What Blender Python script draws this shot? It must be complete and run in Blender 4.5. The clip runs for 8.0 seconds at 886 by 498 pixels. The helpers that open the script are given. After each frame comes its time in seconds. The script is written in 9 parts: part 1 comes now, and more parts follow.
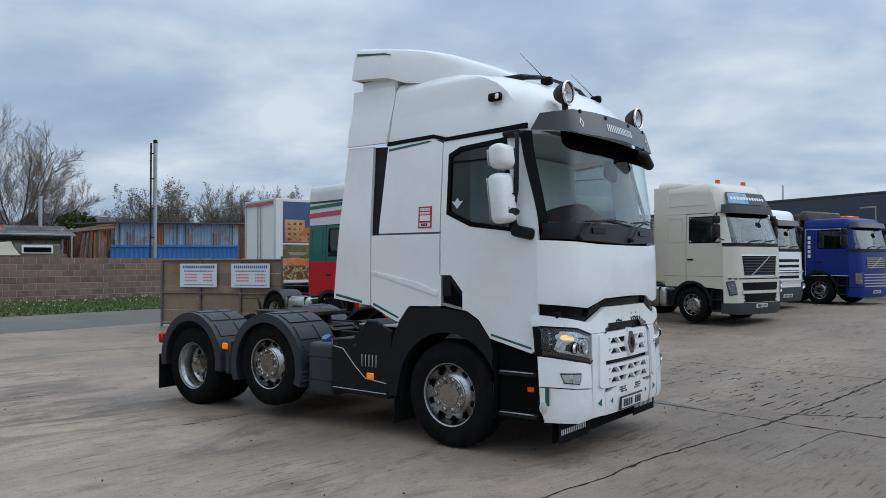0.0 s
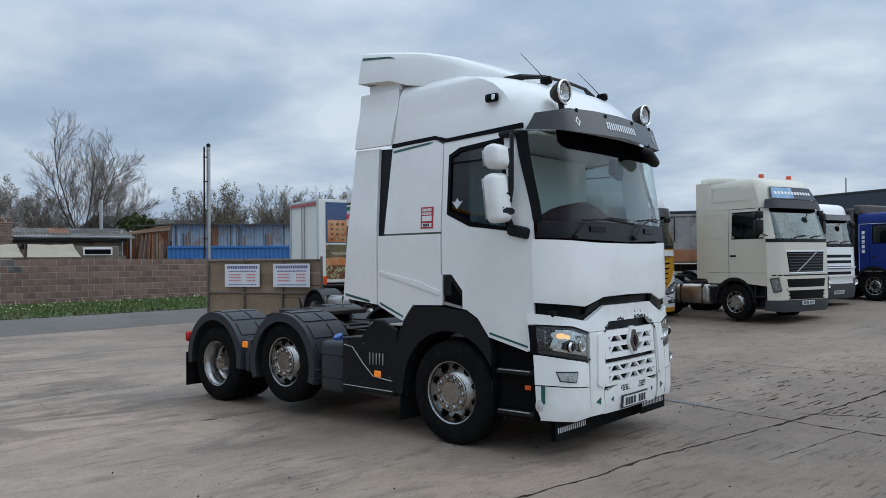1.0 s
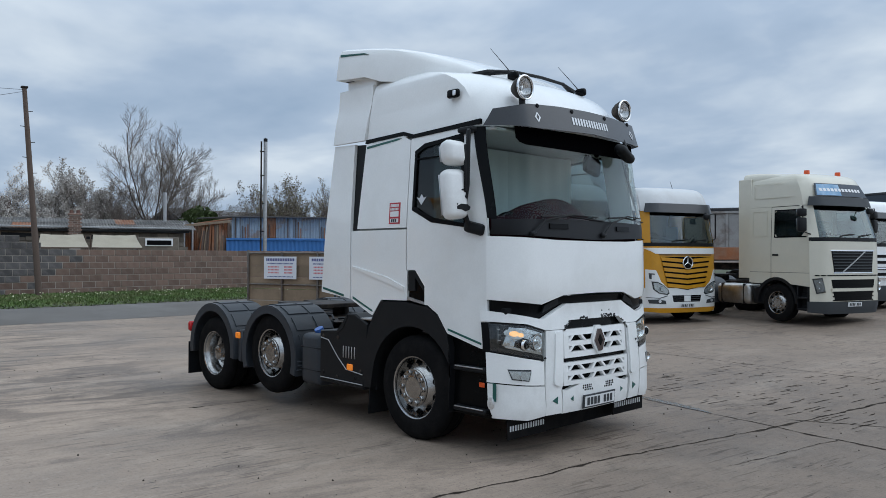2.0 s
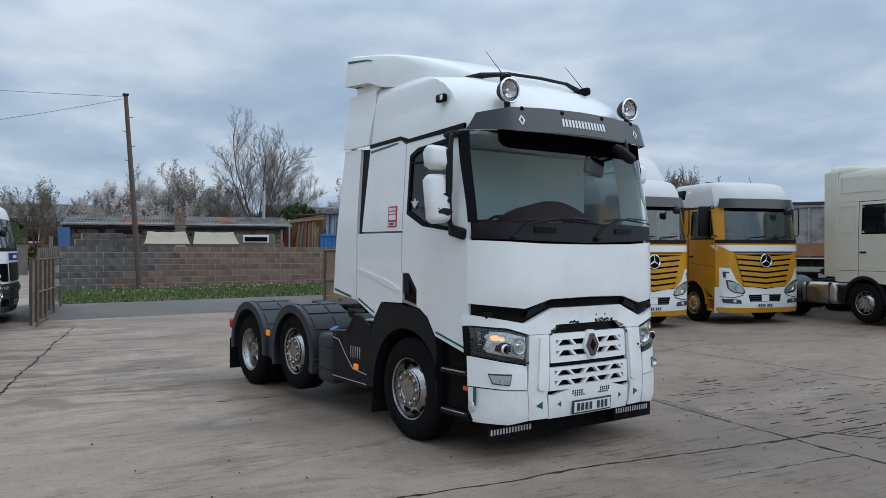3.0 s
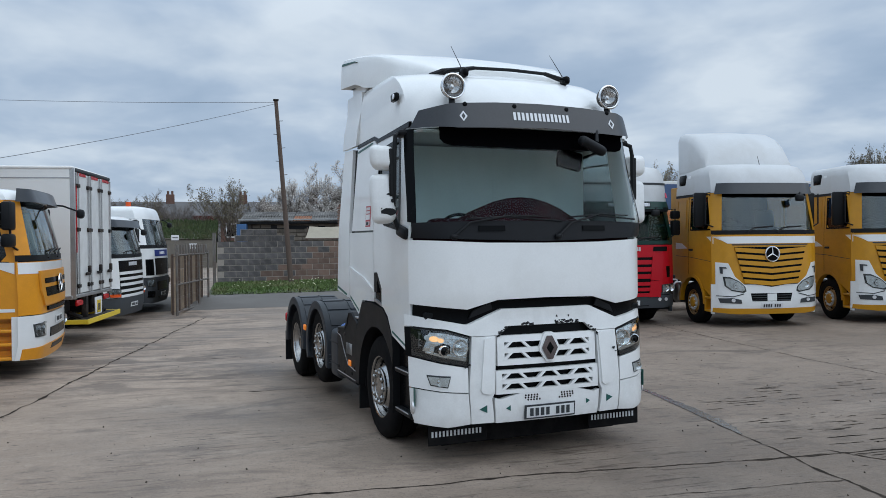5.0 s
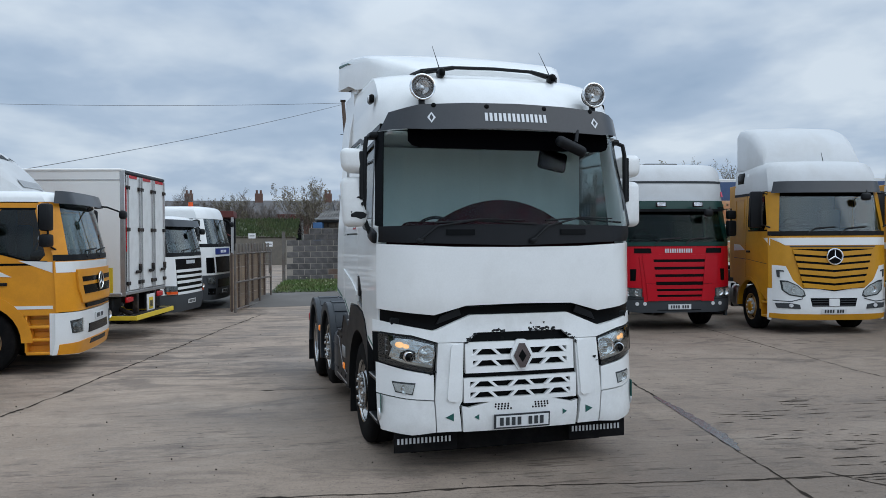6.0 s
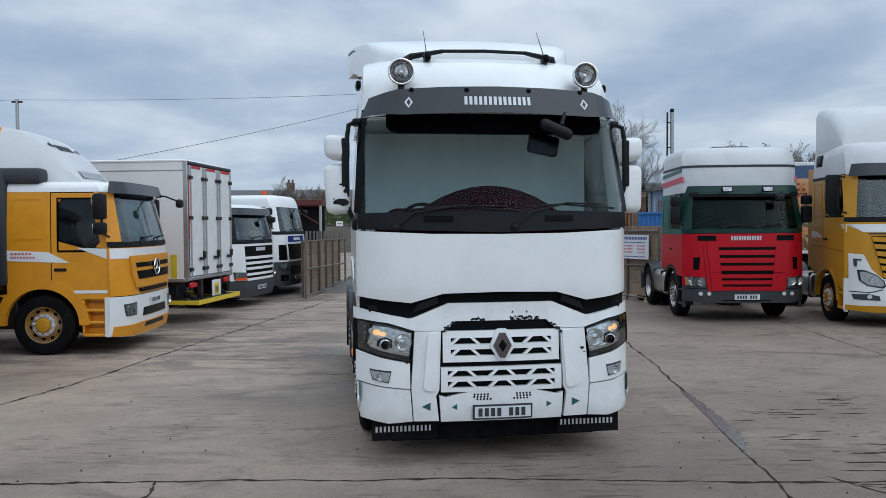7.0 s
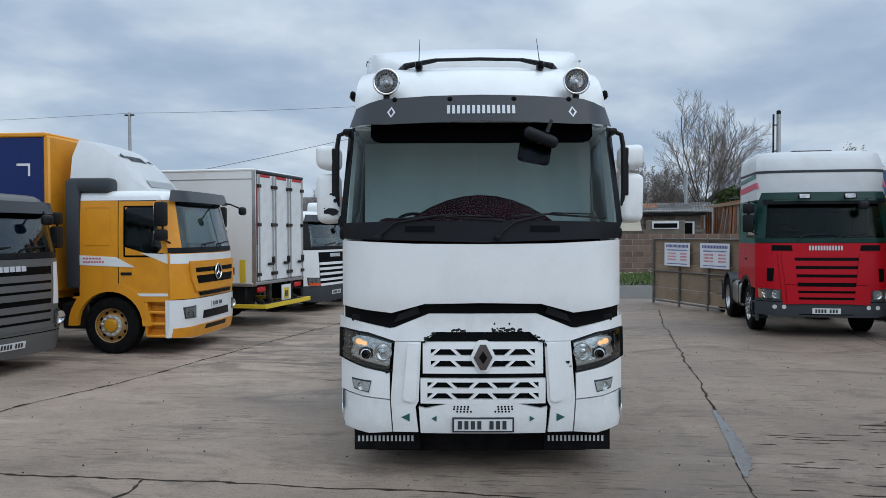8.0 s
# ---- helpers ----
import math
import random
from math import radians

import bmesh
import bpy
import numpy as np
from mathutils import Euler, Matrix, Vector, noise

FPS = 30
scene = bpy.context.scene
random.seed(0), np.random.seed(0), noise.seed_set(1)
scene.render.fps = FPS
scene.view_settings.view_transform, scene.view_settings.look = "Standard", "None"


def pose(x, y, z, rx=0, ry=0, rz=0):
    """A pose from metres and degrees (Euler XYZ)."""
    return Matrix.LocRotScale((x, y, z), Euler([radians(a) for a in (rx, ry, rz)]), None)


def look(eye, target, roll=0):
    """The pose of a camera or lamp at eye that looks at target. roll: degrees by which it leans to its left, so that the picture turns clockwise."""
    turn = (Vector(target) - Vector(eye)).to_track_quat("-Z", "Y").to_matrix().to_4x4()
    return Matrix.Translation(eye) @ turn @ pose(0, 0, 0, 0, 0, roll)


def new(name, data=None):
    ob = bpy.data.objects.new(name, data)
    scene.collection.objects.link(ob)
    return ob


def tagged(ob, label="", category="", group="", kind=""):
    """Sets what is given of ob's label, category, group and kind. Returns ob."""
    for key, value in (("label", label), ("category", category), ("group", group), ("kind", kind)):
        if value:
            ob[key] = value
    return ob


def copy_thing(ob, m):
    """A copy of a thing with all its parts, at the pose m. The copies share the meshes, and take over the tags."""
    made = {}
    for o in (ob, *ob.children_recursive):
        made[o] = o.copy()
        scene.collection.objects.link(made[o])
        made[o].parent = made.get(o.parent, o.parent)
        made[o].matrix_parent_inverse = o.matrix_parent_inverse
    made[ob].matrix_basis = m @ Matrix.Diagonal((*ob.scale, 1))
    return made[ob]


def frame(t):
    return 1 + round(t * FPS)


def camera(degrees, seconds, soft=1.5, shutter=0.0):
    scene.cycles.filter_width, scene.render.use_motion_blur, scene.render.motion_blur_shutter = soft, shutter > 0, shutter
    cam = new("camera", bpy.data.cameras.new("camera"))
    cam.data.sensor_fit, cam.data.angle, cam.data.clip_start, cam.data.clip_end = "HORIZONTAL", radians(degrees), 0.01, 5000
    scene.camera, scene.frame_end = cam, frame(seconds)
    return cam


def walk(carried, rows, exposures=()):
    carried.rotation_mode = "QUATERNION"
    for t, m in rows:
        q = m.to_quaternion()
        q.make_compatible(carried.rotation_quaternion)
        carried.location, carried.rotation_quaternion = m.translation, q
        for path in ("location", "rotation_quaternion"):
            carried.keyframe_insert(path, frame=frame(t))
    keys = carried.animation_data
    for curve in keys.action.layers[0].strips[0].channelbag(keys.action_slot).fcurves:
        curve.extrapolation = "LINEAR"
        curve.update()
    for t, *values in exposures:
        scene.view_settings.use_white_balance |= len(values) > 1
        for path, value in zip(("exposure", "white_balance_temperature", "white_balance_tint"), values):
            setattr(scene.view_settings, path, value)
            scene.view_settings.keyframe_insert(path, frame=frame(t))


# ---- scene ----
cam = camera(59.0, 8.0, soft=0.55)
METRES, EYE, TILT, LEAN, TURN = 8.474, 1.835, -0.624, -0.648, 43.9
ROWS = [
    (0.0, 0.0, 0.0, 0.0, 0.02, 1.6, 0.76),
    (0.5, 0.021, -0.0058, -0.0001, 1.12, 1.91, 1.04),
    (1.0, 0.067, -0.0101, 0.0004, 4.24, 1.54, 1.18),
    (1.5, 0.1277, -0.0057, -0.0011, 6.51, 1.23, 0.72),
    (3.0, 0.3269, 0.0265, 0.0101, 17.32, 0.82, 0.3),
    (3.5, 0.3949, 0.0447, 0.0137, 21.25, 0.18, 0.34),
    (4.0, 0.4546, 0.0749, 0.0136, 24.27, 0.16, 0.21),
    (4.5, 0.5132, 0.1065, 0.0148, 27.85, 0.19, 0.53),
    (6.0, 0.6658, 0.2306, 0.0236, 37.95, 0.14, 0.43),
    (6.5, 0.7095, 0.2796, 0.0213, 41.65, -0.2, 0.26),
    (7.0, 0.7551, 0.3282, 0.0221, 45.63, -0.71, 0.43),
    (7.5, 0.7984, 0.38, 0.0234, 50.25, -0.57, 0.27),
    (8.0, 0.8376, 0.4347, 0.0259, 53.88, -0.25, 0.04),
]
walk(cam, [(t, pose(0, 0, EYE, TILT, LEAN, TURN) @ pose(METRES * x, METRES * y, METRES * z, 90 + pitch, roll, yaw)) for t, x, y, z, yaw, pitch, roll in ROWS])

# ---- world and sun: overcast daylight ----
SUN_EL, SUN_AZ = 38.0, 38.0
SUN_TO = (math.cos(radians(SUN_EL)) * math.sin(radians(SUN_AZ)), math.cos(radians(SUN_EL)) * math.cos(radians(SUN_AZ)), math.sin(radians(SUN_EL)))
world = bpy.data.worlds.new("overcast_sky")
scene.world = world
world.use_nodes = True


def link(tree, a, b):
    tree.links.new(a, b)


def node(tree, kind, **values):
    n = tree.nodes.new(kind)
    for k, v in values.items():
        n.inputs[k].default_value = v
    return n


def build_sky():
    t = world.node_tree
    t.nodes.clear()
    out, bg = t.nodes.new("ShaderNodeOutputWorld"), t.nodes.new("ShaderNodeBackground")
    sky = t.nodes.new("ShaderNodeTexSky")
    sky.sky_type, sky.sun_disc = "NISHITA", False
    sky.sun_elevation, sky.sun_rotation = radians(SUN_EL), radians(SUN_AZ)
    sky.air_density, sky.dust_density = 1.2, 2.0
    co = t.nodes.new("ShaderNodeTexCoord")
    sep = t.nodes.new("ShaderNodeSeparateXYZ")
    link(t, co.outputs["Generated"], sep.inputs[0])
    # cloud deck: the view direction meets a flat layer overhead
    up = t.nodes.new("ShaderNodeMath")
    up.operation = "MAXIMUM"
    link(t, sep.outputs["Z"], up.inputs[0])
    up.inputs[1].default_value = 0.0
    lift = t.nodes.new("ShaderNodeMath")
    lift.operation = "ADD"
    link(t, up.outputs[0], lift.inputs[0])
    lift.inputs[1].default_value = 0.22
    comb = t.nodes.new("ShaderNodeCombineXYZ")
    for i, axis in enumerate("XY"):
        div = t.nodes.new("ShaderNodeMath")
        div.operation = "DIVIDE"
        link(t, sep.outputs[axis], div.inputs[0])
        link(t, lift.outputs[0], div.inputs[1])
        link(t, div.outputs[0], comb.inputs[i])
    big = node(t, "ShaderNodeTexNoise", Scale=1.15, Detail=5.0, Roughness=0.5, Distortion=0.35)
    link(t, comb.outputs[0], big.inputs["Vector"])
    small = node(t, "ShaderNodeTexNoise", Scale=3.2, Detail=4.0, Roughness=0.5, Distortion=0.2)
    link(t, comb.outputs[0], small.inputs["Vector"])
    mix = t.nodes.new("ShaderNodeMix")
    mix.data_type = "FLOAT"
    mix.inputs["Factor"].default_value = 0.3
    link(t, big.outputs["Fac"], mix.inputs["A"])
    link(t, small.outputs["Fac"], mix.inputs["B"])
    ramp = t.nodes.new("ShaderNodeValToRGB")
    e = ramp.color_ramp.elements
    e[0].position, e[0].color = 0.31, (0.297, 0.415, 0.58, 1)
    e[1].position, e[1].color = 0.63, (0.693, 0.79, 0.895, 1)
    mid = ramp.color_ramp.elements.new(0.47)
    mid.color = (0.425, 0.54, 0.7, 1)
    link(t, mix.outputs["Result"], ramp.inputs["Fac"])
    # an overcast sky is about twice as bright overhead as low down
    grad = t.nodes.new("ShaderNodeMapRange")
    grad.inputs["From Min"].default_value, grad.inputs["From Max"].default_value = 0.25, 0.95
    grad.inputs["To Min"].default_value, grad.inputs["To Max"].default_value = 1.0, SKY_TOP
    link(t, sep.outputs["Z"], grad.inputs["Value"])
    # and brighter again round the sun behind the cloud
    toward = t.nodes.new("ShaderNodeVectorMath")
    toward.operation = "DOT_PRODUCT"
    link(t, co.outputs["Generated"], toward.inputs[0])
    toward.inputs[1].default_value = SUN_TO
    veil = t.nodes.new("ShaderNodeMapRange")
    veil.interpolation_type = "SMOOTHSTEP"
    for k, v in (("From Min", 0.5), ("From Max", 1.0), ("To Min", 1.0), ("To Max", SKY_VEIL)):
        veil.inputs[k].default_value = v
    link(t, toward.outputs["Value"], veil.inputs["Value"])
    bright = t.nodes.new("ShaderNodeMath")
    bright.operation = "MULTIPLY"
    link(t, grad.outputs["Result"], bright.inputs[0])
    link(t, veil.outputs["Result"], bright.inputs[1])
    deck = t.nodes.new("ShaderNodeVectorMath")
    deck.operation = "SCALE"
    # thinner, whiter cloud overhead
    high = t.nodes.new("ShaderNodeMapRange")
    for k, v in (("From Min", 0.4), ("From Max", 0.85), ("To Min", 0.0), ("To Max", 0.75)):
        high.inputs[k].default_value = v
    link(t, sep.outputs["Z"], high.inputs["Value"])
    pale = t.nodes.new("ShaderNodeMix")
    pale.data_type = "RGBA"
    link(t, high.outputs["Result"], pale.inputs["Factor"])
    link(t, ramp.outputs["Color"], pale.inputs["A"])
    pale.inputs["B"].default_value = (0.57, 0.655, 0.74, 1)
    link(t, pale.outputs["Result"], deck.inputs[0])
    link(t, bright.outputs[0], deck.inputs["Scale"])
    clear = t.nodes.new("ShaderNodeVectorMath")
    clear.operation = "SCALE"
    link(t, sky.outputs["Color"], clear.inputs[0])
    clear.inputs["Scale"].default_value = 0.05
    both = t.nodes.new("ShaderNodeMix")
    both.data_type = "RGBA"
    both.inputs["Factor"].default_value = 0.88
    link(t, clear.outputs[0], both.inputs["A"])
    link(t, deck.outputs[0], both.inputs["B"])
    link(t, both.outputs["Result"], bg.inputs["Color"])
    bg.inputs["Strength"].default_value = SKY_STRENGTH
    link(t, bg.outputs[0], out.inputs[0])


SKY_TOP, SKY_STRENGTH, SKY_VEIL = 2.05, 1.02, 1.5
build_sky()
sun_data = bpy.data.lights.new("sun", "SUN")
sun_data.energy, sun_data.angle, sun_data.color = 0.35, radians(50), (1.02, 1.0, 0.97)
sun = new("sun", sun_data)
sun.matrix_world = look((0, 0, 30), (-SUN_TO[0], -SUN_TO[1], 30 - SUN_TO[2]))


# ---- materials ----
def surface(name, colour, rough=0.5, metal=0.0, spec=0.5, vary=0.12, scale=4.0, fine=60.0, bump=0.0, coat=0.0, second=None, amount=0.5, edge=(0.45, 0.65), emit=None, each=0.0):
    """A painted, worn or grown surface: base colour with wear at two scales, and a second colour in blotches."""
    m = bpy.data.materials.new(name)
    m.use_nodes = True
    t = m.node_tree
    b = t.nodes["Principled BSDF"]
    co = t.nodes.new("ShaderNodeTexCoord")
    n1 = node(t, "ShaderNodeTexNoise", Scale=scale, Detail=5.0, Roughness=0.6)
    n2 = node(t, "ShaderNodeTexNoise", Scale=fine, Detail=3.0, Roughness=0.6)
    link(t, co.outputs["Object"], n1.inputs["Vector"])
    link(t, co.outputs["Object"], n2.inputs["Vector"])
    add = t.nodes.new("ShaderNodeMath")
    add.operation = "ADD"
    link(t, n1.outputs["Fac"], add.inputs[0])
    link(t, n2.outputs["Fac"], add.inputs[1])
    span = t.nodes.new("ShaderNodeMapRange")
    span.inputs["From Min"].default_value, span.inputs["From Max"].default_value = 0.6, 1.4
    span.inputs["To Min"].default_value, span.inputs["To Max"].default_value = 1 - vary, 1 + vary
    link(t, add.outputs[0], span.inputs["Value"])
    tone = t.nodes.new("ShaderNodeVectorMath")
    tone.operation = "SCALE"
    tone.inputs[0].default_value = colour
    last = span.outputs["Result"]
    if each:
        info = t.nodes.new("ShaderNodeObjectInfo")
        lone = t.nodes.new("ShaderNodeMapRange")
        lone.inputs["To Min"].default_value, lone.inputs["To Max"].default_value = 1 - each, 1 + each
        link(t, info.outputs["Random"], lone.inputs["Value"])
        mul = t.nodes.new("ShaderNodeMath")
        mul.operation = "MULTIPLY"
        link(t, last, mul.inputs[0])
        link(t, lone.outputs["Result"], mul.inputs[1])
        last = mul.outputs[0]
    link(t, last, tone.inputs["Scale"])
    out = tone.outputs[0]
    if second:
        n3 = node(t, "ShaderNodeTexNoise", Scale=scale * 0.7, Detail=6.0, Roughness=0.65, Distortion=0.3)
        link(t, co.outputs["Object"], n3.inputs["Vector"])
        cut = t.nodes.new("ShaderNodeMapRange")
        cut.inputs["From Min"].default_value, cut.inputs["From Max"].default_value = edge
        cut.inputs["To Max"].default_value = amount
        link(t, n3.outputs["Fac"], cut.inputs["Value"])
        mix = t.nodes.new("ShaderNodeMix")
        mix.data_type = "RGBA"
        link(t, cut.outputs["Result"], mix.inputs["Factor"])
        link(t, out, mix.inputs["A"])
        mix.inputs["B"].default_value = (*second, 1)
        out = mix.outputs["Result"]
    link(t, out, b.inputs["Base Color"])
    b.inputs["Roughness"].default_value, b.inputs["Metallic"].default_value = rough, metal
    b.inputs["Specular IOR Level"].default_value = spec
    rr = t.nodes.new("ShaderNodeMapRange")
    rr.inputs["To Min"].default_value, rr.inputs["To Max"].default_value = rough * 0.8, min(1, rough * 1.25)
    link(t, n1.outputs["Fac"], rr.inputs["Value"])
    link(t, rr.outputs["Result"], b.inputs["Roughness"])
    if coat:
        b.inputs["Coat Weight"].default_value, b.inputs["Coat Roughness"].default_value = coat, 0.06
    if emit:
        b.inputs["Emission Color"].default_value, b.inputs["Emission Strength"].default_value = (*emit[:3], 1), emit[3]
    if bump:
        bp = node(t, "ShaderNodeBump", Strength=0.5, Distance=bump)
        link(t, add.outputs[0], bp.inputs["Height"])
        link(t, bp.outputs["Normal"], b.inputs["Normal"])
    return m


def glass(name, tint, rough=0.02, shine=0.05):
    """A thin pane: clear or tinted, mirrored at its surface."""
    m = bpy.data.materials.new(name)
    m.use_nodes = True
    t = m.node_tree
    t.nodes.clear()
    out, mix = t.nodes.new("ShaderNodeOutputMaterial"), t.nodes.new("ShaderNodeMixShader")
    lw = node(t, "ShaderNodeLayerWeight", Blend=0.5)
    power = t.nodes.new("ShaderNodeMath")
    power.operation = "POWER"
    power.inputs[1].default_value = 4.0
    link(t, lw.outputs["Facing"], power.inputs[0])
    gloss = t.nodes.new("ShaderNodeMapRange")
    gloss.inputs["To Min"].default_value, gloss.inputs["To Max"].default_value = shine, 0.9
    link(t, power.outputs[0], gloss.inputs["Value"])
    tr = node(t, "ShaderNodeBsdfTransparent", Color=(*tint, 1))
    gl = node(t, "ShaderNodeBsdfGlossy", Roughness=rough)
    link(t, gloss.outputs["Result"], mix.inputs[0])
    link(t, tr.outputs[0], mix.inputs[1])
    link(t, gl.outputs[0], mix.inputs[2])
    link(t, mix.outputs[0], out.inputs[0])
    return m


def concrete_yard():
    """Old concrete: pale dust and dark damp in large patches, tyre scrub, oil spots, fine aggregate."""
    m = bpy.data.materials.new("yard_concrete")
    m.use_nodes = True
    t = m.node_tree
    b = t.nodes["Principled BSDF"]
    co = t.nodes.new("ShaderNodeTexCoord")

    def tex(scale, detail, rough, distort=0.0, stretch=None):
        n = node(t, "ShaderNodeTexNoise", Scale=scale, Detail=detail, Roughness=rough, Distortion=distort)
        src = co.outputs["Object"]
        if stretch:
            mp = t.nodes.new("ShaderNodeMapping")
            mp.inputs["Scale"].default_value = stretch
            mp.inputs["Rotation"].default_value = (0, 0, radians(4))
            link(t, src, mp.inputs["Vector"])
            src = mp.outputs[0]
        link(t, src, n.inputs["Vector"])
        return n.outputs["Fac"]

    def span(src, lo, hi, a, c):
        n = t.nodes.new("ShaderNodeMapRange")
        for k, v in (("From Min", lo), ("From Max", hi), ("To Min", a), ("To Max", c)):
            n.inputs[k].default_value = v
        link(t, src, n.inputs["Value"])
        return n.outputs["Result"]

    def blend(fac, a, c):
        n = t.nodes.new("ShaderNodeMix")
        n.data_type = "RGBA"
        link(t, fac, n.inputs["Factor"])
        if isinstance(a, tuple):
            n.inputs["A"].default_value = (*a, 1)
        else:
            link(t, a, n.inputs["A"])
        n.inputs["B"].default_value = (*c, 1)
        return n.outputs["Result"]

    large, mid, fine = tex(0.3, 6, 0.6, 0.4), tex(2.2, 6, 0.65, 0.3), tex(38, 4, 0.7)
    scrub = tex(1.0, 5, 0.65, 0.5, (11.0, 0.55, 1.0))
    sweep = tex(0.8, 6, 0.65, 0.8, (1.0, 0.3, 1.0))
    col = blend(span(large, 0.42, 0.68, 0.0, 1.0), (0.285, 0.222, 0.174), (0.19, 0.146, 0.113))
    col = blend(span(sweep, 0.52, 0.72, 0.0, 0.7), col, (0.352, 0.285, 0.228))
    col = blend(span(mid, 0.5, 0.66, 0.0, 0.42), col, (0.15, 0.12, 0.098))
    col = blend(span(scrub, 0.56, 0.7, 0.0, 0.13), col, (0.09, 0.075, 0.065))
    blot = tex(0.55, 7, 0.7, 1.2, (1.6, 0.7, 1.0))
    col = blend(span(blot, 0.56, 0.66, 0.0, 0.6), col, (0.1, 0.08, 0.068))
    grain = tex(11, 6, 0.78, 0.6, (1.6, 0.8, 1.0))
    col = blend(span(grain, 0.54, 0.66, 0.0, 0.38), col, (0.12, 0.098, 0.082))
    col = blend(span(grain, 0.44, 0.34, 0.0, 0.4), col, (0.34, 0.285, 0.235))
    col = blend(span(fine, 0.55, 0.72, 0.0, 0.75), col, (0.09, 0.075, 0.066))
    col = blend(span(fine, 0.42, 0.28, 0.0, 0.5), col, (0.31, 0.275, 0.24))
    spots = node(t, "ShaderNodeTexVoronoi", Scale=1.3, Randomness=1.0)
    link(t, co.outputs["Object"], spots.inputs["Vector"])
    col = blend(span(spots.outputs["Distance"], 0.035, 0.02, 0.0, 0.6), col, (0.05, 0.042, 0.038))
    specks = node(t, "ShaderNodeTexVoronoi", Scale=5.5, Randomness=1.0)
    link(t, co.outputs["Object"], specks.inputs["Vector"])
    col = blend(span(specks.outputs["Distance"], 0.075, 0.045, 0.0, 0.55), col, (0.07, 0.058, 0.052))
    # small pits and drag marks lying across the slab
    lay = t.nodes.new("ShaderNodeMapping")
    lay.inputs["Scale"].default_value = (10.0, 3.2, 1.0)
    link(t, co.outputs["Object"], lay.inputs["Vector"])
    pits = node(t, "ShaderNodeTexVoronoi", Scale=1.0, Randomness=1.0)
    link(t, lay.outputs[0], pits.inputs["Vector"])
    ragged = t.nodes.new("ShaderNodeMath")
    ragged.operation = "MULTIPLY_ADD"
    link(t, fine, ragged.inputs[0])
    ragged.inputs[1].default_value = 0.3
    link(t, pits.outputs["Distance"], ragged.inputs[2])
    few = tex(0.8, 3, 0.6, 0.4)
    some = t.nodes.new("ShaderNodeMath")
    some.operation = "MULTIPLY"
    link(t, span(ragged.outputs[0], 0.3, 0.24, 0.0, 0.85), some.inputs[0])
    link(t, span(few, 0.46, 0.6, 0.0, 1.0), some.inputs[1])
    col = blend(some.outputs[0], col, (0.055, 0.045, 0.038))
    # short dark tamping ridges, broken into patches
    ridge = tex(1.0, 3, 0.6, 0.3, (20.0, 1.7, 1.0))
    patch = tex(0.45, 4, 0.6, 0.5)
    both = t.nodes.new("ShaderNodeMath")
    both.operation = "MULTIPLY"
    link(t, span(ridge, 0.575, 0.62, 0.0, 0.75), both.inputs[0])
    side = t.nodes.new("ShaderNodeSeparateXYZ")
    link(t, co.outputs["Object"], side.inputs[0])
    where = t.nodes.new("ShaderNodeMath")
    where.operation = "MULTIPLY"
    link(t, span(patch, 0.42, 0.6, 0.0, 1.0), where.inputs[0])
    link(t, span(side.outputs["Y"], 5.0, 9.0, 0.7, 1.0), where.inputs[1])
    link(t, where.outputs[0], both.inputs[1])
    col = blend(both.outputs[0], col, (0.065, 0.046, 0.035))
    # damp, oily blotches on the gate side of the yard
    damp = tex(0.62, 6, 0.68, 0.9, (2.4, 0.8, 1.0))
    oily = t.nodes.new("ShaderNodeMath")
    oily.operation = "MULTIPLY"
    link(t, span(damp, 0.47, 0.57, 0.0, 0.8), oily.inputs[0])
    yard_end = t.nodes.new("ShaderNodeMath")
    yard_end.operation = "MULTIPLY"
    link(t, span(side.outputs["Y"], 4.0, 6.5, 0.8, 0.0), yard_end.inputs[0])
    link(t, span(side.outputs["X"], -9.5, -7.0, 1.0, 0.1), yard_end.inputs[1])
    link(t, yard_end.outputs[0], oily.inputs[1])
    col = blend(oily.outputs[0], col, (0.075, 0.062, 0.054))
    # paler towards the gate, darker towards the lorries: uneven light put into the colour
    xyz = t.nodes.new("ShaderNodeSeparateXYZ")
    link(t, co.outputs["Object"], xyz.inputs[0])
    light_fall = t.nodes.new("ShaderNodeMath")
    light_fall.operation = "MULTIPLY_ADD"
    link(t, large, light_fall.inputs[0])
    light_fall.inputs[1].default_value = 6.0
    link(t, xyz.outputs["Y"], light_fall.inputs[2])
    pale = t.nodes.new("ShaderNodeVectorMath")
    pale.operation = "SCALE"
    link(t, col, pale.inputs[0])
    # darker again before the tractor, its shade put into the colour
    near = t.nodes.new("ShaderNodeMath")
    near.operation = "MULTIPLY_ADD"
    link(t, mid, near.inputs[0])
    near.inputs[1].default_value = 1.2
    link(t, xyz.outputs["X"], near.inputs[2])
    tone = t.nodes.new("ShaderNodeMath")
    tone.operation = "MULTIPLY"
    link(t, span(light_fall.outputs[0], 5.0, 10.5, 1.62, 1.02), tone.inputs[0])
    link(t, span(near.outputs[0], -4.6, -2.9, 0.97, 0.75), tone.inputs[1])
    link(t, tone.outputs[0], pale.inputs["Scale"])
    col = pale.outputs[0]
    link(t, col, b.inputs["Base Color"])
    link(t, span(large, 0.35, 0.7, 0.85, 0.42), b.inputs["Roughness"])
    b.inputs["Specular IOR Level"].default_value = 0.25
    add = t.nodes.new("ShaderNodeMath")
    add.operation = "ADD"
    link(t, fine, add.inputs[0])
    link(t, scrub, add.inputs[1])
    bp = node(t, "ShaderNodeBump", Strength=0.6, Distance=0.008)
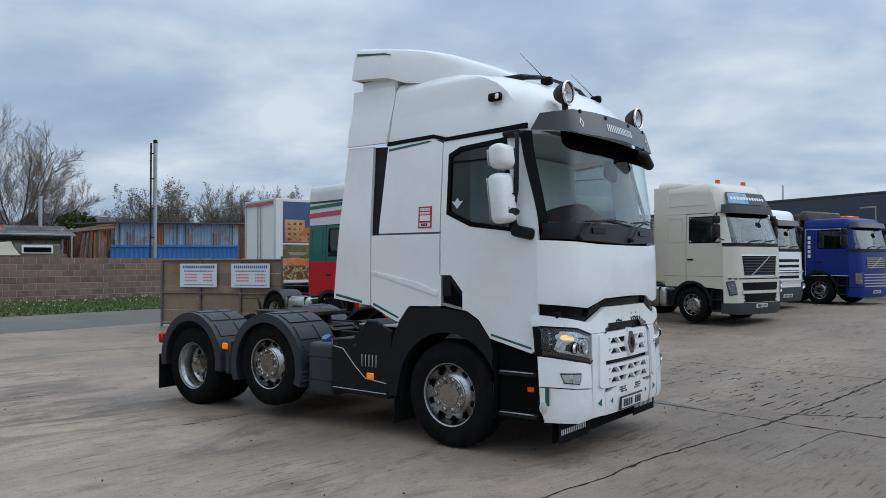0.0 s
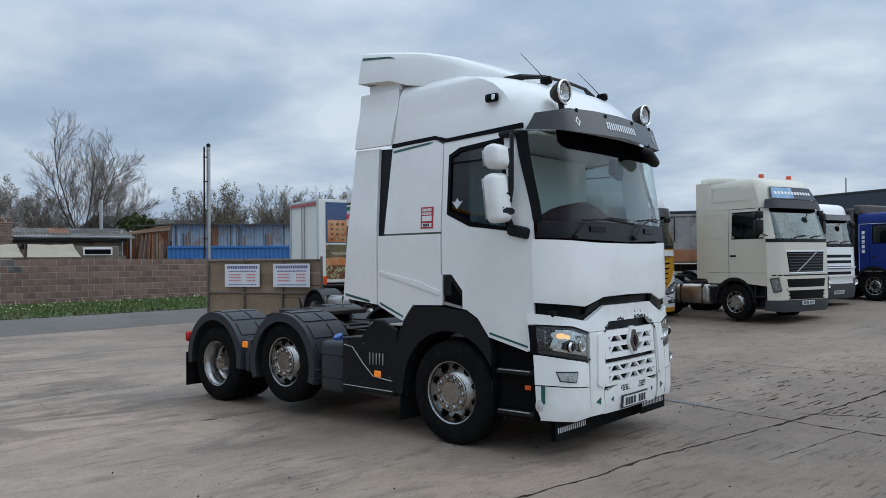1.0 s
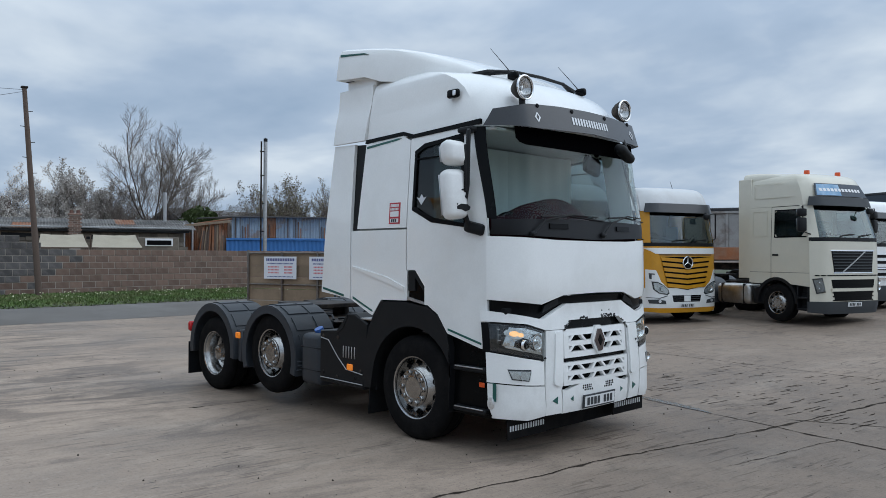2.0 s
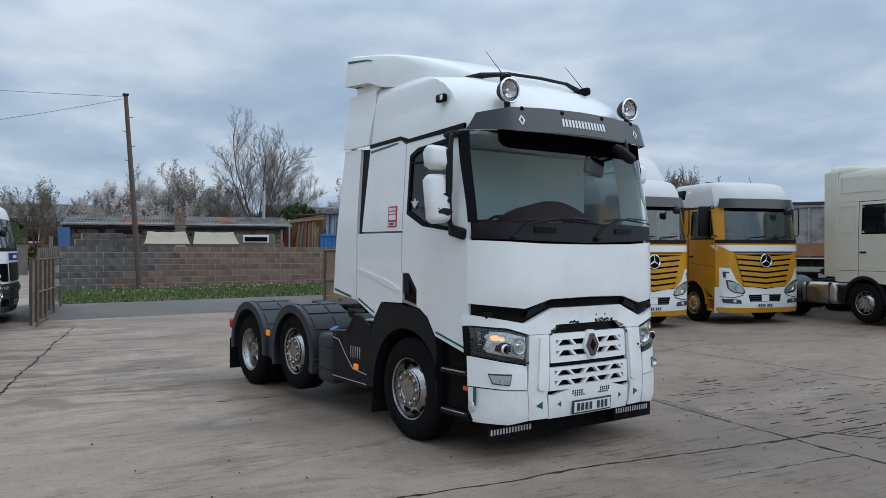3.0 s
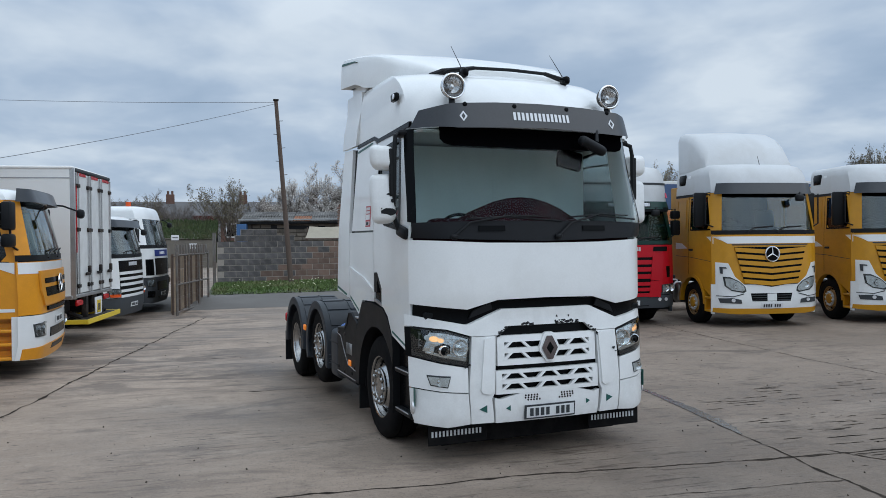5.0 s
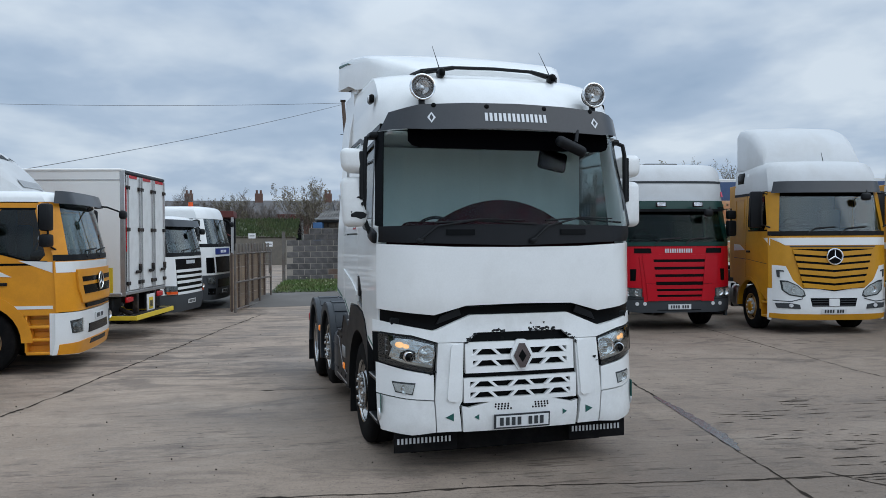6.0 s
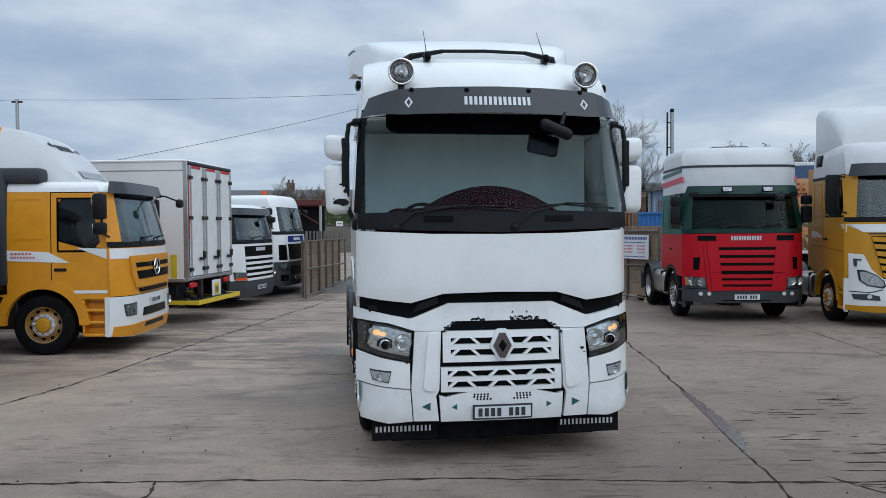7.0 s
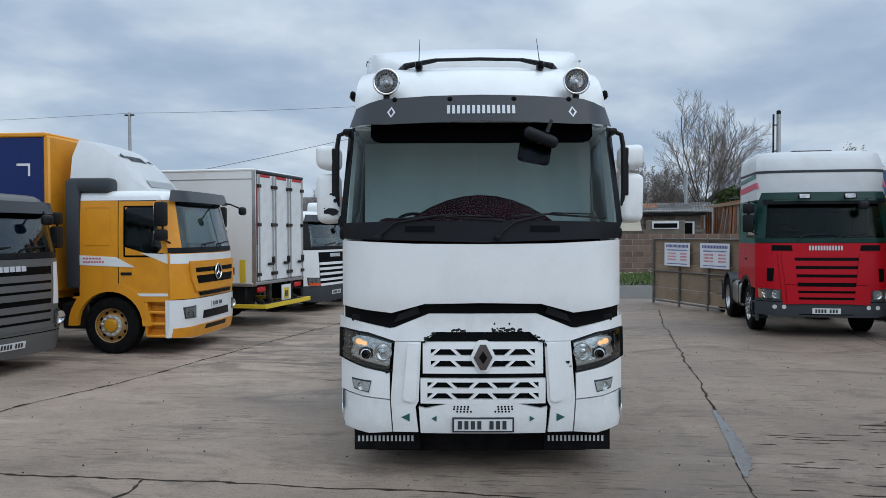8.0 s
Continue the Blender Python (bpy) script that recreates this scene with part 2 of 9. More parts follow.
    link(t, add.outputs[0], bp.inputs["Height"])
    link(t, bp.outputs["Normal"], b.inputs["Normal"])
    return m


M = {
    "white": surface("white_paint", (0.83, 0.84, 0.83), 0.3, vary=0.04, scale=2.0, coat=0.6, second=(0.68, 0.68, 0.66), amount=0.35),
    "white_worn": surface("white_paint_scuffed", (0.79, 0.8, 0.79), 0.35, vary=0.05, scale=6.0, coat=0.4, second=(0.62, 0.62, 0.6), amount=0.4),
    # darker white for roofs and deflectors; weaker light on top put into the colour
    "white_roof": surface("dull_white_roof_paint", (0.6, 0.61, 0.615), 0.4, vary=0.08, scale=1.5, second=(0.48, 0.47, 0.45), amount=0.4),
    "grey_white": surface("light_grey_plastic", (0.5, 0.52, 0.53), 0.5, vary=0.06),
    "black": surface("black_plastic", (0.0075, 0.0085, 0.01), 0.5, spec=0.22, vary=0.25, scale=5.0, bump=0.0006, second=(0.014, 0.014, 0.015), amount=0.4),
    "fender": surface("dark_grey_fender_plastic", (0.033, 0.039, 0.047), 0.45, spec=0.32, vary=0.2, scale=4.0, second=(0.04, 0.04, 0.042), amount=0.5, bump=0.0008),
    "gloss_black": surface("gloss_black_trim", (0.003, 0.0035, 0.004), 0.25, spec=0.09, vary=0.2),
    "visor": surface("smoked_visor", (0.036, 0.039, 0.044), 0.3, spec=0.35, vary=0.15, coat=0.15),
    "scuttle": surface("scuttle_plastic", (0.009, 0.01, 0.012), 0.4, spec=0.2, vary=0.2),
    "deep_black": surface("black_screen_print", (0.002, 0.002, 0.0025), 0.6, spec=0.0, vary=0.1),
    "lining_pale": surface("pale_cab_lining", (0.5, 0.52, 0.52), 0.8, vary=0.1),
    "curtain_pale": surface("pale_curtain_cloth", (0.62, 0.69, 0.69), 0.9, spec=0.2, vary=0.05),
    "bowl": surface("lamp_bowl", (0.78, 0.78, 0.79), 0.12, 0.97, vary=0.35, scale=9.0, fine=20.0, bump=0.008),
    "rubber": surface("tyre_rubber", (0.007, 0.007, 0.0075), 0.8, spec=0.08, vary=0.3, scale=7.0, second=(0.022, 0.02, 0.019), amount=0.4, bump=0.001),
    "steel": surface("wheel_steel", (0.46, 0.46, 0.455), 0.24, 1.0, vary=0.2, scale=9.0, second=(0.2, 0.185, 0.17), amount=0.6),
    "polish": surface("polished_metal", (0.4, 0.395, 0.385), 0.2, 1.0, vary=0.3, scale=14.0, second=(0.14, 0.13, 0.12), amount=0.6),
    "chrome": surface("chrome", (0.8, 0.8, 0.8), 0.08, 1.0, vary=0.03),
    "dim_chrome": surface("aged_lamp_reflector", (0.55, 0.54, 0.54), 0.15, 1.0, vary=0.3, scale=30.0),
    "dark_chrome": surface("dark_chrome_badge", (0.16, 0.13, 0.125), 0.2, 0.9, vary=0.2),
    "dark_metal": surface("oily_chassis_steel", (0.018, 0.017, 0.017), 0.6, 0.2, spec=0.15, vary=0.35, scale=6.0, second=(0.12, 0.09, 0.07), amount=0.5, bump=0.001),
    "zinc": surface("galvanised_steel", (0.42, 0.42, 0.42), 0.45, 0.8, vary=0.2, scale=7.0),
    "green": surface("dark_green_stripe", (0.012, 0.095, 0.08), 0.4, vary=0.08),
    "red_label": surface("red_label", (0.42, 0.025, 0.04), 0.4, vary=0.06),
    "label_white": surface("label_white", (0.75, 0.75, 0.75), 0.5, vary=0.05),
    "bars": surface("dark_bars", (0.03, 0.035, 0.04), 0.5, vary=0.1),
    "bars_silver": surface("silver_bars", (0.6, 0.62, 0.64), 0.35, 0.2, vary=0.05),
    "plate": surface("plate_white", (0.72, 0.73, 0.73), 0.4, vary=0.05, scale=20.0),
    "amber": surface("amber_lens", (0.85, 0.22, 0.02), 0.2, vary=0.05, emit=(1.0, 0.3, 0.03, 0.25)),
    "amber_dull": surface("unlit_amber_lens", (0.4, 0.2, 0.12), 0.2, vary=0.2),
    "orange": surface("orange_beacon", (0.75, 0.1, 0.02), 0.2, vary=0.05),
    "red_lens": surface("red_lens", (0.5, 0.01, 0.015), 0.2, vary=0.05),
    "lamp_warm": surface("lit_lamp", (0.8, 0.55, 0.3), 0.2, 0.6, vary=0.5, scale=24.0, bump=0.01, emit=(1.0, 0.5, 0.2, 1.1)),
    "reflector": surface("lamp_reflector", (0.78, 0.79, 0.8), 0.3, 0.7, vary=0.25, scale=18.0),
    "lamp_inside": surface("lamp_inner_plastic", (0.3, 0.31, 0.32), 0.25, 0.6, vary=0.4, scale=16.0),
    "blue_cap": surface("blue_plastic_cap", (0.05, 0.14, 0.42), 0.4, vary=0.08),
    "interior": surface("cab_interior", (0.01, 0.011, 0.012), 0.7, spec=0.08, vary=0.2),
    "interior_grey": surface("cab_lining", (0.28, 0.3, 0.295), 0.8, vary=0.15),
    "interior_dim": surface("grey_green_cab_cloth", (0.05, 0.066, 0.064), 0.85, vary=0.2, scale=1.5),
    "dash_red": surface("dash_maroon", (0.014, 0.004, 0.006), 0.7, spec=0.0, vary=0.3, scale=9.0, second=(0.035, 0.005, 0.008), amount=0.5),
    "screen": glass("windscreen_glass", (0.95, 1.0, 0.99), shine=0.01),
    # tint and shine differ per screen to imitate what each one reflects
    "screen_sky": glass("sky_lit_windscreen", (0.72, 0.84, 0.82), shine=0.09),
    "screen_grey": glass("dull_windscreen", (0.8, 0.88, 0.87), shine=0.07),
    "screen_dark": glass("dark_green_windscreen", (0.42, 0.6, 0.56), shine=0.012),
    "side_glass": glass("tinted_side_glass", (0.4, 0.45, 0.46), shine=0.04),
    "clear": glass("lamp_glass", (0.9, 0.92, 0.92)),
    "mirror": surface("mirror_glass", (0.6, 0.62, 0.64), 0.03, 1.0, vary=0.01),
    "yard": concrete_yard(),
    "crack": surface("crack_filler", (0.034, 0.027, 0.022), 0.9, spec=0.05, vary=0.3, scale=5.0, second=(0.09, 0.072, 0.058), amount=0.5),
    "wet": surface("wet_concrete", (0.14, 0.136, 0.132), 0.18, spec=0.9, vary=0.4, scale=14.0, bump=0.004),
    "asphalt": surface("road_asphalt", (0.15, 0.14, 0.13), 0.9, spec=0.08, vary=0.2, scale=0.6, fine=60.0, bump=0.004, second=(0.22, 0.21, 0.2), amount=0.4),
    "earth": surface("verge_soil", (0.05, 0.06, 0.025), 0.9, vary=0.3, scale=2.0),
    "grass": surface("grass_blades", (0.085, 0.14, 0.03), 0.7, vary=0.5, scale=1.0, second=(0.15, 0.13, 0.06), amount=0.7),
    "flower": surface("daffodil_petals", (0.75, 0.74, 0.5), 0.6, vary=0.2),
    "block": surface("brown_concrete_block", (0.185, 0.118, 0.09), 0.85, vary=0.22, scale=5.0, bump=0.003, each=0.28, second=(0.22, 0.165, 0.135), amount=0.4),
    "block_dark": surface("sooty_concrete_block", (0.1, 0.092, 0.09), 0.85, vary=0.25, scale=5.0, bump=0.003, each=0.3, second=(0.22, 0.2, 0.19), amount=0.45),
    "mortar": surface("mortar", (0.34, 0.3, 0.26), 0.9, vary=0.2, scale=8.0),
    "lean_blue": surface("faded_blue_boards", (0.05, 0.13, 0.28), 0.7, vary=0.2),
    "wood_pole": surface("weathered_pole", (0.115, 0.08, 0.062), 0.8, vary=0.3, scale=3.0, bump=0.002),
    "cable": surface("black_cable", (0.03, 0.03, 0.035), 0.6),
    "wire": surface("weathered_wire", (0.13, 0.135, 0.15), 0.6),
    "rust": surface("rusty_sheet", (0.26, 0.1, 0.045), 0.8, vary=0.35, scale=1.4, second=(0.34, 0.24, 0.17), amount=0.7, each=0.35),
    "blue_sheet": surface("faded_blue_sheet", (0.33, 0.385, 0.43), 0.6, vary=0.25, scale=1.2, second=(0.28, 0.17, 0.1), amount=0.7, edge=(0.5, 0.6), each=0.15),
    "container": surface("blue_container", (0.035, 0.16, 0.42), 0.5, vary=0.15, scale=2.0),
    "roof_felt": surface("grey_roof", (0.1, 0.094, 0.088), 0.85, each=0.4, vary=0.35, scale=1.6, second=(0.19, 0.182, 0.17), amount=0.7, edge=(0.48, 0.6)),
    "stone": surface("old_stone", (0.17, 0.145, 0.115), 0.9, each=0.3, vary=0.3, scale=3.0, second=(0.09, 0.08, 0.07), amount=0.5),
    "canvas": surface("cream_awning", (0.36, 0.315, 0.24), 0.7, vary=0.2, scale=1.5, second=(0.24, 0.21, 0.16), amount=0.4),
    "brick": surface("red_brick", (0.14, 0.075, 0.056), 0.85, vary=0.3, scale=4.0),
    "brick_old": surface("weathered_brown_brick", (0.2, 0.13, 0.1), 0.9, vary=0.3, scale=6.0, each=0.35, second=(0.11, 0.085, 0.07), amount=0.5),
    "tipper_dark": surface("grimy_tipper_steel", (0.075, 0.07, 0.064), 0.6, 0.2, vary=0.3, scale=1.6, second=(0.16, 0.14, 0.12), amount=0.6),
    "bank_green": surface("rough_bank_grass", (0.05, 0.075, 0.022), 0.8, vary=0.5, scale=0.8, second=(0.1, 0.085, 0.045), amount=0.7),
    "tipper_grey": surface("weathered_tipper_paint", (0.33, 0.32, 0.31), 0.5, vary=0.25, scale=1.6, second=(0.16, 0.12, 0.1), amount=0.7, edge=(0.5, 0.62)),
    "slate": surface("slate_roof", (0.11, 0.105, 0.105), 0.7, vary=0.25, scale=2.0),
    "bark": surface("bark", (0.09, 0.074, 0.062), 0.9, vary=0.3, scale=3.0),
    "twig": surface("twigs", (0.16, 0.135, 0.118), 0.9, vary=0.25, scale=2.0),
    "blossom": surface("blossom_buds", (0.52, 0.48, 0.44), 0.8, vary=0.3, scale=0.8),
    "bud": surface("young_leaf", (0.19, 0.165, 0.1), 0.8, vary=0.35, scale=0.8),
    "hedge": surface("hedge_leaf", (0.06, 0.085, 0.025), 0.8, vary=0.4, scale=0.6),
    "ply": surface("weathered_plywood", (0.27, 0.195, 0.13), 0.8, vary=0.25, scale=2.0, second=(0.17, 0.125, 0.085), amount=0.6, each=0.15),
    "sign": surface("sign_board", (0.72, 0.73, 0.77), 0.5, vary=0.05),
    "sign_blue": surface("pale_blue_print", (0.1, 0.27, 0.46), 0.35, vary=0.3, scale=3.0, second=(0.3, 0.45, 0.6), amount=0.7),
    "bars_blue": surface("blue_bars", (0.08, 0.09, 0.25), 0.5, vary=0.1),
    "bars_red": surface("red_bars", (0.62, 0.18, 0.2), 0.5, vary=0.1),
    "beige": surface("beige_paint", (0.6, 0.57, 0.475), 0.35, vary=0.05, coat=0.4),
    "yellow": surface("golden_yellow_paint", (0.76, 0.31, 0.02), 0.35, spec=0.3, vary=0.07, coat=0.2, second=(0.56, 0.22, 0.018), amount=0.35),
    "gold": surface("dark_golden_paint", (0.58, 0.272, 0.015), 0.34, spec=0.3, vary=0.08, coat=0.2, second=(0.4, 0.18, 0.012), amount=0.35),
    "red": surface("red_paint", (0.47, 0.004, 0.014), 0.35, spec=0.2, vary=0.08, coat=0.08),
    "old_tube": surface("weathered_gate_steel", (0.17, 0.155, 0.14), 0.6, 0.4, vary=0.3, scale=5.0, second=(0.12, 0.06, 0.035), amount=0.6),
    "teal": surface("sea_green_paint", (0.008, 0.105, 0.08), 0.35, spec=0.3, vary=0.06, coat=0.1),
    "teal_dark": surface("dark_green_paint", (0.004, 0.036, 0.029), 0.4, spec=0.25, vary=0.06, coat=0.1),
    "pink": surface("crimson_stripe", (0.55, 0.05, 0.1), 0.4, vary=0.05),
    "blue": surface("royal_blue_paint", (0.006, 0.024, 0.17), 0.35, spec=0.2, vary=0.1, coat=0.05),
    "grey_body": surface("dark_grey_paint", (0.1, 0.1, 0.098), 0.4, vary=0.1, coat=0.2),
    "bumper_grey": surface("grey_bumper_plastic", (0.045, 0.05, 0.055), 0.6, spec=0.3, vary=0.12),
    "tank_alloy": surface("brushed_tank_metal", (0.5, 0.49, 0.47), 0.3, 0.9, vary=0.25, scale=5.0, second=(0.22, 0.19, 0.16), amount=0.5),
    "curtain_dark": surface("dark_curtain", (0.04, 0.055, 0.075), 0.6, vary=0.15, scale=1.0),
    "curtain_blue": surface("navy_curtain", (0.012, 0.028, 0.125), 0.6, spec=0.25, vary=0.15, scale=1.0),
    "cream_box": surface("off_white_panel", (0.8, 0.79, 0.76), 0.45, vary=0.05, scale=0.8, second=(0.66, 0.64, 0.6), amount=0.3),
    "chock": surface("faded_yellow_steel", (0.5, 0.4, 0.2), 0.6, vary=0.25, scale=9.0, second=(0.2, 0.14, 0.09), amount=0.6),
    "tarp_yellow": surface("yellow_edge_marking", (0.7, 0.5, 0.03), 0.5, vary=0.1),
    "red_oxide": surface("red_oxide_steel", (0.1, 0.022, 0.018), 0.7, vary=0.2),
    "sunset": surface("orange_print", (0.55, 0.17, 0.05), 0.5, vary=0.45, scale=1.4, second=(0.75, 0.5, 0.3), amount=0.8),
    "print_sky": surface("blue_print", (0.06, 0.1, 0.2), 0.5, vary=0.3, scale=0.9),
    "print_fruit": surface("dark_mixed_print", (0.16, 0.06, 0.03), 0.5, vary=0.7, scale=9.0, second=(0.42, 0.42, 0.2), amount=0.9, edge=(0.5, 0.56)),
    "print_olive": surface("olive_print", (0.12, 0.11, 0.05), 0.5, vary=0.5, scale=4.0, second=(0.35, 0.2, 0.09), amount=0.8),
}


# ---- builders ----
def part(name, bm, material, parent=None, label="", angle=38):
    """One mesh object from a bmesh, under a thing or a part."""
    me = bpy.data.meshes.new(name)
    bmesh.ops.recalc_face_normals(bm, faces=bm.faces)
    for f in bm.faces:
        f.smooth = True
    bm.to_mesh(me)
    bm.free()
    me.set_sharp_from_angle(angle=radians(angle))
    me.materials.append(M[material] if isinstance(material, str) else material)
    ob = new(name, me)
    if parent:
        ob.parent = parent
    if label:
        ob["label"] = label
    return ob


def thing(name, label, category, m, group="", kind=""):
    ob = new(name)
    ob.empty_display_size = 0.2
    ob.matrix_basis = m
    return tagged(ob, label, category, group, kind)


def box(bm, c, s, bevel=0.01, rot=None, seg=1):
    """Adds a box with centre c and size s, with eased edges."""
    m = Matrix.Translation(c) @ (rot.to_4x4() if rot else Matrix()) @ Matrix.Diagonal((*s, 1))
    made = bmesh.ops.create_cube(bm, size=1, matrix=m)
    if bevel:
        edges = list({e for v in made["verts"] for e in v.link_edges})
        bmesh.ops.bevel(bm, geom=edges, offset=min(bevel, min(s) * 0.45), segments=seg, affect="EDGES", profile=0.5)
    return bm


def bx(c, s, bevel=0.01, rot=None, seg=1):
    return box(bmesh.new(), c, s, bevel, rot, seg)


def loft(bm, rings, closed=True, caps=True):
    """Joins rings of equal count into a skin."""
    rows = [[bm.verts.new(p) for p in ring] for ring in rings]
    n = len(rows[0])
    for a, b in zip(rows, rows[1:]):
        for i in range(n if closed else n - 1):
            j = (i + 1) % n
            bm.faces.new((a[i], a[j], b[j], b[i]))
    if caps and closed:
        bm.faces.new(rows[0][::-1])
        bm.faces.new(rows[-1])
    return bm


def prism(bm, pts, axis, a, b, bevel=0.0):
    """A flat outline pushed along an axis from a to b. pts are the two other coordinates, in order."""
    def at(p, d):
        q = list(p)
        q.insert(axis, d)
        return q
    va, vb = [bm.verts.new(at(p, a)) for p in pts], [bm.verts.new(at(p, b)) for p in pts]
    n = len(pts)
    fs = [bm.faces.new(va), bm.faces.new(vb[::-1])]
    fs += [bm.faces.new((va[i], vb[i], vb[(i + 1) % n], va[(i + 1) % n])) for i in range(n)]
    if bevel:
        bmesh.ops.bevel(bm, geom=list({e for f in fs[:2] for e in f.edges}), offset=bevel, segments=1, affect="EDGES")
    return bm


def tube(bm, pts, r, n=8, r2=None):
    """A round bar along a line of points, tapering to r2."""
    pts = [Vector(p) for p in pts]
    r2 = r if r2 is None else r2
    rings = []
    for i, p in enumerate(pts):
        d = (pts[min(i + 1, len(pts) - 1)] - pts[max(i - 1, 0)]).normalized()
        u = d.orthogonal().normalized() if i == 0 else (u - d * u.dot(d)).normalized()
        w = d.cross(u)
        k = r + (r2 - r) * i / max(1, len(pts) - 1)
        rings.append([p + (u * math.cos(q) + w * math.sin(q)) * k for q in (2 * math.pi * j / n for j in range(n))])
    return loft(bm, rings)


def lathe(bm, profile, n=32, c=(0, 0, 0), sign=1):
    """Turns (radius, y) points round the y axis; closed into a ring or a disc."""
    rings = []
    for r, y in profile:
        r = max(r, 1e-4)
        rings.append([(c[0] + r * math.cos(2 * math.pi * i / n), c[1] + sign * y, c[2] + r * math.sin(2 * math.pi * i / n)) for i in range(n)])
    rows = [[bm.verts.new(p) for p in ring] for ring in rings]
    for a, b in zip(rows, rows[1:]):
        for i in range(n):
            j = (i + 1) % n
            bm.faces.new((a[i], a[j], b[j], b[i]))
    return bm


def skin(polys, where, step=0.12, thick=0.02, off=0.0, deep=None):
    """Flat outlines in (u, v), cut into strips, laid on a curved surface where(u, v, off) and given thickness."""
    bm = bmesh.new()
    for poly in polys:
        one = bmesh.new()
        one.faces.new([one.verts.new((u, v, 0)) for u, v in poly])
        us, vs = [p[0] for p in poly], [p[1] for p in poly]
        for axis, lo, hi in ((0, min(us), max(us)), (1, min(vs), max(vs))):
            k = int((hi - lo) / step)
            for i in range(1, k + 1):
                d = lo + (hi - lo) * i / (k + 1)
                co, no = ((d, 0, 0), (1, 0, 0)) if axis == 0 else ((0, d, 0), (0, 1, 0))
                bmesh.ops.bisect_plane(one, geom=one.verts[:] + one.edges[:] + one.faces[:], plane_co=co, plane_no=no, dist=1e-5)
        uv = [(v.co.x, v.co.y) for v in one.verts]
        top = [bm.verts.new(where(u, v, off)) for u, v in uv]
        low = [bm.verts.new(where(u, v, off - thick)) for u, v in uv]
        one.verts.index_update()
        for f in one.faces:
            ids = [v.index for v in f.verts]
            bm.faces.new([top[i] for i in ids])
            bm.faces.new([low[i] for i in ids[::-1]])
        for e in one.edges:
            if len(e.link_faces) == 1:
                i, j = (v.index for v in e.verts)
                bm.faces.new((top[i], top[j], low[j], low[i]))
        one.free()
    return bm


def rect(u0, v0, u1, v1):
    return [(u0, v0), (u1, v0), (u1, v1), (u0, v1)]


def mirrored(poly):
    return [(-u, v) for u, v in poly]


def bars(u0, v0, u1, v1, count, seed=0, gap=0.3):
    """Plain upright bars that stand for a line of writing."""
    w = (u1 - u0) / count
    return [rect(u0 + i * w, v0, u0 + (i + 1 - gap) * w, v1) for i in range(count)]


def both(poly):
    return [poly, mirrored(poly)]


def each_bar(parent, polys, where, material, off, name="bar", thick=0.003):
    """Plain bars in place of writing, each a part of its own."""
    for poly in polys:
        part(name, skin([poly], where, 9, thick, off), material, parent)




# ---- the yard, the road and what lies beyond ----
def ease(a):
    a = max(0.0, min(1.0, a))
    return a * a * (3 - 2 * a)


def gz(x, y):
    """Height of the ground: level in the yard, rising gently to the road and to the yard's far end."""
    return 0.3 * ease((-20 - x - 0.14 * (y - 3)) / 5.5) + 0.35 * ease((y - 18.3) / 9)


def sheet(name, outline_fn, us, vs, lift, material, label, category="ground", parent=None):
    bm = bmesh.new()
    grid = []
    for u in us:
        row = []
        for v in vs:
            x, y = outline_fn(u, v)
            row.append(bm.verts.new((x, y, gz(x, y) + lift)))
        grid.append(row)
    for a, b in zip(grid, grid[1:]):
        for i in range(len(vs) - 1):
            bm.faces.new((a[i], a[i + 1], b[i + 1], b[i]))
    ob = part(name, bm, material)
    return tagged(ob, label, category, kind="structure")


xs = [-900, -300, -120, -70, -45, -36, -31] + [-30 + 0.5 * i for i in range(26)] + [-12, -8, -4, 0, 6, 14, 30, 80, 300, 900]
ys = [-900, -300, -90, -40, -20, -10, -4, 0, 4, 8, 12, 16, 20] + [21 + 0.75 * i for i in range(14)] + [38, 50, 80, 200, 900]
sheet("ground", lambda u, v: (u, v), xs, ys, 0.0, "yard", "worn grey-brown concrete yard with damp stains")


def road_at(across, along):
    """Road frame: along runs roughly +y, across away from the yard."""
    return -21.3 - across - 0.14 * (along - 3), along


sheet("road", lambda u, v: road_at(u, v), [0, 0.5, 1.0, 1.5, 2, 2.5, 3.05], [-80, -30, -10, 0, 5, 10, 15, 20, 30, 60, 120], 0.006, "asphalt", "dark grey asphalt lane past the yard gate", "road")
sheet("verge", lambda u, v: road_at(u, v), [3.05, 3.5, 4.0, 4.5, 5.0, 5.5, 6.0, 7.0, 8.0, 9.0, 9.9], [3.3, 5, 7.5, 10, 15, 20, 30, 60, 120], 0.02, "earth", "grass verge soil along the block wall", "verge")


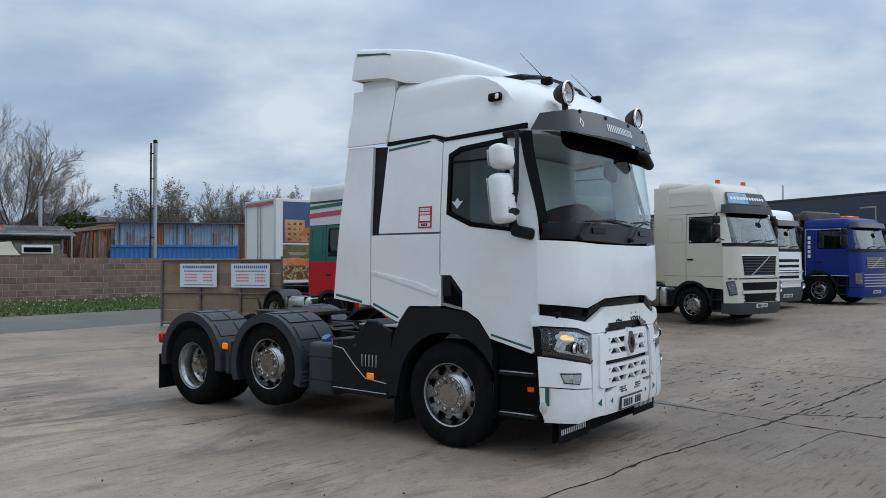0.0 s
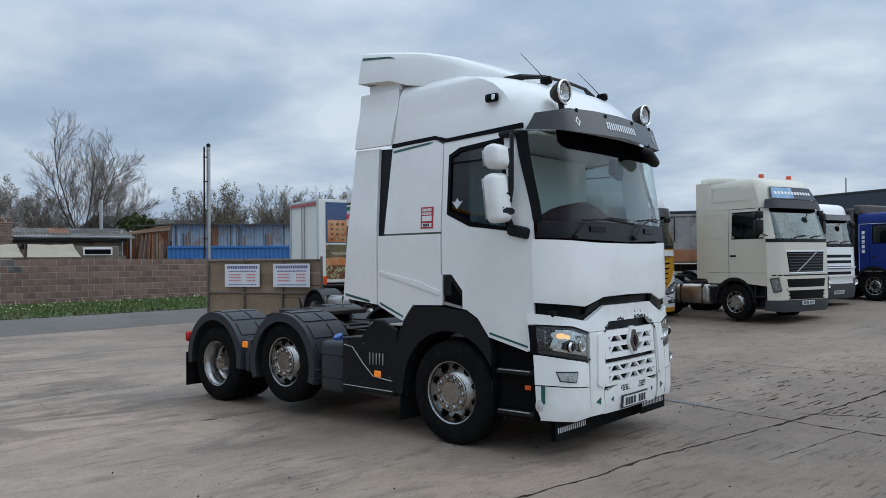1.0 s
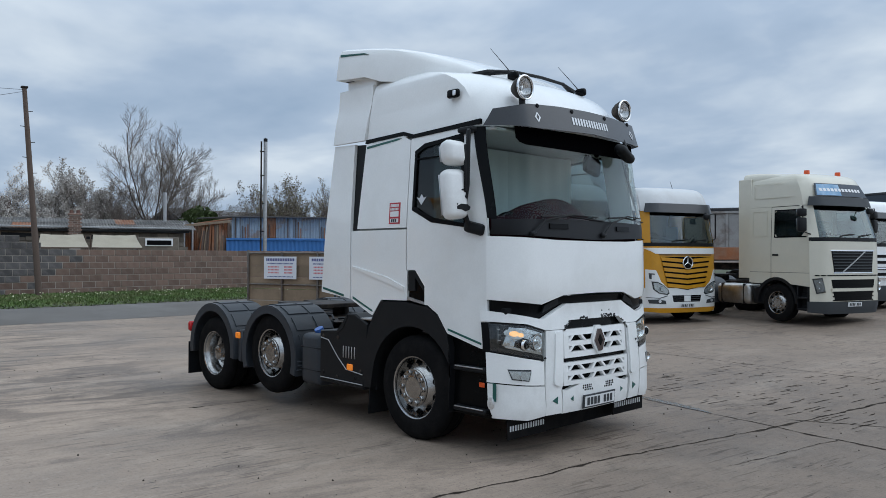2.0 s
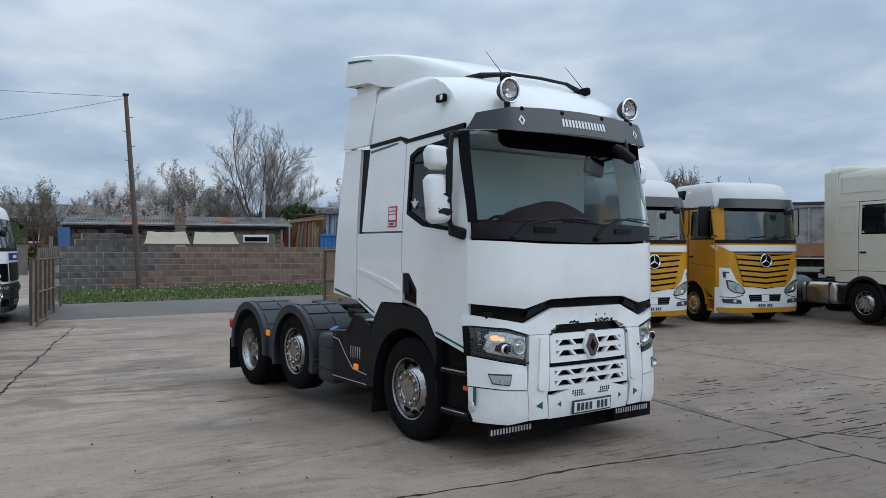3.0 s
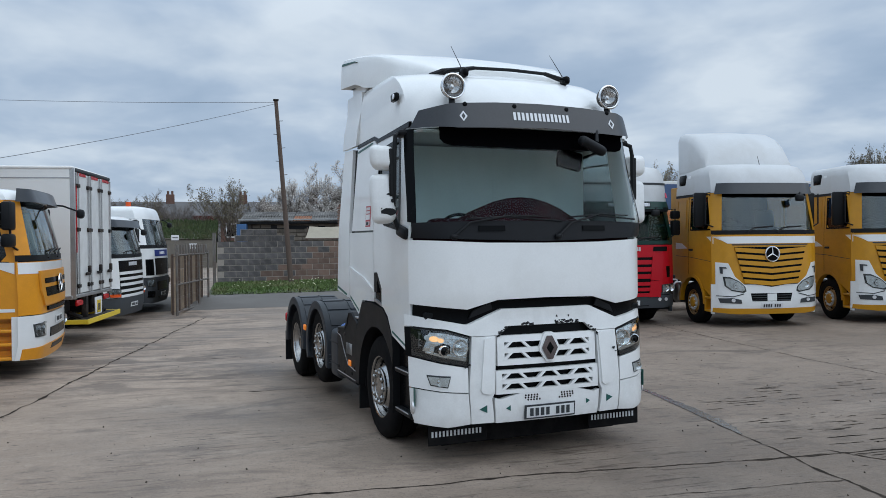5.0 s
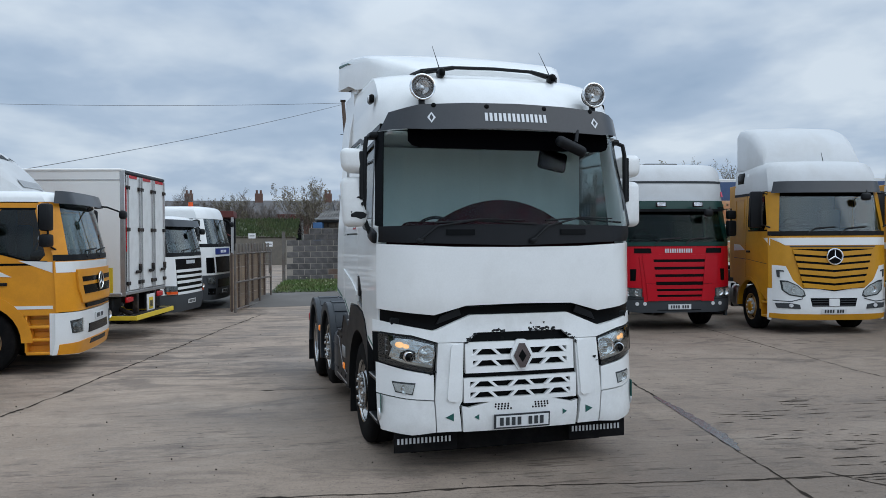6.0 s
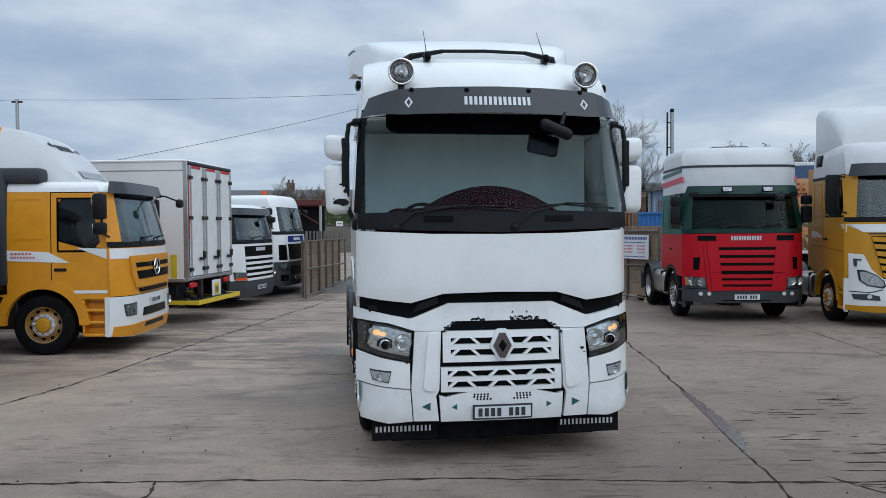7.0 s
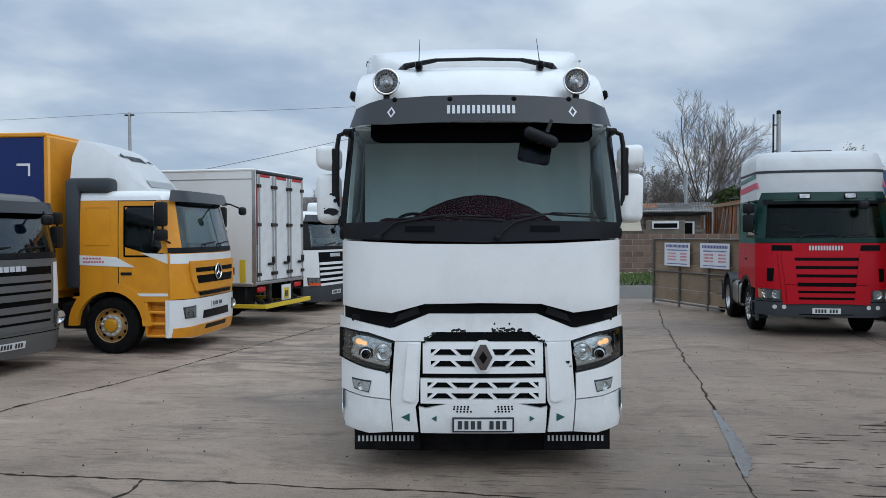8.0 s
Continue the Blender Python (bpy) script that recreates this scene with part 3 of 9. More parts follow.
def grass_verge():
    rnd = random.Random(4)
    bm = bmesh.new()
    for i in range(36000):
        a, s = rnd.uniform(3.0, 9.85), rnd.uniform(3.4, 29)
        x, y = road_at(a, s)
        z = gz(x, y)
        h = rnd.uniform(0.05, 0.15) * (0.6 + 0.4 * ease((a - 3.0) / 1.4))
        d, w = rnd.uniform(0, 6.28), rnd.uniform(0.02, 0.05)
        tip = (x + rnd.uniform(-0.1, 0.1), y + rnd.uniform(-0.1, 0.1), z + h)
        bm.faces.new([bm.verts.new(p) for p in ((x - w * math.cos(d), y - w * math.sin(d), z), (x + w * math.cos(d), y + w * math.sin(d), z), tip)])
    tagged(part("grass", bm, "grass"), "short rough green grass on the verge", "grass", kind="stuff")
    bm = bmesh.new()
    for i in range(260):
        a, s = rnd.uniform(4.2, 9.2), rnd.uniform(3.6, 26)
        x, y = road_at(a, s)
        bmesh.ops.create_icosphere(bm, subdivisions=1, radius=rnd.uniform(0.018, 0.03), matrix=Matrix.Translation((x, y, gz(x, y) + rnd.uniform(0.12, 0.24))) @ Matrix.Diagonal((1, 1, 0.6, 1)))
    tagged(part("daffodils", bm, "flower"), "pale yellow spring flowers dotted in the grass", "flowers", kind="stuff")


grass_verge()


def crack(points, width, seed, label="dark dirt-filled joint in the concrete", material="crack", jitter=0.03, step=0.07):
    """An irregular joint or crack lying in the slab."""
    rnd = random.Random(seed)
    pts = []
    for (x0, y0), (x1, y1) in zip(points, points[1:]):
        n = max(2, int(math.hypot(x1 - x0, y1 - y0) / step))
        pts += [(x0 + (x1 - x0) * i / n, y0 + (y1 - y0) * i / n) for i in range(n)]
    pts.append(points[-1])
    bm = bmesh.new()
    rows = []
    wander = 0.0
    for i, (x, y) in enumerate(pts):
        x1, y1 = pts[min(i + 1, len(pts) - 1)]
        x0, y0 = pts[max(i - 1, 0)]
        d = math.hypot(x1 - x0, y1 - y0) or 1
        nx, ny = -(y1 - y0) / d, (x1 - x0) / d
        wander = 0.85 * wander + rnd.uniform(-1, 1) * jitter * 0.5
        w = width * 0.72 * rnd.choice((0.25, 0.4, 0.5, 0.6, 0.8, 1.4)) * (0.3 if i in (0, len(pts) - 1) else 1)
        rows.append([bm.verts.new((x + nx * (wander + k * w), y + ny * (wander + k * w), gz(x, y) + 0.004)) for k in (-0.5, 0.5)])
    for a, b in zip(rows, rows[1:]):
        bm.faces.new((a[0], a[1], b[1], b[0]))
    return tagged(part("joint", bm, material), label, "crack", group="joints in the slab", kind="structure")


for i, (pts, w) in enumerate((
        ([(-3.75, -6), (-3.68, 2.76), (-3.69, 5.4), (-3.66, 6.85), (-3.55, 8.9), (-3.5, 10.7), (-3.5, 13.6), (-3.4, 24)], 0.05),
        ([(-19.2, 10.5), (-15.73, 10.15), (-9.68, 9.72), (-7.03, 9.51), (-4.91, 9.28), (-3.63, 9.17), (4, 8.7)], 0.045),
        ([(-19.4, 3.4), (-17.4, 3.05), (-12.26, 2.23), (-8.87, 1.74), (-7.18, 1.44), (-6.13, 1.13), (4, 0.2)], 0.06),
        ([(-15, 13.8), (-10.45, 13.51), (-8.32, 13.4), (-3.51, 13.5), (4, 13.3)], 0.035),
        ([(-13, 17.3), (-9.07, 17.62), (-4.98, 17.9)], 0.03),
        ([(-8.29, 4.2), (-8.29, 5.3)], 0.03),
        ([(-3.0, 4.1), (-3.35, 4.18), (-3.7, 4.13)], 0.04),
        ([(-3.66, 9.6), (-2.4, 10.4), (-1.2, 10.2)], 0.025),
        ([(-2.9, 7.3), (-2.8, 9.1)], 0.018),
        ([(-11.5, 5.1), (-11.6, 3.6)], 0.03))):
    crack(pts, w, 10 + i)


def puddle():
    """Shallow water held against one side of the joint."""
    rnd = random.Random(50)
    bm = bmesh.new()
    rows = []
    for k in range(41):
        q = k / 40
        x, y = -7.0 + 2.6 * q, 9.48 - 0.25 * q
        wide = 0.125 * math.sin(math.pi * min(1, q * 0.62 + 0.05)) ** 0.8 * (1 - max(0, q - 0.85) * 5.5) + rnd.uniform(-0.022, 0.022)
        rows.append([bm.verts.new((x, y - 0.012 + rnd.uniform(-0.006, 0.006), 0.006)), bm.verts.new((x + 0.02, y + max(0.012, wide), 0.006))])
    for a, b in zip(rows, rows[1:]):
        bm.faces.new((a[0], b[0], b[1], a[1]))
    tagged(part("puddle", bm, "wet"), "shallow puddle lying along the slab joint", "puddle", kind="structure")


puddle()

def scrapes():
    """Short ragged drag marks in the worn slab beside the puddle."""
    rnd = random.Random(9)
    bm = bmesh.new()
    for k in range(130):
        x, y, length = rnd.uniform(-6.6, -2.6), rnd.uniform(9.5, 13.2), rnd.uniform(0.06, 0.42)
        n = max(2, int(length / 0.05))
        lean, rows = rnd.uniform(-0.06, 0.06), []
        for i in range(n + 1):
            w = rnd.uniform(0.003, 0.011) * (0.3 if i in (0, n) else 1)
            cx, cy = x + lean * length * i / n + rnd.uniform(-0.004, 0.004), y + length * i / n
            rows.append((bm.verts.new((cx - w, cy, 0.004)), bm.verts.new((cx + w, cy, 0.004))))
        for a, b in zip(rows, rows[1:]):
            bm.faces.new((a[0], a[1], b[1], b[0]))
    tagged(part("scrapes", bm, "crack"), "short dark drag marks in the worn concrete", "marks", kind="stuff")


scrapes()


def grit():
    """Loose stones and crumbs of concrete on the slab."""
    rnd = random.Random(12)
    bm = bmesh.new()
    for i in range(700):
        x, y = rnd.uniform(-15, -0.5), rnd.uniform(0.5, 15)
        r = rnd.choice((0.003, 0.003, 0.004, 0.004, 0.005, 0.006, 0.009))
        m = pose(x, y, r * 0.4, rnd.uniform(0, 360), rnd.uniform(0, 360), rnd.uniform(0, 360)) @ Matrix.Diagonal((rnd.uniform(0.8, 1.7), 1, rnd.uniform(0.5, 1), 1))
        bmesh.ops.create_icosphere(bm, subdivisions=1, radius=r, matrix=m)
    tagged(part("grit", bm, "crack"), "scattered dark grit and small stones", "grit", kind="stuff")


grit()


# ---- block wall along the road ----
def wall_frame(s):
    """A point on the foot of the wall, s metres along it."""
    x, y = road_at(6.95, s)
    return x, y, 0.45


def block_wall():
    base = thing("wall_road", "brown concrete block wall, darker and sooty at one end", "wall", Matrix(), kind="structure")
    rows_n, bw, bh, start, end = 7, 0.45, 0.228, 3.3, 27.0
    bm = bmesh.new()
    pts = [wall_frame(start + (end - start) * i / 20) for i in range(21)]
    rings = []
    for x, y, z in pts:
        rings.append([(x + 0.09, y, z - 0.1), (x - 0.09, y, z - 0.1), (x - 0.09, y, z + rows_n * bh - 0.012), (x + 0.09, y, z + rows_n * bh - 0.012)])
    part("mortar_core", loft(bm, rings), "mortar", base)
    one = bx((0, 0, 0), (0.2, bw - 0.02, bh - 0.02), 0.006)
    me = bpy.data.meshes.new("block")
    one.to_mesh(me)
    me.materials.append(M["block"])
    dark = me.copy()
    dark.materials.clear()
    dark.materials.append(M["block_dark"])
    one.free()
    rnd = random.Random(8)
    count = int((end - start) / bw)
    rest = bmesh.new()
    for r in range(rows_n):
        for c in range(count):
            s = start + (c + 0.5 + 0.5 * (r % 2)) * bw
            x, y, z = wall_frame(s)
            near = 2.6 < s < 21.6
            place = pose(x, y, z + (r + 0.5) * bh, 0, 0, 8.0) @ Matrix.Translation((rnd.uniform(-0.004, 0.004), 0, 0))
            if near:
                ob = new("block", dark if s < 5.3 + 0.38 * r + rnd.uniform(-0.7, 0.7) else me)
                ob.parent = base
                ob.matrix_basis = place
            else:
                bmesh.ops.create_cube(rest, size=1, matrix=place @ Matrix.Diagonal((0.2, bw - 0.02, bh - 0.02, 1)))
    tagged(part("blocks", rest, "block_dark", base), kind="stuff")
    # stepped sooty courses above the darker end, and a broken coping
    bm, core = bmesh.new(), bmesh.new()
    for r, n in ((0, 5), (1, 3)):
        for c in range(n):
            x, y, z = wall_frame(3.95 + 0.45 * r + (c + 0.5 * ((r + rows_n) % 2)) * bw)
            place = pose(x, y, z + (rows_n + r + 0.5) * bh, 0, 0, 8)
            bmesh.ops.create_cube(bm, size=1, matrix=place @ Matrix.Diagonal((0.2, bw - 0.02, bh - 0.02, 1)))
            bmesh.ops.create_cube(core, size=1, matrix=place @ Matrix.Diagonal((0.17, bw, bh, 1)))
    part("upper_mortar", core, "mortar", base)
    tagged(part("upper_blocks", bm, "block_dark", base), kind="stuff")


# ---- buildings behind the wall ----
def corrugated(bm, p0, p1, z0, z1, pitch=0.09, deep=0.025):
    """An upright sheet of ribbed steel from p0 to p1."""
    (x0, y0), (x1, y1) = p0, p1
    d = math.hypot(x1 - x0, y1 - y0)
    n = max(2, int(d / pitch) * 2)
    nx, ny = -(y1 - y0) / d, (x1 - x0) / d
    rows = []
    for i in range(n + 1):
        k = i / n
        o = deep * (1 if i % 2 else -1)
        x, y = x0 + (x1 - x0) * k + nx * o, y0 + (y1 - y0) * k + ny * o
        rows.append((bm.verts.new((x, y, z0)), bm.verts.new((x, y, z1))))
    for a, b in zip(rows, rows[1:]):
        bm.faces.new((a[0], b[0], b[1], a[1]))
    return bm


def sheds():
    rnd = random.Random(3)
    shed = thing("rusty_shed", "lean-to clad in rusty corrugated sheets", "shed", Matrix())
    p0, p1 = Vector((-41.1, 15.3)), Vector((-40.2, 17.5))
    for i in range(7):
        a, b = p0.lerp(p1, i / 7), p0.lerp(p1, (i + 0.97) / 7)
        part("sheet", corrugated(bmesh.new(), a, b, 0.3, 3.5 + 0.05 * i + rnd.uniform(-0.06, 0.06), 0.1), "rust", shed)
    along = (p1 - p0).normalized()
    for i in range(15):
        a = p0 + along * (0.45 + 0.125 * i)
        lean = 0.45 - 0.045 * i + rnd.uniform(-0.08, 0.08)
        top = a + along * lean
        h = rnd.uniform(3.1, 3.55)
        part("plank", tube(bmesh.new(), [(a.x + 0.45, a.y - 0.18, 0.35), (top.x + 0.12, top.y - 0.05, h)], rnd.uniform(0.05, 0.085), 4), rnd.choice(("ply", "rust", "rust", "wood_pole")), shed)
    for i, k in enumerate((0.0, 0.42, 2.3)):
        a = p0 + along * k
        part("frame_post", bx((a.x + 0.2, a.y - 0.08, 1.95), (0.1, 0.1, 3.3), 0.01), "zinc" if i < 2 else "wood_pole", shed)
    part("frame_head", tube(bmesh.new(), [(p0.x + 0.2, p0.y - 0.08, 3.42), (p1.x + 0.2, p1.y - 0.08, 3.7)], 0.09, 4), "ply", shed)
    bm = bmesh.new()
    tube(bm, [(-41.05, 15.3, 3.45), (-40.15, 17.6, 3.85)], 0.05, 6)
    part("top_rail", bm, "rust", shed)
    part("back_wall", bx((-43.2, 16.4, 1.7), (0.1, 2.4, 2.8), 0.01), "rust", shed)
    barn = thing("tin_barn", "long barn of faded blue and rusty tin sheets", "barn", Matrix())
    p0, p1 = Vector((-40.2, 17.6)), Vector((-36.2, 25.2))
    for i in range(18):
        a, b = p0.lerp(p1, i / 18), p0.lerp(p1, (i + 0.96) / 18)
        part("sheet", corrugated(bmesh.new(), a, b, 0.3, 3.92, 0.12), "rust" if i in (4, 13) else "blue_sheet", barn)
        if i % 3 == 1:
            for k in range(3):
                q = a.lerp(b, 0.2 + 0.3 * k)
                part("bare_slat", bx((q.x + 0.06, q.y, 2.9 + rnd.uniform(-0.2, 0.2)), (0.02, 0.06, 1.3 + rnd.uniform(-0.3, 0.3)), 0.004), "rust" if k else "wood_pole", barn)
    bm = bmesh.new()
    prism(bm, [(-39.8, 3.93), (-39.8, 3.98), (-45.5, 4.1), (-45.5, 4.05)], 1, 17.5, 25.6)
    for v in bm.verts:
        v.co.x += (v.co.y - 17.5) * 0.52
    part("roof", bm, "slate", barn)
    for i in (0.02, 0.35, 0.68, 1.0):
        q = p0.lerp(p1, i)
        part("post", bx((q.x + 0.05, q.y, 2.1), (0.05, 0.06, 3.6), 0.01), "wood_pole", barn)
    box_ = thing("shipping_container", "blue ribbed steel container", "container", pose(-37.0, 19.3, 0.45, 0, 0, -27.5))
    for x in (0.0, -2.4):
        part("side_wall", corrugated(bmesh.new(), (x, -3.0), (x, 3.0), 0.1, 2.2, 0.22, 0.03), "container", box_)
    part("top_rail", bx((0.02, 0, 2.24), (0.1, 6.1, 0.12), 0.01), "container", box_)
    part("floor_frame", bx((-1.2, 0, 0.06), (2.5, 6.1, 0.12), 0.01), "container", box_)
    part("roof", bx((-1.2, 0, 2.26), (2.3, 6.0, 0.05), 0.01), "container", box_)
    for y in (-3.02, 3.02):
        part("end_wall", bx((-1.2, y, 1.15), (2.4, 0.06, 2.2), 0.01), "container", box_)
    flue = thing("steel_flue", "tall twin-wall stainless flue with dark guide pole", "chimney", pose(-35.65, 17.52, 0.45))
    bm = bmesh.new()
    tube(bm, [(0, 0, 0), (0, 0.02, 7.1)], 0.095, 14)
    part("pipe", bm, "zinc", flue)
    bm = bmesh.new()
    tube(bm, [(0.05, -0.24, 0), (0.05, -0.22, 7.1)], 0.045, 8)
    part("guide_pole", bm, "dark_metal", flue)
    bm = bmesh.new()
    lathe(bm, [(0.0, 0.16), (0.1, 0.1), (0.1, -0.05), (0.0, -0.05)], 14)
    bm.transform(Matrix.Translation((0, 0.02, 7.15)) @ Matrix.Rotation(radians(90), 4, "X"))
    part("cowl", bm, "black", flue)
    for z in (1.2, 2.6, 4.0, 5.4, 6.6):
        part("bracket", bx((0.03, -0.12, z), (0.06, 0.3, 0.05), 0.005), "dark_metal", flue)
    # low stone workshop
    w = thing("workshop", "low old stone workshop with patched grey roof", "building", pose(-40.9, 10.2, 0.45, 0, 0, -10))
    part("wall", bx((-2.0, -0.5, 1.3), (4.0, 10.6, 2.6), 0.02), "stone", w)
    bm = bmesh.new()
    prism(bm, [(0.35, 2.6), (0.35, 2.7), (-2.0, 3.2), (-4.3, 2.7), (-4.3, 2.6), (-2.0, 3.08)], 1, -6.1, 5.1)
    part("roof", bm, "roof_felt", w)
    for i in range(12):
        for j in range(2):
            bm = bmesh.new()
            wd, x0 = 0.95 + rnd.uniform(-0.05, 0.12), 0.5 - 1.25 * j + rnd.uniform(-0.08, 0.08)
            rows = []
            for k in range(15):
                y, o = -6.0 + i * 0.94 + wd * k / 14, 0.022 * (1 if k % 2 else -1)
                rows.append([(x0, y, 2.70 - 0.213 * (x0 - 0.35) + o), (x0 - 1.35, y, 2.70 - 0.213 * (x0 - 1.35 - 0.35) + o), (x0 - 1.35, y, 2.69 - 0.213 * (x0 - 1.35 - 0.35) + o), (x0, y, 2.69 - 0.213 * (x0 - 0.35) + o)])
            loft(bm, rows)
            sh = part("roof_sheet", bm, "rust" if (i, j) in ((3, 0), (8, 1)) else "roof_felt", w)
            sh.location.z = 0.035 + 0.03 * j + rnd.uniform(0, 0.02)
    part("roof_beam", bx((0.42, -0.5, 2.78), (0.05, 11.2, 0.07), 0.01), "zinc", w)
    part("wall_plate", bx((0.02, -2.2, 2.34), (0.08, 6.5, 0.22), 0.01, Euler((radians(-1.2), 0, 0)).to_matrix()), "black", w)
    part("shelf_board", bx((0.1, 2.6, 2.1), (0.16, 2.8, 0.05), 0.01, Euler((radians(2), 0, 0)).to_matrix()), "wood_pole", w)
    for r in range(11):
        y = -5.7 + rnd.uniform(0, 0.3)
        while y < 4.6:
            wd = rnd.uniform(0.28, 0.62)
            part("stone", bx((0.015 + rnd.uniform(0, 0.02), y + wd / 2, 0.16 + 0.225 * r), (0.06, wd - 0.03, 0.2), 0.008), "stone", w)
            y += wd
    part("gutter", bx((0.38, -0.5, 2.6), (0.1, 11, 0.1), 0.02), "black", w)
    stack = part("chimney", bx((0.5, -0.42, 2.2), (0.5, 0.5, 2.3), 0.01), "mortar", w, "brown brick stack")
    for r in range(16):
        for y in ((-0.56, -0.3) if r % 2 else (-0.64, -0.42, -0.2)):
            part("brick", bx((0.755, y, 1.9 + 0.09 * r), (0.03, 0.24 if r % 2 else 0.19, 0.075), 0.004), "brick_old", stack)
    part("coping", bx((0.5, -0.42, 3.38), (0.62, 0.62, 0.08), 0.02), "brick_old", stack)
    for y in (-0.57, -0.27):
        bm = bmesh.new()
        tube(bm, [(0.5, y, 3.4), (0.5, y, 3.6)], 0.1, 10, 0.08)
        part("chimney_pot", bm, "brick", stack)
    win = part("window", bx((0.03, 3.6, 1.85), (0.08, 1.7, 0.75), 0.01), "label_white", w)
    for y in (3.2, 4.0):
        part("pane", bx((0.075, y, 1.85), (0.01, 0.7, 0.6), 0.0), "gloss_black", win)
    part("lean_to", bx((0.3, -5.9, 1.3), (0.7, 0.5, 2.5), 0.02), "lean_blue", w, "faded blue timber lean-to")
    part("flue_pipe", tube(bmesh.new(), [(-1.2, 4.0, 3.2), (-1.2, 4.0, 4.75)], 0.09, 10), "zinc", w)
    for i, (y, wd) in enumerate(((8.2, 1.95), (10.3, 2.05))):
        aw = thing("awning", "cream canvas awning stretched on a frame", "awning", pose(-35.4 + 0.15 * (y - 8), y, 0.45, 0, 0, -8), group="awnings")
        bm = bmesh.new()
        rows = []
        for a in range(7):
            k = a / 6
            x, half = 0.3 - 1.2 * k, wd / 2 * (1.0 - 0.14 * k)
            z = 1.74 + 0.57 * k - 0.05 * math.sin(k * math.pi)
            edge_ = [(x, -half + 2 * half * b / 8, z - 0.035 * math.sin(b / 8 * math.pi) + 0.012 * rnd.uniform(-1, 1)) for b in range(9)]
            rows.append(edge_ + [(p[0], p[1], p[2] - 0.025) for p in edge_[::-1]])
        loft(bm, rows)
        part("canvas", bm, "canvas", aw)
        # dark strip painted along the front edge for the shaded underside
        part("hem", bx((0.31, 0, 1.7), (0.03, wd, 0.05), 0.008), "wood_pole", aw)
        for yy in (-wd / 2 + 0.04, wd / 2 - 0.04):
            part("post", bx((0.25, yy, 0.86), (0.05, 0.05, 1.74), 0.005), "wood_pole", aw)
            part("post", bx((-0.85, yy, 1.13), (0.05, 0.05, 2.28), 0.005), "wood_pole", aw)
    ww = thing("site_cabin", "white-framed cabin window behind the wall", "cabin", pose(-36.6, 12.6, 0.45, 0, 0, -8))
    part("body", bx((-0.6, 0, 1.12), (1.2, 1.8, 2.24), 0.02), "stone", ww)
    fr = part("window", bx((0.03, 0, 2.0), (0.06, 1.25, 0.36), 0.01), "label_white", ww)
    part("pane", bx((0.065, 0, 1.98), (0.01, 1.1, 0.22), 0), "gloss_black", fr)
    # red canopy and terrace houses far off
    c = thing("steel_canopy", "open canopy of red oxide steel", "canopy", pose(-63.5, 1.65, 0.45, 0, 0, 5) @ Matrix.Diagonal((1.466, 1.466, 1.22, 1)))
    part("fascia", bx((0, 0, 2.85), (1.8, 1.5, 0.34), 0.02), "red_oxide", c)
    part("back_wall", bx((-0.8, 0, 1.35), (0.1, 1.4, 2.7), 0.02), "black", c)
    for x, y in ((0.8, -0.68), (0.8, 0.68), (-0.8, 0.68)):
        part("post", bx((x, y, 1.35), (0.09, 0.09, 2.7), 0.01), "zinc" if y > 0 else "red_oxide", c)
    c = thing("steel_shelter", "open-fronted shelter of red oxide steel with a grey post", "shelter", pose(-37.0, -0.5, 0.35, 0, 0, 3))
    part("fascia", bx((0, 0, 2.95), (2.4, 1.7, 0.3), 0.02), "red_oxide", c)
    part("back_wall", bx((-1.1, 0, 1.4), (0.1, 1.6, 2.8), 0.02), "black", c)
    part("side_wall", bx((0, -0.8, 1.4), (2.2, 0.08, 2.8), 0.02), "red_oxide", c)
    part("corner_post", bx((1.1, 0.78, 1.4), (0.12, 0.12, 2.8), 0.01), "zinc", c)
    part("brace", tube(bmesh.new(), [(1.1, -0.7, 2.75), (1.1, 0.7, 1.9)], 0.03, 6), "red_oxide", c)
    for y, z in ((1.25, 2.2), (2.05, 1.8)):
        sg = thing("small_sign", "small white sign on a thin post", "sign", pose(-36.0, y, 0.35, 0, 0, 6), group="roadside signs")
        part("post", bx((0, 0, (z - 0.4) / 2), (0.05, 0.05, z - 0.4), 0.008), "old_tube", sg)
        part("plate", bx((0.03, 0, z - 0.3), (0.02, 0.34, 0.24), 0.004), "label_white", sg)
        part("bar", bx((0.042, 0, z - 0.3), (0.004, 0.24, 0.04), 0.0), "bars", sg)
    for k in range(9):
        y = -40 + k * 7.0
        h = thing("terrace_house", "brick terrace house with slate roof", "house", pose(-78 + 0.3 * k, y, 0.45, 0, 0, 5), group="terrace")
        part("wall", bx((-3, 0, 2.0), (6, 6.98, 4.0), 0.02), "brick", h)
        bm = bmesh.new()
        prism(bm, [(0.3, 3.9), (-3, 5.6), (-6.3, 3.9)], 1, -3.5, 3.5)
        part("roof", bm, "slate", h)
        st = part("chimney", bx((-3, 3.0, 5.8), (0.7, 0.8, 1.1), 0.02), "brick", h)
        for yy in (2.8, 3.2):
            part("chimney_pot", tube(bmesh.new(), [(-3, yy, 6.3), (-3, yy, 6.7)], 0.11, 8), "brick", st)
        for yy in (-1.9, 1.6):
            fr = part("window", bx((0.03, yy, 2.7), (0.08, 1.1, 1.4), 0.01), "label_white", h)
            part("pane", bx((0.075, yy, 2.7), (0.01, 0.85, 1.15), 0), "gloss_black", fr)
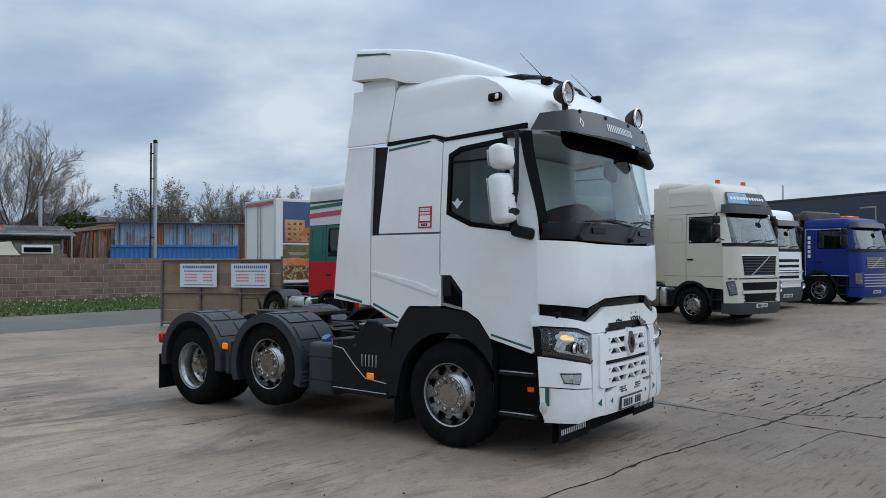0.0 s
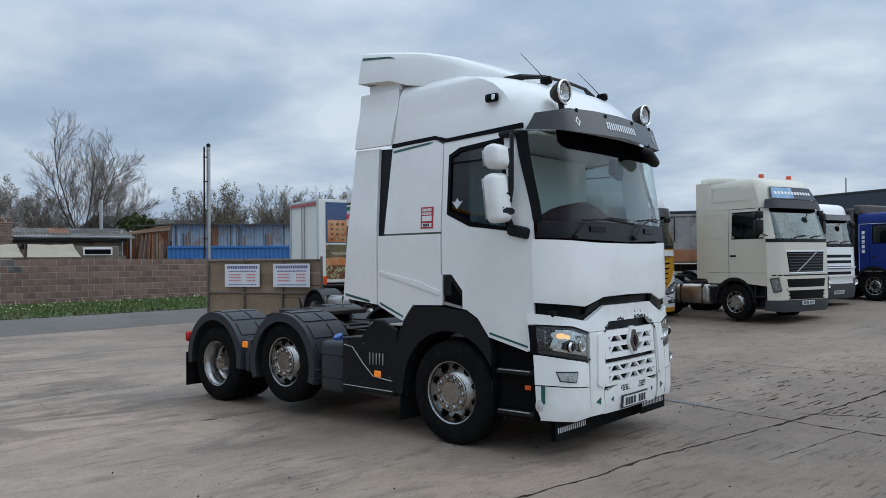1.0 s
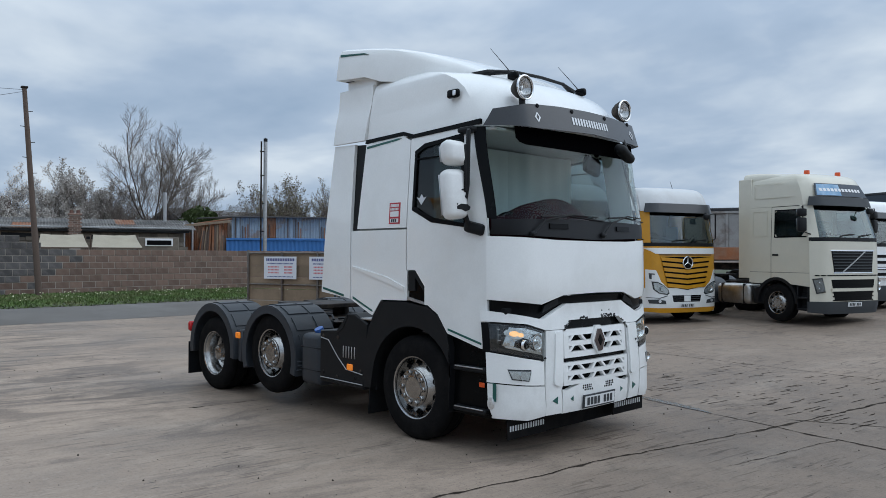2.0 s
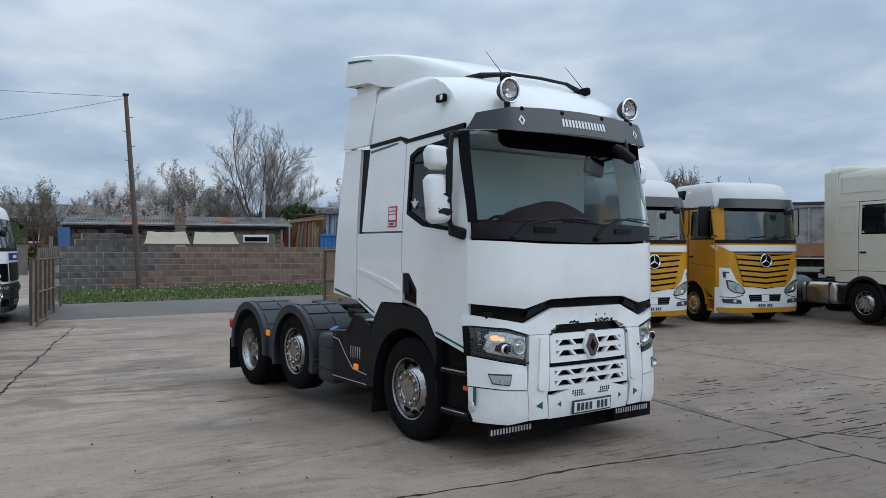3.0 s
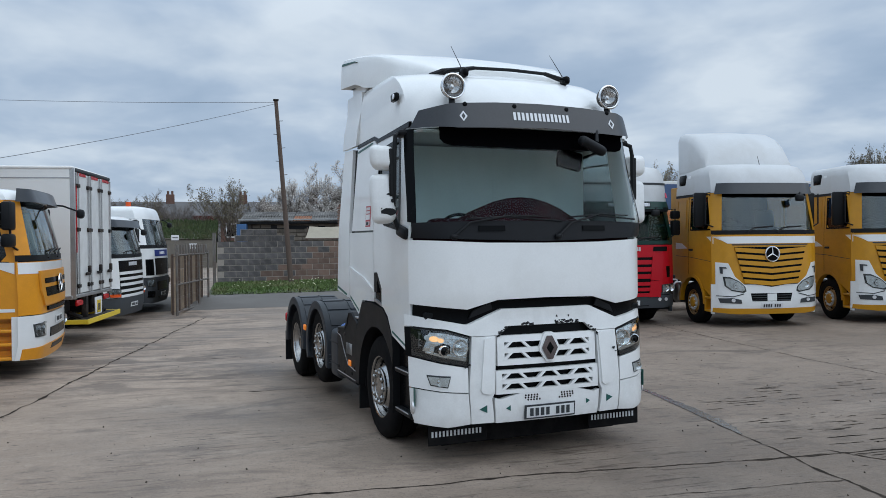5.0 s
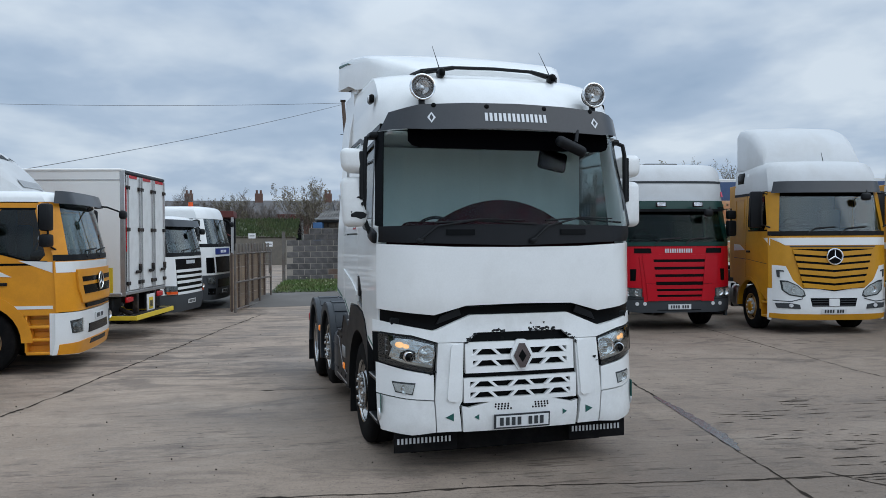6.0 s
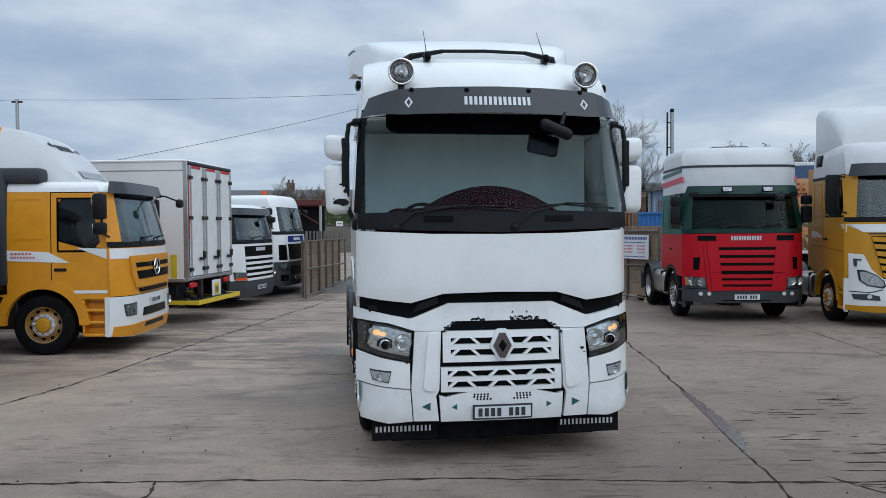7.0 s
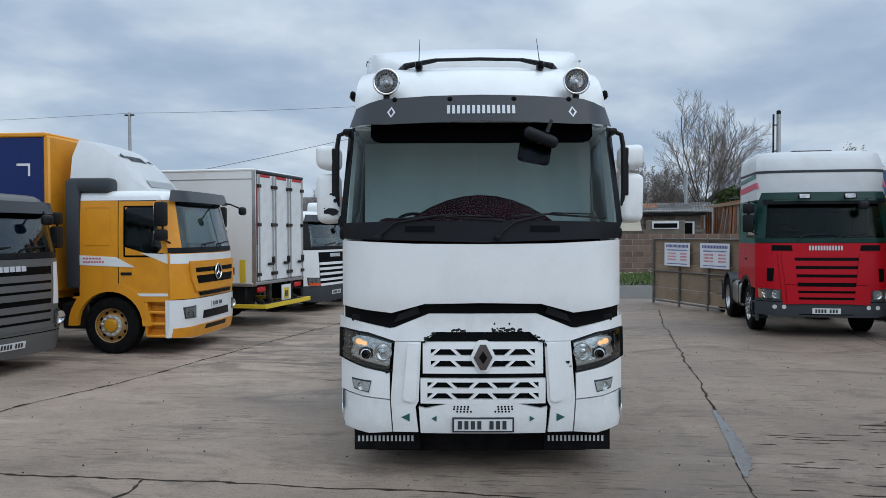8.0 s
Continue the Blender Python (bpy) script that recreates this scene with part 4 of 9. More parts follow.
    # long slate roofs on the far right
    for (x, y, l, z) in ((-62, 30, 22, 3.2),):
        h = thing("far_house", "distant brick house with slate roof", "house", pose(x, y, 0.3, 0, 0, 20), group="distant houses")
        part("wall", bx((0, 0, z / 2), (7, l, z), 0.02), "brick", h)
        bm = bmesh.new()
        prism(bm, [(3.8, z), (0, z + 1.9), (-3.8, z)], 1, -l / 2 - 0.2, l / 2 + 0.2)
        part("roof", bm, "slate", h)


# ---- poles and wires ----
def poles():
    p = thing("utility_pole", "leaning weathered wooden utility pole", "pole", pose(-27.6, 6.0, 0.45))
    foot, top = Vector((0, 0, -0.05)), Vector((0.1, -0.5, 6.85))
    part("shaft", tube(bmesh.new(), [foot.lerp(top, i / 8) for i in range(9)], 0.105, 12, 0.07), "wood_pole", p)
    for k, z in enumerate((3.6, 4.1, 4.6, 5.1, 5.6, 6.1)):
        q = foot.lerp(top, z / 6.85)
        part("step_iron", tube(bmesh.new(), [q, q + Vector((0, 0.2 if k % 2 else -0.2, 0.02))], 0.012, 6), "dark_metal", p)
    part("cap", bx(top + Vector((0, 0, 0.03)), (0.2, 0.2, 0.06), 0.01), "dark_metal", p)
    p2 = thing("street_pole", "grey steel pole carrying wires", "pole", pose(-27.3, -9.8, 0.4))
    part("shaft", tube(bmesh.new(), [(0, 0, -0.05), (0, 0, 6.6)], 0.08, 10, 0.06), "zinc", p2)
    part("crossarm", bx((0, 0, 6.5), (0.08, 0.4, 0.06), 0.01), "dark_metal", p2)
    for i, (a, b, sag) in enumerate((((-27.5, 5.5, 7.25), (-27.3, -9.8, 6.98), 0.12), ((-27.5, 5.5, 7.2), (-17.04, -3.11, 3.57), 0.12), ((-27.3, -9.8, 6.98), (-26, -50, 7.4), 0.5))):
        a, b = Vector(a), Vector(b)
        pts = [a.lerp(b, k / 24) - Vector((0, 0, 4 * sag * (k / 24) * (1 - k / 24))) for k in range(25)]
        tagged(part("overhead_wire", tube(bmesh.new(), pts, 0.008, 5), "wire"), "thin grey overhead wire", "wire", group="overhead wires")
    mast = thing("far_mast", "thin distant lamp mast", "mast", pose(-24.2, 65.6, 0.3))
    part("shaft", tube(bmesh.new(), [(0, 0, -0.05), (0, 0, 7.8)], 0.1, 8, 0.06), "zinc", mast)


# ---- gates ----
def gate(name, p0, p1, height, boards, label):
    (x0, y0), (x1, y1) = p0, p1
    d, a = math.hypot(x1 - x0, y1 - y0), math.degrees(math.atan2(y1 - y0, x1 - x0))
    g = thing(name, label, "gate", pose(x0, y0, gz(x0, y0), 0, 0, a), group="yard gates")
    n = max(2, round(d / 1.35))
    for i in range(n + 1):
        part("upright", tube(bmesh.new(), [(d * i / n, 0, 0.0), (d * i / n, 0, height + (0.05 if i in (0, n) else 0))], 0.035, 8), "old_tube", g)
    for h in (0.1, height * 0.5, height - 0.04):
        part("rail", tube(bmesh.new(), [(0, 0, h), (d, 0, h)], 0.026, 8), "old_tube", g)
    if not boards:
        bm = bmesh.new()
        k = int(d / 0.22)
        for i in range(1, k):
            tube(bm, [(d * i / k, 0.02, 0.1), (d * i / k, 0.02, height - 0.05)], 0.0025, 3)
        for h in range(1, int(height / 0.12)):
            tube(bm, [(0, 0.024, 0.1 + h * 0.12), (d, 0.024, 0.1 + h * 0.12)], 0.0025, 3)
        part("mesh", bm, "old_tube", g)
    if boards:
        m = int(d / 1.2)
        for i in range(m):
            for r in range(5):
                hh = (height - 0.2) / 5
                part("board", bx((d * (i + 0.5) / m, 0.05, 0.14 + hh * (r + 0.5)), (d / m - 0.012, 0.02, hh - 0.012), 0.002), "ply", g)
    return g


def notice(place, wd, ht):
    s = thing("notice_board", "white notice board with blue heading and red lines", "sign", place, group="notice boards")
    part("panel", bx((0, 0, 0), (wd, 0.012, ht), 0.002), "sign", s)
    flat = lambda u, v, o: (u, 0.006 + o, v)
    each_bar(s, bars(-wd * 0.44, ht * 0.3, wd * 0.44, ht * 0.42, 17), flat, "bars_blue", 0.003)
    each_bar(s, bars(-wd * 0.4, ht * 0.16, wd * 0.4, ht * 0.21, 22), flat, "bars_blue", 0.003)
    for k in range(3):
        v = ht * (0.04 - 0.13 * k)
        each_bar(s, bars(-wd * 0.38, v - 0.022, -wd * 0.12, v + 0.022, 7) + bars(0.05, v - 0.022, wd * 0.38, v + 0.022, 8), flat, "bars_red", 0.003)
    each_bar(s, bars(-wd * 0.4, -ht * 0.42, wd * 0.4, -ht * 0.38, 20), flat, "bars_blue", 0.003)


def gates():
    lg = gate("left_gate", (-20.1, 2.63), (-23.95, 3.33), 1.72, False, "galvanised tube and mesh gate, swung open")
    for i in range(5):
        for r in range(4):
            part("board", bx((0.3 + 0.72 * (i + 0.5), 0.24, 0.06 + 0.4 * (r + 0.5)), (0.71, 0.02, 0.39), 0.003), "ply", lg)
    for x in (0.32, 1.02, 1.74, 2.46, 3.18, 3.88):
        part("batten", bx((x, 0.2, 0.86), (0.05, 0.06, 1.7), 0.005), "wood_pole", lg)
        part("stay", tube(bmesh.new(), [(x, 0.0, 1.68), (x, 0.22, 1.62)], 0.015, 6), "old_tube", lg)
    for k in range(12):
        part("spike_post", bx((0.1 + 0.32 * k, 0, 1.83), (0.05 if k % 3 else 0.09, 0.05, 0.28), 0.008), "old_tube", lg)
    post = thing("gate_post", "grey steel gate post at the end of the wall", "post", BEYOND @ pose(*wall_frame(3.2)))
    part("shaft", bx((0.1, 0, 0.95), (0.12, 0.12, 1.9), 0.01), "old_tube", post)
    part("cap", bx((0.1, 0, 1.91), (0.14, 0.14, 0.03), 0.006), "old_tube", post)
    a, b = Vector((-21.5, 10.65)), Vector((-17.95, 12.32))
    gate("boarded_gate", a, b, 1.95, True, "galvanised tube gate boarded with plywood, swung open")
    ang = math.degrees(math.atan2(b.y - a.y, b.x - a.x)) + 180
    d = (b - a).normalized()
    nrm = Vector((d.y, -d.x))
    for k in (1.28, 2.97):
        q = a + d * k + nrm * 0.06
        notice(pose(q.x, q.y, 1.48, 0, 0, ang), 1.22, 0.66)


# ---- trees ----
def tree_meshes(seed, height, spread, stems, buds, calm=0.85, rise=0.06):
    """Trunk and limbs, fine twigs, and buds of one bare spring tree, as three bmeshes."""
    rnd = random.Random(seed)
    wood, fine, dots = bmesh.new(), bmesh.new(), bmesh.new()

    def limb(p, d, length, r, level):
        n = (5, 6, 4, 3, 2)[level]
        pts, q, dd = [p], p, d
        for i in range(n):
            dd = (dd + Vector((rnd.uniform(-1, 1), rnd.uniform(-1, 1), rnd.uniform(-0.4, 0.7))) * calm * (0.1, 0.16, 0.2, 0.24, 0.24)[level] + Vector((0, 0, rise))).normalized()
            q = q + dd * length / n
            pts.append(q)
        tube(wood if level < 2 else fine, pts if level < 3 else [pts[0], pts[-1]] if level == 4 else [pts[0], pts[1], pts[3]], r, (8, 6, 4, 3, 3)[level], max(0.0055, r * 0.45))
        if level == 4 or (level == 3 and length < 0.5):
            for b in range(buds):
                s = rnd.uniform(0.028, 0.055)
                c = pts[rnd.randrange(1, n + 1)] + Vector((rnd.gauss(0, 0.08), rnd.gauss(0, 0.08), rnd.gauss(0, 0.08)))
                u = Vector((rnd.uniform(-1, 1), rnd.uniform(-1, 1), rnd.uniform(-1, 1))).normalized()
                w = u.orthogonal()
                dots.faces.new([dots.verts.new(c + u * s), dots.verts.new(c + w * s), dots.verts.new(c - u * s), dots.verts.new(c - w * s)])
        if level == 4:
            return
        kids = (stems, 10, 8, 6)[level] + (2 if level > 1 and not buds else 0)
        for k in range(kids):
            t = rnd.uniform(0.75, 1.0) if level == 0 else (k + rnd.uniform(0.2, 1.0)) / kids * 0.85 + 0.13
            i = min(int(t * n), n - 1)
            at = pts[i].lerp(pts[i + 1], min(1, t * n - i))
            base = (pts[i + 1] - pts[i]).normalized()
            side = base.orthogonal().normalized()
            side.rotate(Matrix.Rotation(6.283 * (k + rnd.uniform(0, 0.6)) / kids if level == 0 else rnd.uniform(0, 6.283), 3, base))
            lean = (rnd.uniform(0.25, 0.75) if level == 0 else rnd.uniform(0.45, 0.8)) * spread
            nd = (base * 0.85 + side * lean + Vector((0, 0, 0.12))).normalized()
            grown = (2.3, 0.48, 0.5, 0.5)[level] * rnd.uniform(0.75, 1.1) * (1 if level == 0 else 1.15 - 0.45 * t)
            limb(at, nd, length * grown, max(0.0065, r * ((0.48, 0.4, 0.42, 0.5)[level])), level + 1)

    limb(Vector((0, 0, -0.1)), Vector((rnd.uniform(-0.08, 0.08), rnd.uniform(-0.08, 0.08), 1)).normalized(), height * 0.27, height * 0.011, 0)
    return wood, fine, dots


def wheel_chock():
    """A folding wedge of perforated sheet."""
    c = thing("wheel_chock", "faded yellow metal wheel chock on the concrete", "chock", pose(-18.24, 12.25, 0.0, 0, 0, 20))
    part("face", bx((0.06, 0, 0.16), (0.02, 0.26, 0.36), 0.006, Euler((0, radians(-28), 0)).to_matrix()), "chock", c)
    for y in (-0.13, 0.13):
        part("cheek", prism(bmesh.new(), [(-0.26, 0.0), (0.14, 0.0), (0.0, 0.3), (-0.05, 0.3)], 1, y - 0.008, y + 0.008), "chock", c)
    part("base", bx((-0.06, 0, 0.01), (0.4, 0.26, 0.02), 0.004), "chock", c)
    for z in (0.1, 0.2):
        for y in (-0.06, 0.06):
            part("slot", bx((0.075 + 0.53 * (0.16 - z), y, z), (0.02, 0.06, 0.05), 0.004, Euler((0, radians(-28), 0)).to_matrix()), "dark_metal", c)


wheel_chock()


def trees():
    kinds = {}
    for key, seed, h, sp, stems, buds, bm_, label in (
            ("tall", 14, 11.5, 1.2, 7, 0, "twig", "tall bare deciduous tree with fine upswept twigs"),
            ("blossom", 11, 8.0, 1.0, 6, 4, "blossom", "bare tree just coming into pale blossom"),
            ("bud", 23, 7.0, 1.1, 7, 1, "bud", "shrubby tree with the first green buds"),
            ("round", 31, 7.5, 1.15, 7, 0, "bud", "rounded bare hedgerow tree")):
        wood, fine, dots = tree_meshes(seed, h, sp, stems, buds, *((0.7, 0.07) if key == "tall" else ()))
        t = thing("tree", label, "tree", pose(0, 0, 0), group="trees beyond the wall")
        part("trunk", wood, "bark", t)
        tagged(part("crown", fine, "twig", t), kind="stuff")
        if buds:
            tagged(part("foliage", dots, bm_, t), kind="stuff")
        else:
            dots.free()
        kinds[key] = t
    rnd = random.Random(77)
    spots = [
        ("tall", -57.4, 18.3, 1.0, 20), ("tall", -57.2, 19.3, 0.74, 3), ("blossom", -59, 14.7, 0.95, 0), ("blossom", -59.5, 11.6, 0.95, 70), ("blossom", -60, 8.2, 0.95, 130),
        ("round", -56, 16.2, 0.75, 10), ("blossom", -61, 5.6, 0.85, 200), ("bud", -58, 3.4, 0.85, 40), ("round", -60, 0.6, 0.8, 90), ("bud", -57, -2.0, 0.8, 10), ("round", -66, -13.5, 0.95, 20),
        ("round", -64, -7.0, 0.9, 200), ("bud", -48, 19.3, 0.62, 45), ("round", -55, 24.6, 0.85, 160), ("blossom", -54, 27.4, 0.82, 80), ("round", -52, 29.8, 0.95, 250), ("round", -51, 32.2, 0.95, 30),
        ("blossom", -52, 34.6, 0.9, 100), ("round", -41.6, 45.9, 1.05, 15), ("bud", -44, 48, 0.9, 200), ("blossom", -62, 16.8, 0.85, 10), ("bud", -62, -4.5, 0.8, 310), ("round", -70, -27, 1.1, 70), ("blossom", -56.5, 22.8, 0.7, 290),
        ("blossom", -57, 13.4, 0.62, 20), ("blossom", -57.5, 10.3, 0.66, 190), ("blossom", -58, 7.0, 0.7, 260), ("round", -58.5, 4.6, 0.68, 320), ("blossom", -58, 1.9, 0.66, 60), ("blossom", -59, -0.8, 0.72, 150), ("round", -56, 20.0, 0.66, 100), ("blossom", -55, 25.9, 0.74, 30), ("blossom", -54, 28.6, 0.78, 300), ("blossom", -52.5, 31.0, 0.72, 220), ("round", -53, 33.4, 0.8, 130), ("blossom", -60, 17.6, 0.7, 330), ("round", -62, 19.8, 0.7, 45), ("bud", -30.9, 35.1, (0.72, 0.98), 120), ("bud", -30.3, 35.5, (0.7, 1.0), 300), ("blossom", -30.7, 35.4, (0.5, 0.78), 10), ("bud", -30.5, 35.9, (0.6, 0.96), 210), ("bud", -60, 10.0, 0.7, 250), ("bud", -59.5, 13.2, 0.65, 30), ("round", -49, 36.5, 0.9, 200), ("bud", -53, 26.6, 1.0, 15), ("bud", -51.8, 30.4, 1.0, 95), ("bud", -50.4, 34.0, 1.0, 140),
        ("round", -61.7, -6.1, (1.0, 0.98), 40), ("round", -61.5, -6.4, (0.85, 0.9), 170), ("round", -61.7, -2.05, (1.0, 0.95), 110), ("round", -61.9, -1.8, (0.85, 0.88), 260)]
    used = set()
    for key, x, y, s, a in spots:
        if key == "blossom" and (y < 6 or y > 21):
            key = "bud" if y > 21 else "round"
        wide, high = s if isinstance(s, tuple) else (s * (1.15 if y > 22 else 1.0), s * (1.18 if y > 22 else 1.0))
        place = pose(x, y, 0.42, -17 if a == 3 else 0, 0, a) @ Matrix.Diagonal((wide, wide, high, 1))
        if key in used:
            copy_thing(kinds[key], place)
        else:
            kinds[key].matrix_basis = place
            used.add(key)
    # hedge and undergrowth along the far side of the plots
    bm = bmesh.new()
    for i in range(5200):
        y = rnd.uniform(-30, 60)
        x = -61 + rnd.uniform(-2.5, 2.5) + 0.12 * y
        z = 0.3 + abs(rnd.gauss(0, 0.85))
        s = rnd.uniform(0.1, 0.3)
        u = Vector((rnd.uniform(-1, 1), rnd.uniform(-1, 1), rnd.uniform(-1, 1))).normalized()
        w = u.orthogonal()
        c = Vector((x, y, z))
        bm.faces.new([bm.verts.new(c + u * s), bm.verts.new(c + w * s), bm.verts.new(c - u * s), bm.verts.new(c - w * s)])
    tagged(part("hedge", bm, "hedge"), "tangled evergreen hedge and scrub", "hedge", kind="stuff")
    # low retaining wall, a green bank above it, and an evergreen bush behind the rusty shed
    low, slope = bmesh.new(), bmesh.new()
    for bm, lo, hi in ((low, (-48.0, 0.2), (-48.8, 2.3)), (slope, (-48.7, 2.24), (-55.0, 3.5))):
        rows = []
        for k in range(41):
            y = -18 + 0.52 * k
            bend = 0.25 * noise.noise((y * 0.3, 2, 0))
            rows.append([bm.verts.new((lo[0] + (hi[0] - lo[0]) * q + bend, y, lo[1] + (hi[1] - lo[1]) * q + (bend * 0.6 * q))) for q in (0, 0.33, 0.66, 1)])
        for a, b in zip(rows, rows[1:]):
            for q in range(3):
                bm.faces.new((a[q], b[q], b[q + 1], a[q + 1]))
    tagged(part("retaining_wall", low, "stone"), "dark stone retaining wall below the bank", "wall", kind="structure")
    tagged(part("bank", slope, "earth"), "grassed bank rising to the terrace", "bank", kind="structure")
    bm = bmesh.new()
    for i in range(9000):
        q = rnd.random()
        c = Vector((-48.7 - 6.3 * q, rnd.uniform(-18, 2.8), 2.2 + 1.28 * q))
        d = Vector((rnd.uniform(-1, 1), rnd.uniform(-1, 1), 0)).normalized() * rnd.uniform(0.04, 0.1)
        bm.faces.new([bm.verts.new(c - d), bm.verts.new(c + d), bm.verts.new(c + Vector((0, 0, rnd.uniform(0.12, 0.3))))])
    tagged(part("bank_grass", bm, "bank_green"), "rough green grass on the bank below the terrace", "grass", kind="stuff")
    bush = thing("bush", "rounded dark evergreen bush", "bush", pose(-46.3, 18.0, 0.42))
    part("stem", tube(bmesh.new(), [(0, 0, -0.05), (0.05, 0, 2.6)], 0.08, 6, 0.03), "bark", bush)
    bm = bmesh.new()
    for i in range(1500):
        u = Vector((rnd.gauss(0, 1), rnd.gauss(0, 1), rnd.gauss(0, 1))).normalized() * rnd.uniform(0.55, 1.05)
        c = Vector((u.x * 1.1, u.y * 1.35, 2.9 + u.z * 1.5))
        n = Vector((rnd.uniform(-1, 1), rnd.uniform(-1, 1), rnd.uniform(-1, 1))).normalized()
        w = n.orthogonal()
        s = rnd.uniform(0.07, 0.15)
        bm.faces.new([bm.verts.new(c + n * s), bm.verts.new(c + w * s), bm.verts.new(c - n * s), bm.verts.new(c - w * s)])
    tagged(part("crown", bm, "hedge", bush), kind="stuff")
    # low wooded rise that closes the distance
    bm = bmesh.new()
    ring = []
    for i in range(160):
        a = radians(60 + i * 240 / 159)
        r = 230
        h = 5.0 + 3.0 * noise.noise((i * 0.12, 0, 0)) + 1.5 * noise.noise((i * 0.6, 3, 0))
        ring.append((bm.verts.new((r * math.cos(a), r * math.sin(a), -1)), bm.verts.new(((r + 6) * math.cos(a), (r + 6) * math.sin(a), max(2.0, h)))))
    for a, b in zip(ring, ring[1:]):
        bm.faces.new((a[0], b[0], b[1], a[1]))
    tagged(part("far_woods", bm, "hedge"), "distant dark wooded rise", "backdrop", kind="stuff")


BEYOND = Matrix.Translation((1.6, 1.8, 1.95)) @ Matrix.Scale(1.1, 4) @ Matrix.Translation((-1.6, -1.8, -1.95))


def beyond(build):
    """Builds what stands behind the lane, and sets it back and up in size as one plot."""
    before = set(scene.objects)
    build()
    for ob in scene.objects:
        if ob not in before and not ob.parent:
            ob.matrix_basis = BEYOND @ ob.matrix_basis


beyond(sheds)
beyond(poles)
gates()
beyond(trees)


# ---- wheels, shared by all lorries ----
def keep(name, bm, material):
    """A mesh kept for use by many alike parts."""
    bmesh.ops.recalc_face_normals(bm, faces=bm.faces)
    me = bpy.data.meshes.new(name)
    for f in bm.faces:
        f.smooth = True
    bm.to_mesh(me)
    bm.free()
    me.set_sharp_from_angle(angle=radians(35))
    me.materials.append(M[material])
    return me


def tyre_mesh(r=0.52, w=0.3):
    bm = bmesh.new()
    h = w / 2
    lathe(bm, [(0.29, -h + 0.03), (0.31, -h + 0.005), (0.36, -h - 0.006), (0.44, -h), (r - 0.035, -h + 0.012), (r - 0.008, -h + 0.035), (r, -h + 0.06),
               (r, -0.062), (r - 0.012, -0.06), (r - 0.012, -0.05), (r, -0.048), (r, 0.048), (r - 0.012, 0.05), (r - 0.012, 0.06), (r, 0.062),
               (r, h - 0.06), (r - 0.008, h - 0.035), (r - 0.035, h - 0.012), (0.44, h), (0.36, h + 0.006), (0.31, h - 0.005), (0.29, h - 0.03)], 48)
    return keep("wheel", bm, "rubber")


def rim_front():
    """Steel disc wheel, dished outwards, with hand holes; outer face towards -y."""
    bm = bmesh.new()
    lathe(bm, [(0.29, 0.12), (0.285, -0.1), (0.3, -0.14), (0.312, -0.146), (0.312, -0.135), (0.29, -0.12), (0.272, -0.06), (0.262, -0.05), (0.235, -0.075), (0.2, -0.115), (0.175, -0.14), (0.0, -0.14)], 48)
    return keep("rim", bm, "steel")


def nut_ring():
    """Ring cover with ten domed nut caps."""
    bm = bmesh.new()
    lathe(bm, [(0.19, -0.135), (0.192, -0.15), (0.185, -0.158), (0.124, -0.158), (0.121, -0.168), (0.112, -0.17), (0.108, -0.162), (0.0, -0.16)], 40)
    for i in range(10):
        a = 2 * math.pi * i / 10
        lathe(bm, [(0.027, -0.156), (0.027, -0.172), (0.021, -0.178), (0.019, -0.19), (0.0, -0.194)], 10, (0.154 * math.cos(a), 0, 0.152 * math.sin(a)))
    return keep("hub_cover", bm, "polish")


def rim_holes(which=range(10)):
    bm = bmesh.new()
    for i in which:
        a = 2 * math.pi * (i + 0.5) / 10
        c = Vector((0.243 * math.cos(a), -0.073, 0.243 * math.sin(a)))
        m = Matrix.Translation(c) @ Matrix.Rotation(-a, 4, "Y") @ Matrix.Rotation(radians(-52), 4, "Z")
        n = 12
        vs = [bm.verts.new(m @ Vector((0.0, 0.023 * math.cos(q), 0.03 * math.sin(q)))) for q in (6.283 * k / n for k in range(n))]
        vi = [bm.verts.new(m @ Vector((0.02, 0.023 * math.cos(q), 0.03 * math.sin(q)))) for q in (6.283 * k / n for k in range(n))]
        bm.faces.new(vs)
        for k in range(n):
            bm.faces.new((vs[k], vs[(k + 1) % n], vi[(k + 1) % n], vi[k]))
    return keep("hand_hole" if len(which) == 1 else "hole_ring", bm, "gloss_black")


def rim_deep():
    """Drive wheel: deep dish with a set-back disc."""
    bm = bmesh.new()
    lathe(bm, [(0.29, 0.12), (0.285, -0.1), (0.3, -0.14), (0.312, -0.146), (0.312, -0.135), (0.285, -0.12), (0.262, -0.08), (0.252, 0.03), (0.225, 0.055), (0.16, 0.06), (0.0, 0.06)], 48)
    return keep("rim", bm, "steel")


def drive_hub():
    bm = bmesh.new()
    lathe(bm, [(0.13, 0.06), (0.13, -0.02), (0.12, -0.035), (0.1, -0.09), (0.08, -0.1), (0.0, -0.1)], 32)
    for i in range(10):
        a = 2 * math.pi * i / 10
        lathe(bm, [(0.02, 0.06), (0.02, 0.03), (0.0, 0.03)], 6, (0.165 * math.cos(a), 0, 0.165 * math.sin(a)))
    return keep("hub", bm, "polish")


def drive_holes(which=range(8)):
    bm = bmesh.new()
    for i in which:
        a = 2 * math.pi * i / 8
        lathe(bm, [(0.034, 0.05), (0.034, 0.049), (0.0, 0.049)], 12, (0.2 * math.cos(a), 0, 0.2 * math.sin(a)))
    return keep("hand_hole" if len(which) == 1 else "hole_ring", bm, "gloss_black")


